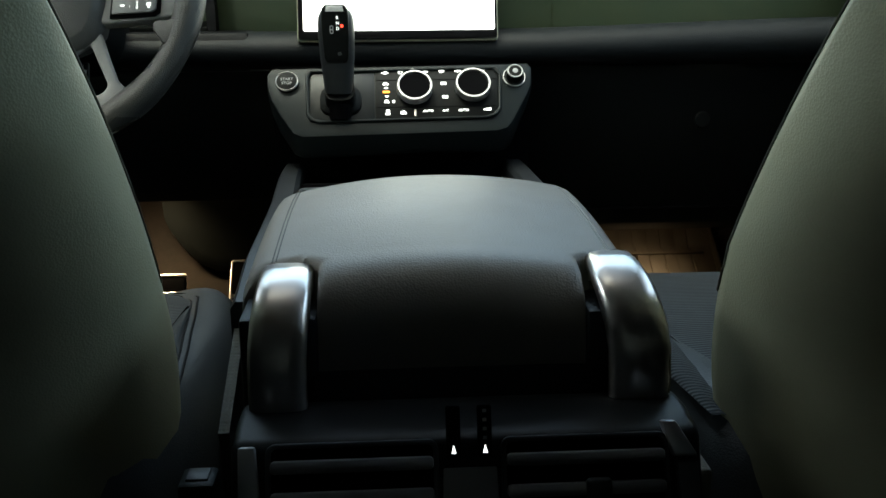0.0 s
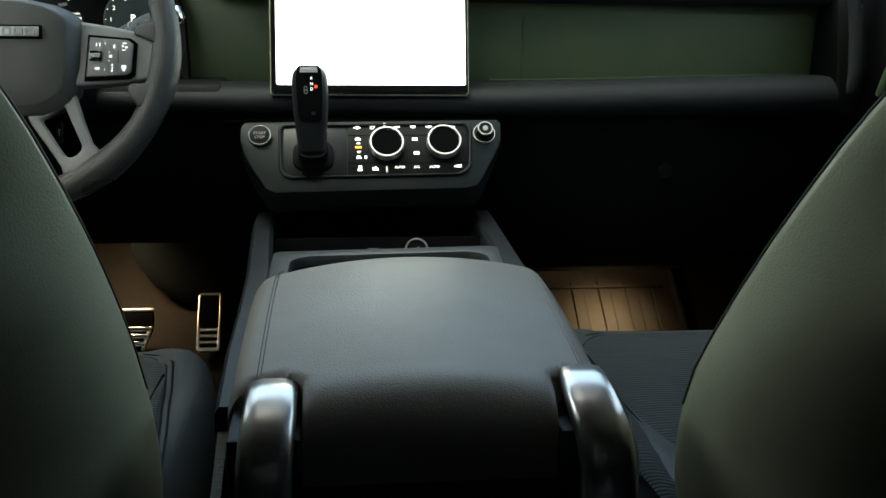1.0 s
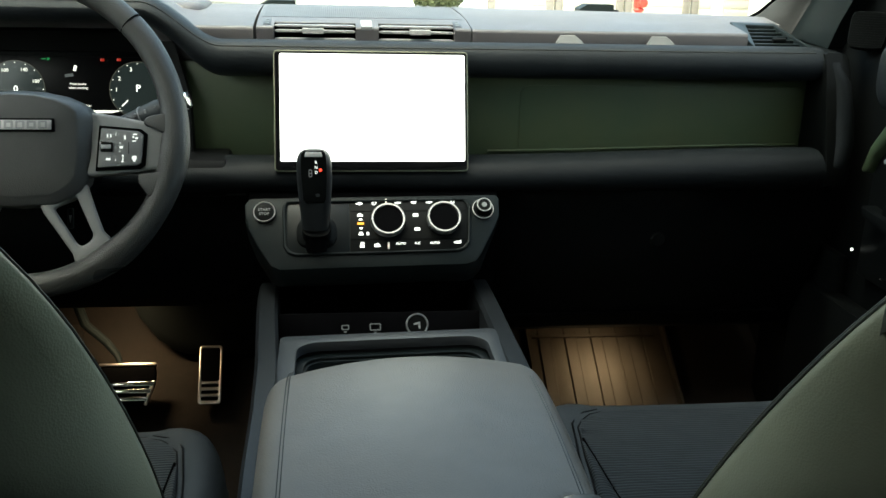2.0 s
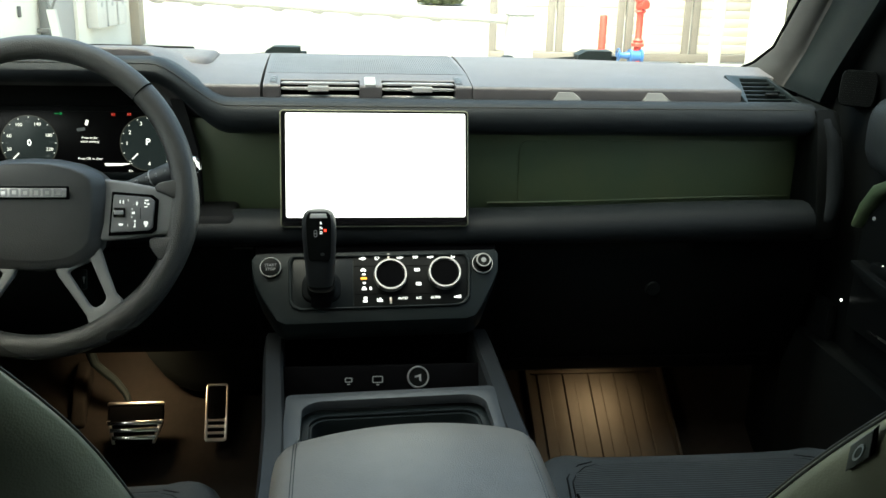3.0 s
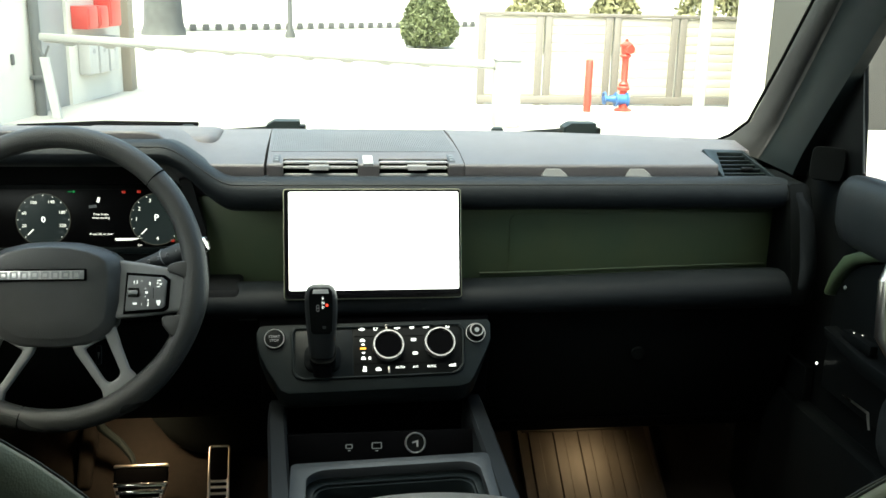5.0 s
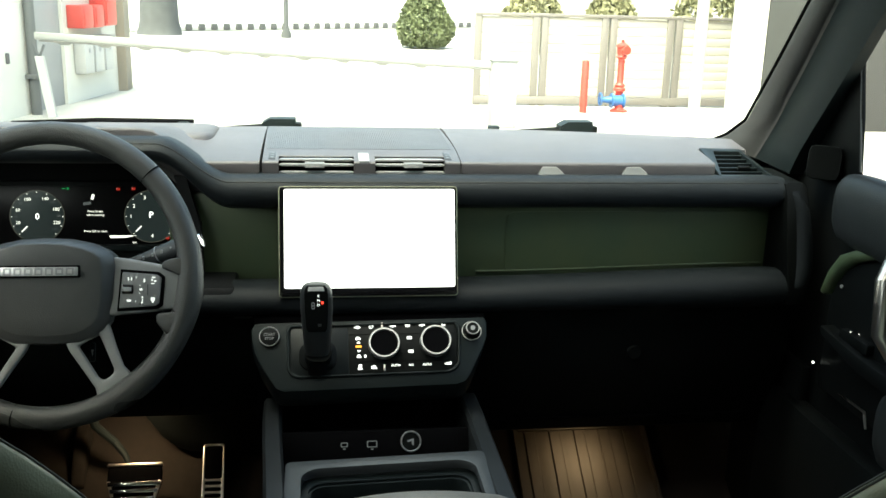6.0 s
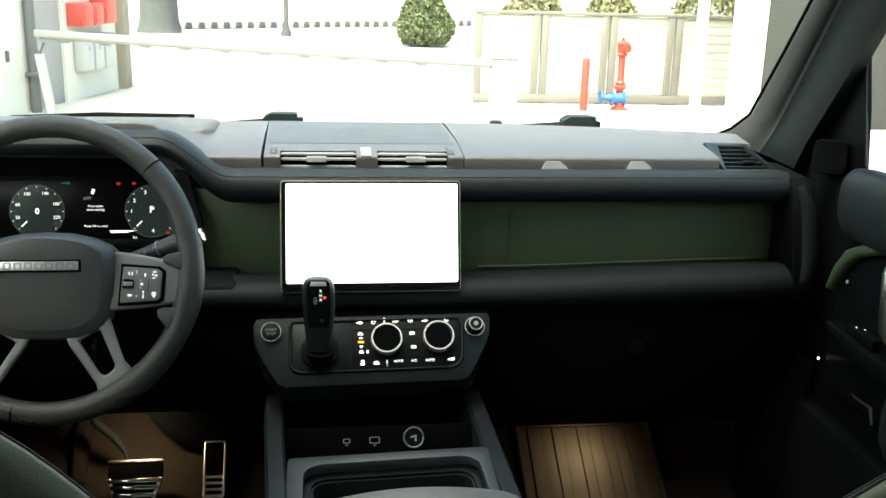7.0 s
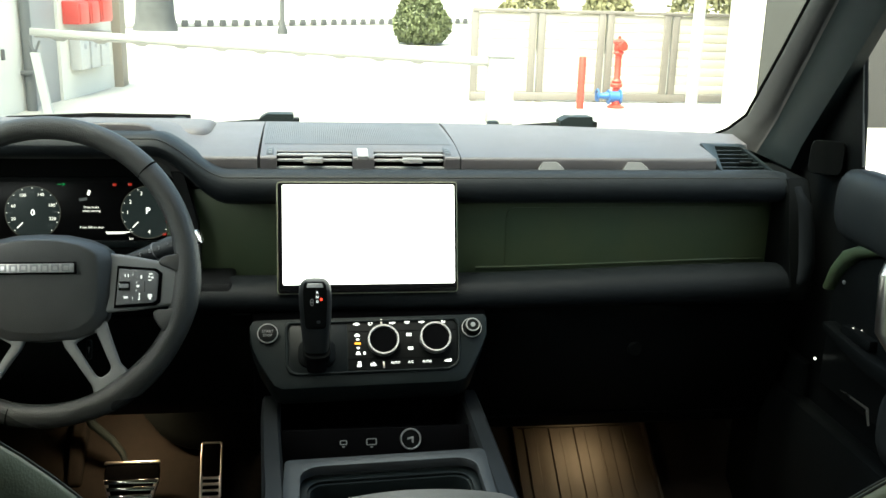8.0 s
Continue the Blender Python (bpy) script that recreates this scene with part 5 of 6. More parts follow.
# ---- seats ----
def seat(cx, label, front, girth):
    """A front seat seen from behind: a leaning backrest and a ribbed cushion."""
    s = thing("front_seat", (cx, -0.42, 0.56), label, "car seat", "front seats")
    inner = 1 if cx < 0 else -1
    tabw = ((0.46, 0.19), (0.60, 0.192), (0.70, 0.198), (0.78, 0.203), (0.86, 0.209), (0.94, 0.2105), (1.02, 0.2115), (1.08, 0.2085), (1.12, 0.2045), (1.16, 0.1985), (1.20, 0.1910), (1.24, 0.1770), (1.27, 0.1640), (1.30, 0.1480), (1.325, 0.128), (1.345, 0.10), (1.358, 0.06), (1.362, 0.02))
    tabt = ((0.46, 0.05), (0.60, 0.050), (0.75, 0.060), (0.95, 0.064), (1.15, 0.055), (1.25, 0.046), (1.32, 0.034), (1.35, 0.020), (1.362, 0.008))
    y0 = -0.57 if cx < 0 else -0.624
    rings, zs = [], [0.46, 0.60, 0.68] + [0.72 + 0.02 * q for q in range(31)] + [1.335, 1.345, 1.353, 1.358, 1.362]
    for z in zs:
        h = z - 0.9
        y = y0 - 0.35 * h - 0.35 * (h * h + 0.002) ** 0.5
        w, t = (lerp(tabw, z - 0.02) + lerp(tabw, z) + lerp(tabw, z + 0.02)) / 3 if z < 1.34 else lerp(tabw, z), lerp(tabt, z)
        waist = lerp(((0.46, 0.026), (0.78, 0.026), (0.84, 0.021), (0.88, 0.0155), (0.92, 0.010), (0.96, 0.004), (1.0, 0.0)), z)
        ring = []
        for (a, b), (a2, b2) in zip(sell(w, t, 44, 2.7), sell(w, t, 44, 3.4)):
            f = 1.2
            if b < 0:
                q = smooth01((z - 1.04) / 0.15)
                a = a * (1.0 - 0.42 * (-b / t) ** 1.3) * q + a2 * (1.0 - 0.16 * (-b2 / t) ** 2) * (1 - q)
                b, f = b * q + b2 * (1 - q), 1.9 * q + 2.5 * (1 - q)
            if a < 0 < cx:
                a *= 1 - waist / w
            ring.append((cx + a, y + b * f, z - b * 0.4 * min(f, 1.9)))
        rings.append(ring)
    back = part("backrest", loft(rings), OLIVE, s, "olive green hide backrest", 60)
    # twin stitched seam round the backrest edge
    n0 = 0 if inner > 0 else 22
    for st in (1, 2):
        pts = [Vector(r[(n0 + inner * st) % 44]) + Vector((inner * 0.0003, 0.0002, 0)) for r, z in zip(rings, zs) if 0.95 < z < 1.34]
        part("edge_seam", tube(pts, 0.0011, 6), SEAM, back)
    # cushion
    tuck = 1.0 if cx > 0 else 0.4
    rings = []
    for y, zt, w in ((front, 0.770, 0.150), (front - 0.003, 0.795, 0.168), (front - 0.010, 0.815, 0.186), (front - 0.022, 0.828, 0.204), (front - 0.040, 0.834, 0.219), (front - 0.065, 0.838, 0.232), (front - 0.10, 0.840, 0.242), (front - 0.18, 0.842, 0.251), (front - 0.30, 0.843, 0.252 - 0.020 * tuck), (front - 0.36, 0.845, 0.250 - 0.034 * tuck), (-0.64, 0.845, 0.238 - 0.034 * tuck), (-0.67, 0.83, 0.232 - 0.034 * tuck), (-0.69, 0.78, 0.200)):
        r = []
        us = [-1, -0.998, -0.985, -0.955, -0.91, -0.85, -0.78, -0.70, -0.4, 0, 0.4, 0.70, 0.78, 0.85, 0.91, 0.955, 0.985, 0.998, 1]
        hz = [-0.085, -0.056, -0.030, -0.011, 0.000, 0.004, 0.003, -0.003, -0.006, -0.007, -0.006, -0.003, 0.003, 0.004, 0.000, -0.011, -0.030, -0.056, -0.085]
        k = smooth01((front - y) / 0.10)
        for u, h in zip(us, hz):
            r.append((cx + u * w * girth, y, max(0.66, zt + h * (0.45 + 0.55 * k))))
        r += [(cx + 0.97 * w * girth, y, 0.64), (cx - 0.97 * w * girth, y, 0.64)]
        rings.append(r)
    cu = part("cushion", loft(rings), SEATHIDE, s, "slate hide seat cushion with raised bolsters", 50)

    def lie(dx, y):
        zc = lerp([(-a, b) for a, b in ((front, 0.770), (front - 0.022, 0.828), (front - 0.040, 0.834), (front - 0.065, 0.838), (front - 0.10, 0.840), (front - 0.18, 0.842), (front - 0.42, 0.845))], -y)
        return zc + lerp(((0.0, -0.007), (0.10, -0.006), (0.175, -0.003), (0.19, 0.003), (0.213, 0.004), (0.23, 0.0)), abs(dx) / girth)

    def along(y):
        """Moves the seams forward with the cushion's front."""
        return y + (front + 0.212) * max(0.0, 1 - max(0.0, -y - 0.262) / 0.283)

    def panel(edge, nm, label):
        """A crowned cloth panel between two side lines (y, dx from, dx to)."""
        rows = []
        for q, (y, a, c) in enumerate([(along(y), a * girth, c * girth) for y, a, c in edge]):
            row = []
            for j in range(11):
                dx = a + (c - a) * j / 10
                lift = 0.0045 * (1 - abs(j / 5 - 1) ** 6) * (0.25 if q in (0, len(edge) - 1) else 1)
                row.append((cx + dx, y, lie(dx, y) + 0.001 + lift))
            rows.append(row)
        g = loft(rows, cap=False, closed=False)
        bmesh.ops.solidify(g, geom=g.faces[:], thickness=-0.003)
        part(nm, g, SEATCLOTH, cu, label, 60)
    panel([(-0.262, -0.125, 0.125), (-0.268, -0.148, 0.148), (-0.285, -0.168, 0.168), (-0.31, -0.180, 0.180), (-0.335, -0.183, 0.183), (-0.38, -0.181, 0.181), (-0.44, -0.177, 0.177), (-0.52, -0.167, 0.167), (-0.545, -0.163, 0.163), (-0.64, -0.158, 0.158)], "cushion_insert", "ribbed slate cloth insert")
    for sx in (-1, 1):
        panel([(-0.345, sx * 0.1845, sx * 0.1885), (-0.38, sx * 0.183, sx * 0.194), (-0.42, sx * 0.181, sx * 0.198), (-0.47, sx * 0.176, sx * 0.206), (-0.527, sx * 0.169, sx * 0.211), (-0.545, sx * 0.165, sx * 0.210), (-0.64, sx * 0.160, sx * 0.198)], "side_panel", "ribbed slate cloth side wedge")
        part("crease", tube([(cx + sx * dx * girth, along(y), lie(dx * girth, along(y)) + 0.0015) for y, dx in ((-0.337, 0.184), (-0.38, 0.182), (-0.44, 0.179), (-0.52, 0.168), (-0.545, 0.165), (-0.64, 0.159))], 0.0018, 5), VOID, cu)
        for off in (0.0, 0.006):
            part("bolster_seam", tube([(cx + sx * (dx * girth + off), along(y) + off, lie(dx * girth + off, along(y)) + 0.0006) for y, dx in ((-0.262, 0.135), (-0.272, 0.156), (-0.288, 0.171), (-0.31, 0.182), (-0.335, 0.186), (-0.38, 0.194), (-0.42, 0.199), (-0.47, 0.207), (-0.527, 0.214), (-0.545, 0.216))], 0.0013, 5), HIDE, cu)
    part("front_seam", tube([(cx + dx * girth, along(-0.262) + 0.003, lie(dx, along(-0.262) + 0.003) + 0.0006) for dx in (-0.135, -0.07, 0, 0.07, 0.135)], 0.0012, 5), HIDE, cu)
    for xa, z0, z1 in ((0.222, 0.66, 0.76), (0.209, 0.76, 0.826)) if cx > 0 else ((0.222, 0.66, 0.76),):
        part("side_trim", box(cx + inner * xa * girth, cx + inner * (xa + 0.014) * girth, -0.68, -0.44 if z1 > 0.8 else -0.24, z0, z1, 0.004), SIDECLOTH, s, "perforated side trim")
    part("base", box(cx - 0.22, cx + 0.22, -0.62, -0.20, 0.545, 0.66, 0.01), PLASTIC, s)
    return s


seat(-0.400, "olive green hide front seat behind the steering wheel", -0.195, 0.905)
seat(0.4165, "olive green hide front seat with slate ribbed cushion", -0.163, 1.0)


def strap_tag():
    t = thing("strap_tag", (0.2305, -0.8475, 1.2135), "small olive loop tag with a pale hook mark", "tag")
    nn = Vector((-0.805, -0.560, -0.195)).normalized()
    up = Vector((0.204, -0.570, 0.796)).normalized()
    m = basis((0.2290, -0.8490, 1.2140), up, nn.cross(up), nn)
    part("fabric", at(plate([(-0.0011, 0.0042), (0.0195, 0.0042), (0.0036, -0.0060), (-0.0179, -0.0054)], [], 0.0035, None, 0.0006), m), TAGCLOTH, t)
    skew = Matrix(((0.0105, 0.0085, 0, 0.0005), (0, 0.0052, 0, -0.0008), (0, 0, 1, 0), (0, 0, 0, 1)))
    part("hook_mark", at(ringsolid(0.52, 0.36, 0.0002, 0.0007, 20), m @ skew), PALEPRINT, t)
    # black strip for the tag's shadow on the seat
    part("edge_shadow", at(plate([(0.0195, 0.0042), (0.0222, 0.0042), (0.0058, -0.0063), (0.0030, -0.0063)], [], 0.003), m @ pose(0, 0, -0.001)), VOID, t)


strap_tag()


def belt_buckle():
    b = thing("belt_buckle", (-0.145, -0.70, 0.60), "black seat belt buckle on a stalk beside the console", "belt buckle")
    part("stalk", tube([(-0.150, -0.66, 0.58), (-0.148, -0.70, 0.70), (-0.146, -0.725, 0.80)], [0.012, 0.012, 0.011], 10), PLASTIC, b)
    part("head", rounded(box(-0.158, -0.134, -0.742, -0.715, 0.79, 0.862), 0.004, 2), SATINBLACK, b)
    part("press_button", box(-0.153, -0.139, -0.736, -0.721, 0.861, 0.8635, 0.0008), GREYTRIM, b)


belt_buckle()


# ---- pedals, mat, footwell lamps ----
def brake_pedal():
    p = thing("brake_pedal", (-0.395, 0.21, 0.66), "ribbed metal and rubber brake pedal", "pedal")
    up = Vector((0, 0.62, 0.785)).normalized()
    m = basis((-0.400, 0.205, 0.693), (1, 0, 0), up, (0, -up.z, up.y))
    part("pad", at(plate([(-0.044, 0.034), (0.044, 0.034), (0.047, 0.020), (0.046, 0.0), (0.034, -0.036), (-0.034, -0.036), (-0.046, 0.0), (-0.047, 0.020)], [], 0.010, None, 0.004, 3), m), VOID, p)
    part("metal_edge", at(plate([(-0.046, 0.036), (0.046, 0.036), (0.0485, 0.030), (-0.0485, 0.030)], [], 0.006, pose(0, 0, 0.003), 0.002), m), SATINMETAL, p, "bright metal top edge")
    for k, v in enumerate((-0.002, -0.014, -0.027)):
        w = 0.046 - 0.0045 * k
        part("metal_rib", at(plate([(-w, v + 0.005), (w, v + 0.005), (w - 0.002, v - 0.003), (-w + 0.002, v - 0.003)], [], 0.006, pose(0, 0, 0.004), 0.0015), m), CHROME, p, "bright metal rib")
    for sx in (-1, 1):
        part("metal_side", at(plate([(sx * 0.0465, 0.004), (sx * 0.0405, 0.004), (sx * 0.030, -0.036), (sx * 0.035, -0.036)], [], 0.006, pose(0, 0, 0.0035), 0.001), m), SATINMETAL, p)
    part("arm", tube([(-0.412, 0.230, 0.715), (-0.420, 0.245, 0.728), (-0.440, 0.262, 0.745), (-0.472, 0.262, 0.778), (-0.50, 0.27, 0.87)], [0.005, 0.006, 0.007, 0.008, 0.009], 10), SATINBLACK, p)


def accelerator():
    p = thing("accelerator_pedal", (-0.27, 0.25, 0.62), "slim metal and rubber accelerator pedal", "pedal")
    up = Vector((0, 0.064, 0.076)).normalized()
    m = basis((-0.2685, 0.243, 0.689), (1, 0, 0), up, (0, -up.z, up.y))
    part("pad", at(plate(rrect(-0.018, 0.018, -0.050, 0.050, 0.005), [], 0.010, None, 0.003), m), VOID, p)
    part("metal_frame", at(plate(rrect(-0.0195, 0.0195, -0.0515, 0.0515, 0.006), [rrect(-0.0155, 0.0155, -0.012, 0.0475, 0.004), rrect(-0.0145, 0.0145, -0.0225, -0.0165, 0.002), rrect(-0.0145, 0.0145, -0.034, -0.0275, 0.002), rrect(-0.0145, 0.0145, -0.0455, -0.0385, 0.002)], 0.004, pose(0, 0, 0.003), 0.001), m), SATINMETAL, p, "bright metal pedal frame")
    part("stalk", tube([(-0.2685, 0.262, 0.68), (-0.2685, 0.30, 0.70), (-0.2685, 0.36, 0.735)], 0.008, 8), PLASTIC, p)


brake_pedal()
accelerator()


def footrest():
    """Carpeted rest for the driver's idle foot, leaning on the toe board."""
    f = thing("footrest", (-0.512, 0.30, 0.66), "brown carpeted footrest on the toe board", "footrest")
    part("pad", prism([(0.352, 0.745), (0.312, 0.728), (0.262, 0.660), (0.27, 0.648), (0.36, 0.712)], -0.525, -0.500, "x", 0.006, 3), CARPET, f)


footrest()


def floor_y(z_off):
    return [(0.372, 0.732 + z_off), (0.355, 0.7105 + z_off), (0.142, 0.5655 + z_off), (0.062, 0.5455 + z_off), (-0.14, 0.5455 + z_off)]


def floor_mat(x0, x1, label):
    f = thing("floor_mat", ((x0 + x1) / 2, 0.0, 0.5455), label, "floor mat", "floor mats")
    top = floor_y(0.008)
    # moulded sheet: deep narrow grooves with shallow ones between
    prof = [(x0, 0.0)]
    k = 0
    x = x0 + 0.021
    while x < x1 - 0.02:
        deep = (0.0065 if k < 6 else 0.003) if k % 2 == 0 else 0.0007
        w = 0.0028 if k % 2 == 0 else 0.0035
        prof += [(x - w, 0.0008), (x - w * 0.5, -deep), (x + w * 0.5, -deep), (x + w, 0.0)]
        k, x = k + 1, x + 0.0250
    prof.append((x1, 0.0))
    lines = [[(x, y, z + (h if 1 < q < 5 else max(h, -0.001))) for x, h in prof] + [(x1, y, z - 0.012), (x0, y, z - 0.012)] for q, (y, z) in enumerate([(0.398, 0.786), (0.349, 0.7165), (0.345, 0.712), (0.325, 0.6985), (0.142, 0.5735), (0.062, 0.5535), (-0.14, 0.5535)])]
    part("sheet", loft(lines), RUBBER, f, "", 30)
    for xa, xb, h in ((x0, x0 + 0.006, 0.010), (x1 - 0.005, x1, 0.020)):
        part("border", loft([[(x, y, z + h) for y, z in top] + [(x, y, z) for y, z in top[::-1]] for x in (xa, xb)]), RUBBER, f)
    part("border", tube([(x0 + 0.02, 0.388, 0.772), (x0 + 0.10, 0.390, 0.775), (x1 - 0.05, 0.388, 0.772)], 0.004, 6), RUBBER, f)
    part("border", at(box(x0 + 0.01, x1 - 0.02, -0.003, 0.003, 0, 0.005, 0.001), pose(0, 0.335, 0.7055, 34, 0, 0)), RUBBER, f)
    return f


floor_mat(0.298, 0.562, "brown-lit ribbed rubber floor mat in the passenger footwell")


def footwell_lamp(x, y, z):
    f = thing("footwell_lamp", (x, y, z - 0.006), "small warm footwell lamp under the dashboard", "lamp", "footwell lamps")
    part("lens", box(x - 0.025, x + 0.025, y - 0.01, y + 0.01, z - 0.006, z - 0.0005, 0.001), glow("warm_lens", (1.0, 0.66, 0.38), 2.0), f)


footwell_lamp(0.40, 0.235, 0.795)
footwell_lamp(-0.385, 0.20, 0.861)


# ---- passenger door ----
def door(s, name):
    d = thing(name, (s * 0.72, -0.4, 0.6), "black and green car door with padded armrest", "car door", kind="structure")
    X = lambda a: s * a

    def bx(x0, x1, *r, **k):
        return box(min(X(x0), X(x1)), max(X(x0), X(x1)), *r, **k)
    part("door_card", bx(0.725, 0.745, -1.0, 0.26, 0.58, 1.27, bev=0.006), PLASTIC, d)
    part("mirror_corner", prism([(0.14, 1.255), (-0.016, 1.255), (0.003, 1.37), (0.024, 1.455), (-0.03, 1.56), (-0.14, 1.72), (-0.10, 1.73), (0.05, 1.53), (0.10, 1.42)], X(0.738), X(0.746), "x", 0.002), PLASTIC, d, "black mirror corner panel")
    part("window_edge", tube([(X(0.739), -0.014, 1.29), (X(0.739), 0.005, 1.37), (X(0.739), 0.025, 1.452), (X(0.741), -0.02, 1.53)], 0.0016, 6), GREYTRIM, d)
    # upper roll
    rings = []
    for y, k in ((-0.026, 0.45), (-0.032, 0.75), (-0.046, 0.93), (-0.075, 1.0), (-0.30, 1.08), (-0.95, 1.08)):
        rings.append([(X(0.710 + a * k), y, 1.243 + b * k) for a, b in sell(0.026, 0.054, 24, 2.8)])
    part("upper_roll", loft(rings), DOORROLL, d, "padded black hide door top", 60)
    # green arc of body-colour metal
    arc = [(-0.016, 1.100), (-0.022, 1.114), (-0.034, 1.142), (-0.059, 1.173), (-0.095, 1.190), (-0.148, 1.207), (-0.9, 1.215)]
    low = [(-0.9, 1.185), (-0.15, 1.190), (-0.095, 1.171), (-0.070, 1.154), (-0.046, 1.127), (-0.032, 1.100)]
    part("green_strip", prism(arc + low, X(0.694), X(0.726), "x", 0.0085, 3), GREEN, d, "matt green painted door strip")
    part("inner_panel", prism([(-0.034, 1.102), (-0.048, 1.127), (-0.072, 1.153), (-0.096, 1.169), (-0.15, 1.188), (-0.95, 1.184), (-0.95, 0.95), (-0.03, 0.95)], X(0.706), X(0.726), "x", 0.003), PLASTIC, d)
    part("bolt", at(lathe([(0.0031, 0.0), (0.0031, 0.002), (0.0015, 0.0024), (0.0013, 0.0014), (0.0003, 0.0014)], 16), basis((X(0.704), -0.066, 1.125), (0, 1, 0), (0, 0, 1), (-s, 0, 0))), LIGHTTRIM, d, "bright exposed bolt head")
    # armrest shelf and pull
    part("arm_shelf", prism([(-0.05, 1.060), (-0.16, 1.050), (-0.95, 1.04), (-0.95, 1.0), (-0.16, 1.025), (-0.055, 1.045)], X(0.684), X(0.715), "x", 0.005), PLASTIC, d, "dark door armrest shelf")
    for k in range(4):
        part("switch_light", at(box(-0.0009, 0.0009, -0.0009, 0.0009, 0, 0.001), pose(X(0.700 + 0.006 * k), -0.111 - 0.007 * k - 0.006 * (k % 2), 1.0685 + 0.001 * k)), DIALTEXT, d)
    part("switch_pack", bx(0.694, 0.726, -0.165, -0.09, 1.052, 1.0685, bev=0.003), PLASTIC, d)
    part("arm_pad", loft([[(X(0.704 + a * k), y, 0.975 + b * k) for a, b in sell(0.026, 0.058, 20, 2.8)] for y, k in ((-0.218, 0.5), (-0.224, 0.8), (-0.24, 1.0), (-0.9, 1.0))]), DOORROLL, d, "", 60)
    part("pull_strip", tube([(X(0.715), -0.048, 0.955), (X(0.704), -0.11, 0.965), (X(0.684), -0.198, 0.981), (X(0.680), -0.205, 0.979), (X(0.680), -0.212, 0.962)], [0.0012, 0.0015, 0.0020, 0.0022, 0.0016], 8), SATINMETAL, d, "thin bright pull handle edge")
    part("grab_handle", tube([(X(0.700), -0.225, 1.215), (X(0.668), -0.236, 1.213), (X(0.653), -0.247, 1.190), (X(0.650), -0.258, 1.12), (X(0.68), -0.27, 1.07)], [0.011, 0.013, 0.013, 0.012, 0.010], 12), SATINMETAL, d, "satin metal vertical grab handle")
    part("door_pocket", prism([(0.12, 0.90), (-0.95, 0.90), (-0.95, 0.62), (0.12, 0.62)], X(0.690), X(0.726), "x", 0.008), PLASTIC, d)
    part("kick_trim", bx(0.706, 0.724, 0.02, 0.25, 0.60, 0.96, bev=0.006), PLASTIC, d)
    part("marker_light", at(lathe([(0.0022, 0), (0.0022, 0.002), (0.0003, 0.0024)], 12), basis((X(0.7055), -0.014, 0.982), (0, 1, 0), (0, 0, 1), (-s, 0, 0))), ICON, d, "small lit door marker")
    # tweeter pod, turned towards the cabin
    nn = Vector((-0.62 * s, -0.76, 0.18)).normalized()
    uu = Vector((0, 0, 1)).cross(nn).normalized()
    mt = basis((X(0.713), 0.045, 1.2935), uu, nn.cross(uu), nn)
    tw = part("tweeter", at(loft([[(a * k, b * k, z) for a, b in sell(0.026, 0.027, 24, 5)] for k, z in ((0.9, -0.03), (1.0, -0.012), (1.0, 0.004), (0.95, 0.008))]), mt), PLASTIC, d, "black ribbed tweeter pod", 40)
    for k in range(15):
        part("tweeter_rib", at(box(-0.022, 0.022, -0.0240 + 0.0034 * k, -0.0226 + 0.0034 * k, 0.0078, 0.0092), mt), PLASTIC, tw)
    return d


door(1, "door_1")
door(-1, "door_2")


def door_mirror():
    w = thing("door_mirror", (0.95, -0.02, 1.25), "black exterior door mirror", "door mirror")
    part("housing", rounded(box(0.90, 1.06, -0.05, 0.06, 1.13, 1.255), 0.02, 3), SATINBLACK, w)
    part("arm", box(0.79, 0.92, -0.02, 0.03, 1.15, 1.18, 0.008), SATINBLACK, w)


door_mirror()


# ---- wipers ----
def wiper(x, y, z):
    w = thing("wiper", (x, y, z), "black wiper arm knuckle at the windscreen base", "wiper", "wipers")
    part("knuckle", loft([[(x - 0.036, y + a, z - 0.050), (x - 0.034, y + a, z - 0.002), (x - 0.020, y + a, z + 0.006), (x + 0.027, y + a, z + 0.006), (x + 0.029, y + a, z - 0.050)] for a in (-0.018, 0.018)]), SATINBLACK, w, "", 20)
    part("pivot", box(x + 0.024, x + 0.038, y - 0.015, y + 0.015, z - 0.035, z - 0.003, 0.002), PLASTIC, w)
    part("arm", tube([(x - 0.03, y, z - 0.012), (x - 0.20, y + 0.020, z - 0.027), (x - 0.42, y - 0.01, z - 0.034)], [0.007, 0.006, 0.004], 8), PLASTIC, w)
    part("blade", tube([(x - 0.42, y - 0.01, z - 0.036), (x - 0.10, y + 0.02, z - 0.030)], 0.004, 6), VOID, w)
    return w


_wp = wiper(-0.145, 0.447, 1.297)
part("blade", tube([(-0.300, 0.425, 1.2975), (-0.46, 0.405, 1.2995), (-0.60, 0.37, 1.298)], [0.004, 0.006, 0.005], 8), VOID, _wp, "black rubber blade")
wiper(0.410, 0.415, 1.301)
for _x, _y, _z in ((-0.318, 0.42, 1.306), (0.256, 0.445, 1.300)):
    _j = thing("washer_jet", (_x, _y, _z - 0.02), "small black washer jet on the scuttle", "washer jet", "washer jets")
    part("nozzle", rounded(box(_x - 0.011, _x + 0.011, _y - 0.01, _y + 0.01, _z - 0.045, _z - 0.008), 0.004, 2), SATINBLACK, _j)
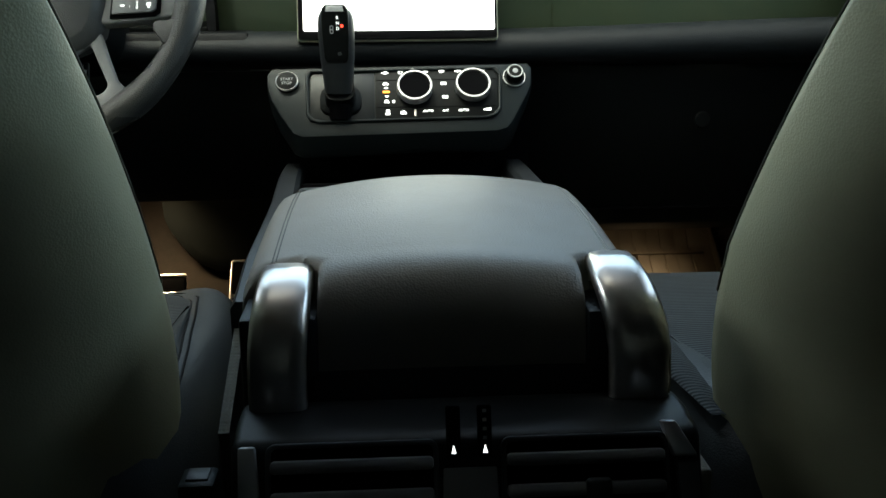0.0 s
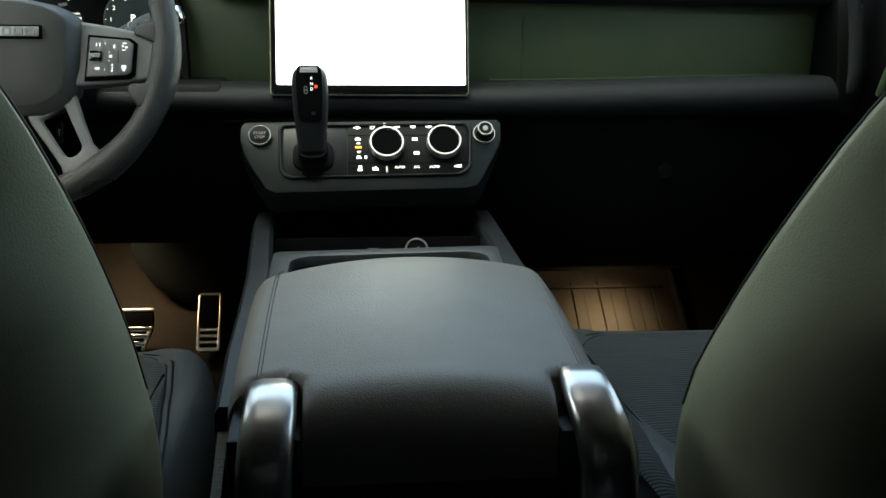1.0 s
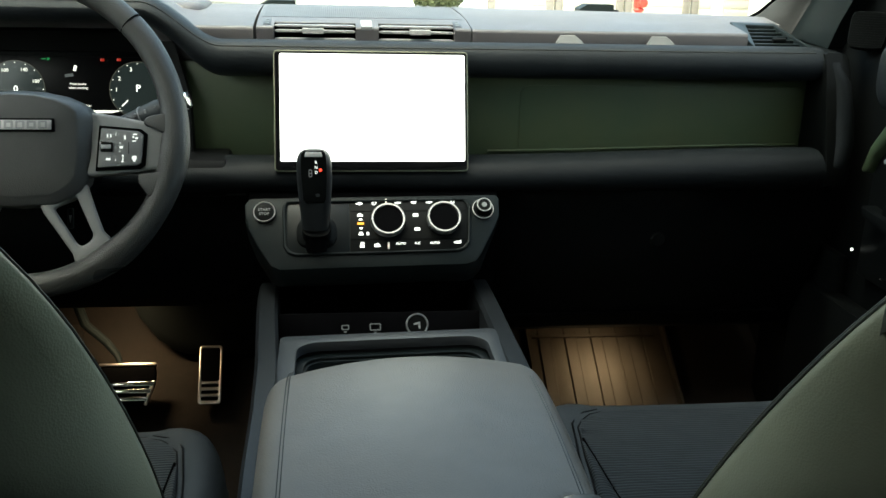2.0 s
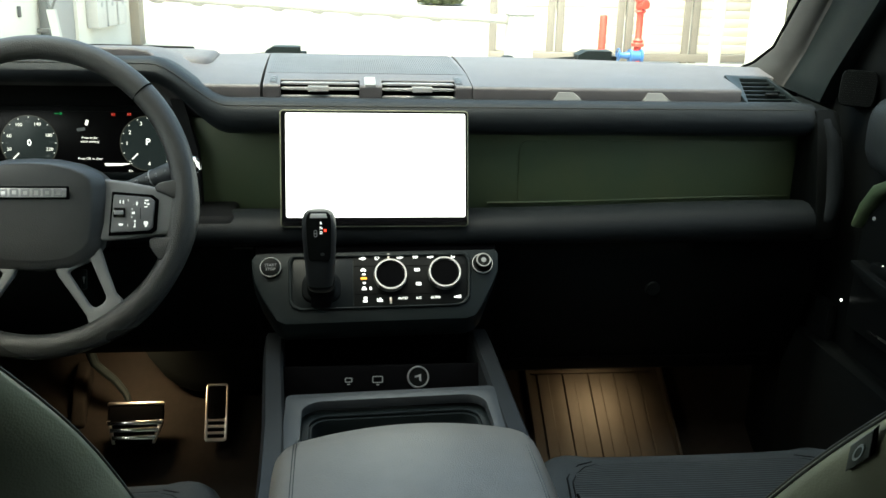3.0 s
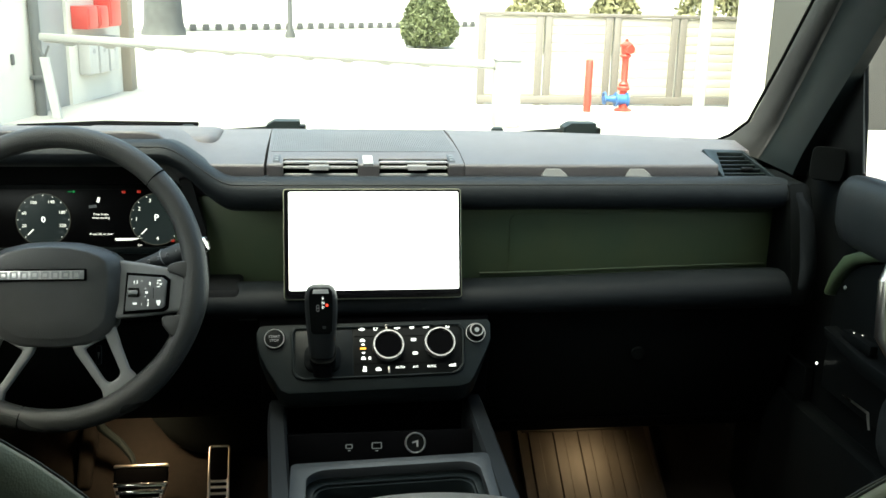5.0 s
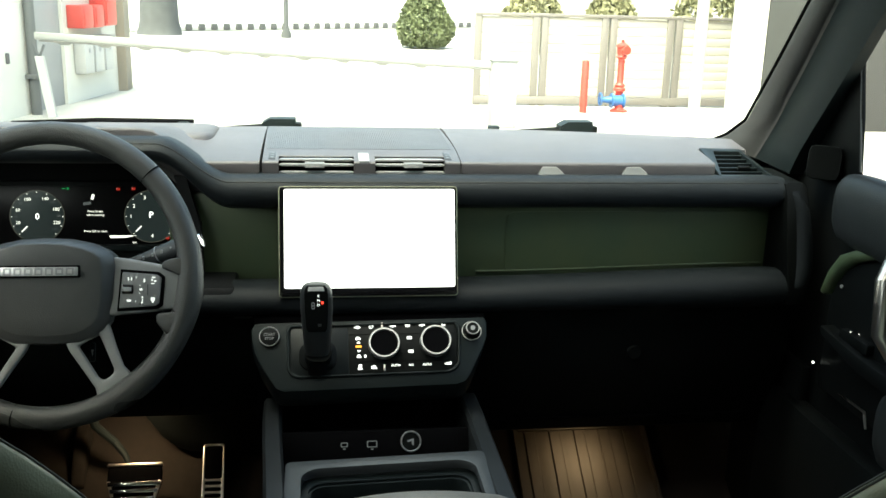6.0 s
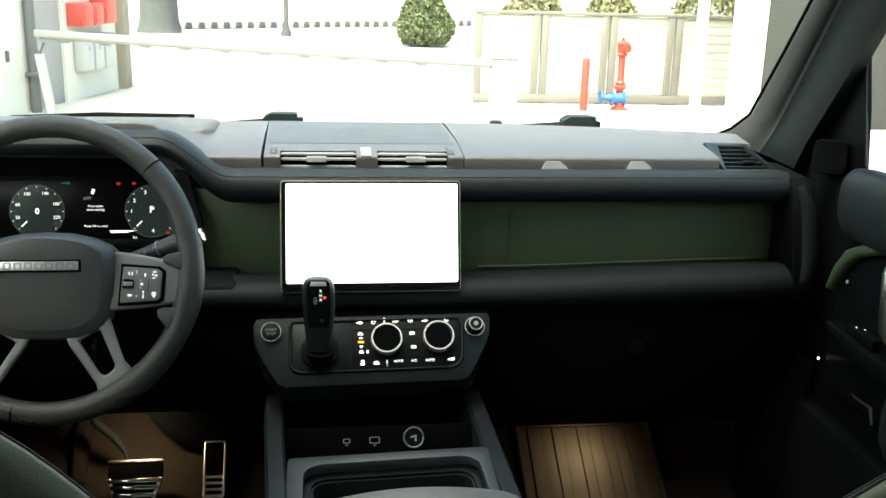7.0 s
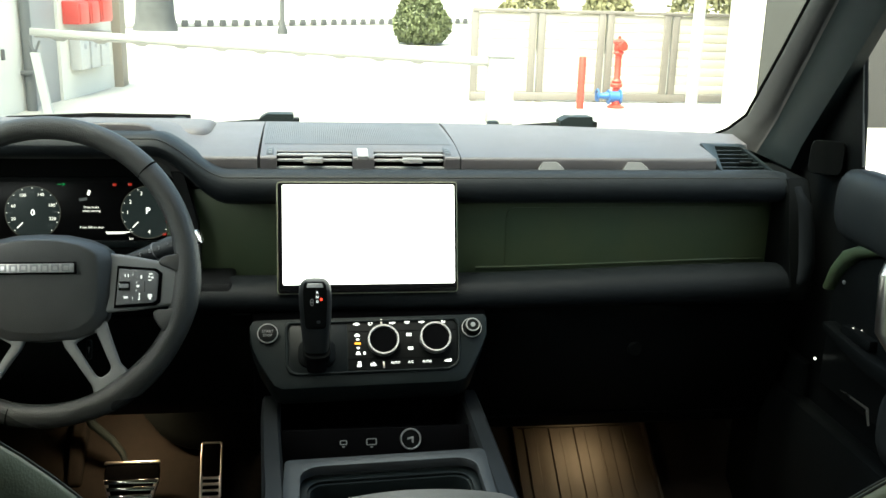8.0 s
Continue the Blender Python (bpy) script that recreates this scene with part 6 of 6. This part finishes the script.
single("scuttle", loft([[(x, 0.412 - 0.24 * x * x, 1.245), (x, 0.412 - 0.24 * x * x, 1.274), (x, 0.475 - 0.2 * x * x, 1.268), (x, 0.54, 1.250), (x, 0.54, 1.235)] for x in [-0.80 + 0.1 * i for i in range(17)]]), SATINBLACK, "black scuttle panel below the windscreen", "scuttle", kind="structure")


# ---- outside ----
CONCRETE = mat("pale_concrete", (0.33, 0.32, 0.30), 0.9, var=0.10, scale=2.0, bump=0.4, bscale=60)
WHITEWALL = mat("white_render", (0.56, 0.545, 0.50), 0.85, var=0.05, scale=3, bump=0.3, bscale=80)
CREAMWALL = mat("cream_render", (0.38, 0.31, 0.21), 0.85, var=0.06, scale=3, bump=0.3, bscale=80)
BROWNWALL = mat("brown_render", (0.25, 0.215, 0.17), 0.85, var=0.08, scale=3, bump=0.3, bscale=80)
# very dark grey that stands for shade on the gate pillar's front
SHADEDWALL = mat("shaded_grey_render", (0.040, 0.040, 0.039), 0.85, var=0.05, scale=3, bump=0.3, bscale=80)
GREYPAINT = mat("grey_door_paint", (0.27, 0.27, 0.275), 0.5, var=0.05, scale=5)
PIPEGREY = mat("grey_pipe", (0.10, 0.103, 0.105), 0.5, var=0.08, scale=8)
CABINETGREY = mat("pale_green_cabinet_paint", (0.29, 0.29, 0.28), 0.5, var=0.05, scale=6)
BOOMGREY = mat("grey_boom_underside", (0.17, 0.165, 0.155), 0.6, var=0.08, scale=8)
WHITEPAINT = mat("white_paint", (0.40, 0.395, 0.385), 0.5, var=0.04, scale=8)
CREAMSLAT = mat("cream_fence_board", (0.385, 0.352, 0.305), 0.6, var=0.07, scale=4, bump=0.2, bscale=50)
TAUPE = mat("taupe_fence_steel", (0.155, 0.139, 0.127), 0.5, var=0.06, scale=6)
HYDRED = mat("hydrant_red", (0.42, 0.040, 0.028), 0.4, var=0.12, scale=10)
HYDBLUE = mat("valve_blue", (0.025, 0.10, 0.28), 0.4, var=0.12, scale=10)
SIGNRED = mat("red_cabinet", (0.48, 0.06, 0.05), 0.45, var=0.06, scale=6)
KERBDARK = mat("dark_kerb_paint", (0.075, 0.075, 0.075), 0.7, var=0.1, scale=4)
LEAF = mat("clipped_foliage", (0.080, 0.100, 0.040), 0.7, var=0.4, scale=3, tint=(0.11, 0.125, 0.055))
FARLEAF = mat("far_foliage", (0.12, 0.125, 0.065), 0.7, var=0.5, scale=1.5, tint=(0.18, 0.17, 0.09))
BARK = mat("grey_bark", (0.06, 0.062, 0.064), 0.9, var=0.25, scale=4, bump=1.0, bscale=10)

single("ground", box(-400, 400, -400, 900, -0.3, 0.0), CONCRETE, "pale sunlit concrete forecourt and road", "ground", kind="structure")


def fence():
    f = thing("fence", (4.15, 12.0, 0), "cream slatted fence with taupe steel posts and rails", "fence")
    xs = [2.13, 3.02, 4.01, 4.97, 6.02]
    for i, x in enumerate(xs):
        for dx in ((-0.075, 0.055) if 0 < i < 4 else (0.0,)):
            part("post", box(x + dx - 0.048, x + dx + 0.048, 11.962, 12.038, 0.0, 1.232, 0.006), TAUPE, f)
    part("rail", box(2.09, 6.07, 11.955, 12.045, 1.23, 1.275, 0.006), TAUPE, f)
    part("rail", box(2.09, 6.07, 11.955, 12.045, 0.02, 0.13, 0.006), TAUPE, f)
    bm = box(-0.5, 0.5, -0.012, 0.012, 0.0, 0.1165, 0.006)
    first = link("slat", bm, CREAMSLAT)
    slat_mesh = first.data
    bpy.data.objects.remove(first)
    for a, b in zip(xs, xs[1:]):
        for k in range(9):
            o = new("slat", slat_mesh)
            o.parent = f
            bpy.context.view_layer.update()
            o.matrix_parent_inverse = f.matrix_world.inverted()
            o.matrix_basis = Matrix.Translation(((a + b) / 2, 12.0, 0.135 + 0.1215 * k)) @ Matrix.Diagonal((b - a - 0.02, 1, 1, 1))
    return f


fence()


def hydrant():
    h = thing("fire_hydrant", (4.05, 11.45, 0), "red pillar fire hydrant with a blue valve", "fire hydrant")
    m = pose(4.04, 11.45, 0.0) @ Matrix.Diagonal((0.74, 0.74, 1.03, 1))
    part("pillar", lathe([(0.11, 0.0), (0.11, 0.03), (0.07, 0.035), (0.07, 0.26), (0.115, 0.27), (0.115, 0.30), (0.085, 0.32), (0.10, 0.345), (0.075, 0.36), (0.062, 0.38), (0.062, 0.68), (0.085, 0.70), (0.115, 0.715), (0.075, 0.74), (0.06, 0.76)], 24, m), HYDRED, h)
    part("bonnet", lathe([(0.085, 0.745), (0.095, 0.76), (0.095, 0.83), (0.115, 0.84), (0.115, 0.865), (0.07, 0.89), (0.03, 0.90), (0.03, 0.935)], 20, m), HYDRED, h)
    part("outlet", at(lathe([(0.050, 0.0), (0.050, 0.05), (0.060, 0.05), (0.060, 0.08), (0.0003, 0.085)], 16), pose(4.05, 11.40, 0.83, 90, 0, 15)), HYDRED, h)
    v = part("valve", at(lathe([(0.10, -0.01), (0.10, 0.01), (0.075, 0.02), (0.075, 0.14), (0.10, 0.15), (0.10, 0.17)], 20), pose(4.07, 11.36, 0.15, 0, -90, 0)), HYDBLUE, h, "blue cast valve body")
    part("valve_neck", at(lathe([(0.06, 0.0), (0.04, 0.10), (0.04, 0.18)], 16), pose(3.92, 11.36, 0.16, 0, -90, 0)), HYDBLUE, h)
    part("hand_wheel", at(ringsolid(0.09, 0.07, -0.01, 0.01, 20), pose(3.75, 11.36, 0.17, 0, 90, 0)), HYDBLUE, h)
    part("foot", lathe([(0.12, 0.0), (0.12, 0.02), (0.06, 0.05), (0.05, 0.12)], 16, pose(4.02, 11.36, 0)), HYDRED, h)


hydrant()


def bollard(x, y, hh, material, label):
    b = thing("bollard", (x, y, 0), label, "bollard")
    part("post", lathe([(0.05, 0), (0.05, hh - 0.03), (0.04, hh - 0.008), (0.0005, hh)], 20, pose(x, y, 0)), material, b)
    return b


bollard(3.475, 11.22, 0.70, HYDRED, "red round steel bollard")

_p = thing("flag_pole", (4.75, 10.50, 0), "thick white painted pole on a bolted foot", "pole")
part("shaft", lathe([(0.075, 0.0), (0.075, 2.9), (0.06, 3.0), (0.0005, 3.01)], 24, pose(4.75, 10.50, 0)), WHITEPAINT, _p)
part("foot_plate", box(4.55, 4.95, 10.32, 10.68, 0.0, 0.02, 0.004), WHITEPAINT, _p)
for _a in (-0.15, 0.15):
    part("foot_bolt", lathe([(0.025, 0.02), (0.025, 0.07), (0.012, 0.075)], 8, pose(4.75 + _a, 10.36, 0)), WHITEPAINT, _p)

_p = thing("gate_pillar", (5.8, 9.7, 0), "rendered gate pillar, its front darkened to grey for shade, with a white reveal", "pillar", kind="structure")
# the front's shade is put into its colour; the reveal stays white
part("shaft", box(5.208, 7.6, 9.60, 10.2, 0, 4.0, 0.01), SHADEDWALL, _p)
part("reveal", box(5.02, 5.205, 9.62, 10.2, 0, 4.0, 0.01), WHITEWALL, _p, "white rendered reveal")


def barrier():
    b = thing("barrier_gate", (2.07, 9.72, 0), "white boom barrier with cabinet and fork rest", "boom barrier")
    cab = part("cabinet", box(1.93, 2.22, 9.62, 9.90, 0, 0.78, 0.015), CABINETGREY, b, "pale grey-green barrier cabinet")
    part("cabinet_lid", box(1.91, 2.24, 9.60, 9.92, 0.775, 0.80, 0.006), GREYPAINT, cab)
    for x in (1.985, 2.075):
        part("lamp_spot", at(lathe([(0.022, 0), (0.022, 0.008), (0.001, 0.01)], 14), pose(x, 9.618, 0.735, 90, 0, 0)), WHITEPAINT, cab)
    a, c = Vector((2.0, 9.75, 0.718)), Vector((-3.25, 10.14, 0.930))
    d = (c - a).normalized()
    m = basis(a, d, Vector((0, 0, 1)).cross(d).normalized(), d.cross(Vector((0, 0, 1)).cross(d)).normalized())
    L = (c - a).length
    part("boom", at(rounded(box(0, L, -0.03, 0.03, -0.040, 0.040), 0.01), m), CABINETGREY, b)
    # grey strip added along the bottom as the boom's shaded underside
    part("boom_underside", at(box(0.05, L - 0.05, -0.026, 0.026, -0.062, -0.041, 0.004), m), BOOMGREY, b, "grey strip standing for the shade under the boom")
    for k in range(10):
        u = 0.9 + 0.45 * k
        part("boom_clip", at(prism([(u - 0.09, -0.0625), (u + 0.08, -0.0625), (u + 0.02, -0.088), (u - 0.05, -0.088)], -0.02, 0.02, "y"), m), BOOMGREY, b)
    rest = part("fork_post", loft([[(x - 0.045, 10.10, z), (x + 0.045, 10.10, z), (x + 0.045, 10.18, z), (x - 0.045, 10.18, z)] for x, z in ((-3.12, 0), (-3.215, 0.70))]), WHITEPAINT, b)
    for sx in (-1, 1):
        part("fork", tube([(-3.215, 10.14, 0.69), (-3.215 + sx * 0.06, 10.14, 0.83)], 0.014, 8), PIPEGREY, rest)


barrier()


def side_building():
    w = thing("side_building", (-4.0, 11.8, 0), "white rendered side building with grey door and brown corner", "building", kind="structure")
    u = Vector((0.17, 1.0, 0)).normalized()
    m = basis((-3.62, 9.4, 0), u, (-u.y, u.x, 0), (0, 0, 1))
    part("wall", at(box(-6.0, 1.15, 0.0, 0.3, 0, 4.0), m), WHITEWALL, w)
    part("door", at(box(1.15, 2.10, 0.04, 0.10, 0, 2.1, 0.005), m), GREYPAINT, w, "grey flush door")
    part("wall", at(box(1.15, 2.10, 0.04, 0.3, 2.1, 4.0), m), WHITEWALL, w)
    part("wall", at(box(2.10, 3.95, 0.0, 0.3, 0, 4.0), m), WHITEWALL, w)
    part("return_wall", box(-3.34, -3.022, 13.35, 13.6, 0, 4.0), CREAMWALL, w, "cream rendered return")
    part("corner_pier", box(-3.02, -2.845, 13.2, 13.6, 0, 4.0, 0.01), BROWNWALL, w, "brown rendered corner pier")
    part("handle", at(box(0.55, 0.60, -0.03, 0.0, 0.62, 0.74, 0.008), m), KERBDARK, w)
    pp = part("drain_pipe", at(tube([(1.06, -0.07, 0.0), (1.06, -0.07, 4.0)], 0.06, 14), m), PIPEGREY, w, "grey vertical drain pipe")
    part("pipe_collar", at(box(0.97, 1.15, -0.15, 0.0, 0.42, 0.47, 0.008), m), PIPEGREY, pp)


side_building()


def meter_box(k):
    u = Vector((0.17, 1.0, 0)).normalized()
    m = basis((-3.62, 9.4, 0), u, (-u.y, u.x, 0), (0, 0, 1))
    a = 2.36 + 0.35 * k
    b = thing("meter_box", m @ Vector((a + 0.17, -0.1, 0.36)), "pale grey wall-mounted meter box", "meter box", "meter boxes")
    part("body", at(box(a, a + 0.29, -0.16, -0.001, 0.36, 0.80, 0.02), m), WHITEPAINT, b)
    part("lid", at(box(a - 0.012, a + 0.302, -0.185, -0.001, 0.795, 0.83, 0.01), m), CABINETGREY, b)
    part("window", at(lathe([(0.035, 0), (0.035, 0.006), (0.001, 0.008)], 14), m @ pose(a + 0.145, -0.16, 0.66, 90, 0, 0)), GREYPAINT, b)


for _k in range(3):
    meter_box(_k)


def red_cabinet(a, z0, z1, w):
    u = Vector((0.17, 1.0, 0)).normalized()
    m = basis((-3.62, 9.4, 0), u, (-u.y, u.x, 0), (0, 0, 1))
    b = thing("fire_cabinet", m @ Vector((a, -0.1, z0)), "red wall-mounted fire hose cabinet", "fire cabinet", "fire cabinets")
    part("body", at(box(a, a + w, -0.22, -0.001, z0, z1, 0.015), m), SIGNRED, b)
    part("door", at(box(a + 0.03, a + w - 0.03, -0.235, -0.22, z0 + 0.03, z1 - 0.03, 0.006), m), SIGNRED, b)


red_cabinet(2.22, 0.95, 1.24, 0.33)
red_cabinet(2.60, 0.95, 1.24, 0.31)
red_cabinet(2.96, 0.96, 1.75, 0.40)


# far side of the road
def kerb_run():
    k = thing("kerb_blocks", (0, 36, 0), "row of dark painted blocks along a white far kerb", "kerb", kind="structure")
    m = pose(-0.5, 35.4, 0, 0, 0, 39)
    part("kerb_base", at(box(-9.0, 9.5, 0.02, 0.6, 0, 0.16, 0.02), m), WHITEPAINT, k)
    for i in range(29):
        part("dark_block", at(box(-0.12, 0.12, -0.06, 0.015, 0.03, 0.25, 0.02), m @ pose(-5.0 + 0.50 * i, 0, 0)), KERBDARK, k)


kerb_run()

_p = thing("street_lamp", (-1.05, 29.3, 0), "dark slender street lamp post", "street lamp")
part("post", lathe([(0.16, 0), (0.16, 0.12), (0.075, 0.30), (0.065, 5.0), (0.03, 5.1)], 14, pose(-1.05, 29.3, 0)), BARK, _p)
part("lantern", lathe([(0.03, 5.1), (0.22, 5.2), (0.26, 5.5), (0.05, 5.7)], 14, pose(-1.05, 29.3, 0)), WHITEPAINT, _p)


def palm_trunk(x, y):
    t = thing("tree", (x, y, 0), "thick grey tree trunk flaring at the foot", "tree")
    rr = random.Random(3)
    rings = []
    for z, r in ((0, 0.70), (0.12, 0.64), (0.4, 0.59), (1.0, 0.55), (1.6, 0.52), (2.4, 0.50), (3.4, 0.46), (4.6, 0.40)):
        rings.append([(x + (r + rr.uniform(-0.04, 0.04)) * math.cos(2 * math.pi * i / 18), y + (r + rr.uniform(-0.04, 0.04)) * math.sin(2 * math.pi * i / 18), z) for i in range(18)])
    part("trunk", loft(rings), BARK, t)
    for i in range(7):
        an = 2 * math.pi * i / 7
        part("limb", tube([(x, y, 4.4), (x + math.cos(an) * 1.0, y + math.sin(an), 5.3), (x + math.cos(an) * 2.2, y + 2.2 * math.sin(an), 5.9)], [0.18, 0.10, 0.03], 8), BARK, t)
    part("crown", leaves([(x + rr.gauss(0, 1.3), y + rr.gauss(0, 1.3), 6.0 + rr.gauss(0, 0.5)) for _ in range(900)], 0.22, rr), FARLEAF, t)


def leaves(points, size, rr):
    """Many small leaf clumps: folded quads turned at random."""
    vs, fs = [], []
    for p in points:
        q = Euler((rr.uniform(0, 6.3), rr.uniform(0, 6.3), rr.uniform(0, 6.3))).to_matrix()
        k = size * rr.uniform(0.6, 1.3)
        i = len(vs)
        for a, b, c in ((-0.5, 0, 0), (0, -0.28, 0.08), (0.5, 0, 0), (0, 0.28, 0.08)):
            vs.append(tuple(Vector(p) + q @ Vector((a * k, b * k, c * k))))
        fs += [(i, i + 1, i + 2), (i, i + 2, i + 3)]
    me = bpy.data.meshes.new("tmp")
    me.from_pydata(vs, [], fs)
    b = bmesh.new()
    b.from_mesh(me)
    bpy.data.meshes.remove(me)
    return b


palm_trunk(-4.95, 29.8)


def bush(x, y, r, hh, material, label, seed, n=2600, leaf=0.11):
    t = thing("bush", (x, y, 0), label, "bush")
    rr = random.Random(seed)
    part("trunk", tube([(x, y, 0), (x + 0.03, y, hh * 0.4), (x, y, hh * 0.8)], [0.09, 0.07, 0.03], 8), BARK, t)
    for i in range(5):
        an = 2 * math.pi * i / 5
        part("limb", tube([(x, y, hh * (0.2 + 0.1 * i)), (x + 0.6 * r * math.cos(an), y + 0.6 * r * math.sin(an), hh * (0.32 + 0.11 * i))], [0.03, 0.012], 6), BARK, t)
    pts = []
    while len(pts) < n:
        u = rr.random()
        prof = r * min(1.0, 0.72 + 1.6 * u) * (1 - max(0, u - 0.28) / 0.72) ** 0.62
        an, k = rr.uniform(0, 6.283), rr.uniform(0.72, 1.03)
        k *= 1 + 0.06 * math.sin(5 * an + 9 * u)
        pts.append((x + prof * k * math.cos(an), y + prof * k * math.sin(an), 0.06 + u * hh))
    part("crown", leaves(pts, leaf, rr), material, t)
    return t


bush(2.83, 25.2, 0.78, 1.75, LEAF, "clipped conical green bush", 5, 9000, 0.12)
for _i, (_x, _y, _r, _h) in enumerate(((5.6, 24.0, 1.1, 1.75), (7.4, 23.0, 0.8, 1.9), (10.6, 24.5, 1.2, 2.2), (12.4, 25.5, 0.9, 1.8))):
    bush(_x, _y, _r, _h, FARLEAF, "loose grey-green shrub behind the fence", 20 + _i, 3800, 0.16)


def far_house(x0, x1, y, hh):
    h = thing("house", ((x0 + x1) / 2, y, 0), "white flat-roofed house across the road", "house")
    part("wall", box(x0, x1, y, y + 8, 0, hh), WHITEWALL, h)
    part("roof", box(x0 - 0.2, x1 + 0.2, y - 0.2, y + 8.2, hh, hh + 0.3), CREAMWALL, h)
    n = int((x1 - x0) / 3)
    for i in range(n):
        for z in (0.9, 4.0):
            c = x0 + 1.5 + 3 * i
            wd = part("window", box(c - 0.6, c + 0.6, y - 0.03, y + 0.02, z, z + 1.5), GREYPAINT, h)
            part("window_frame", plate(rrect(c - 0.68, c + 0.68, z - 0.08, z + 1.58, 0.01), [rrect(c - 0.6, c + 0.6, z, z + 1.5, 0.01)], 0.06, basis((0, y - 0.04, 0), (1, 0, 0), (0, 0, 1), (0, -1, 0))), WHITEPAINT, wd)


far_house(9, 27, 48, 6.6)
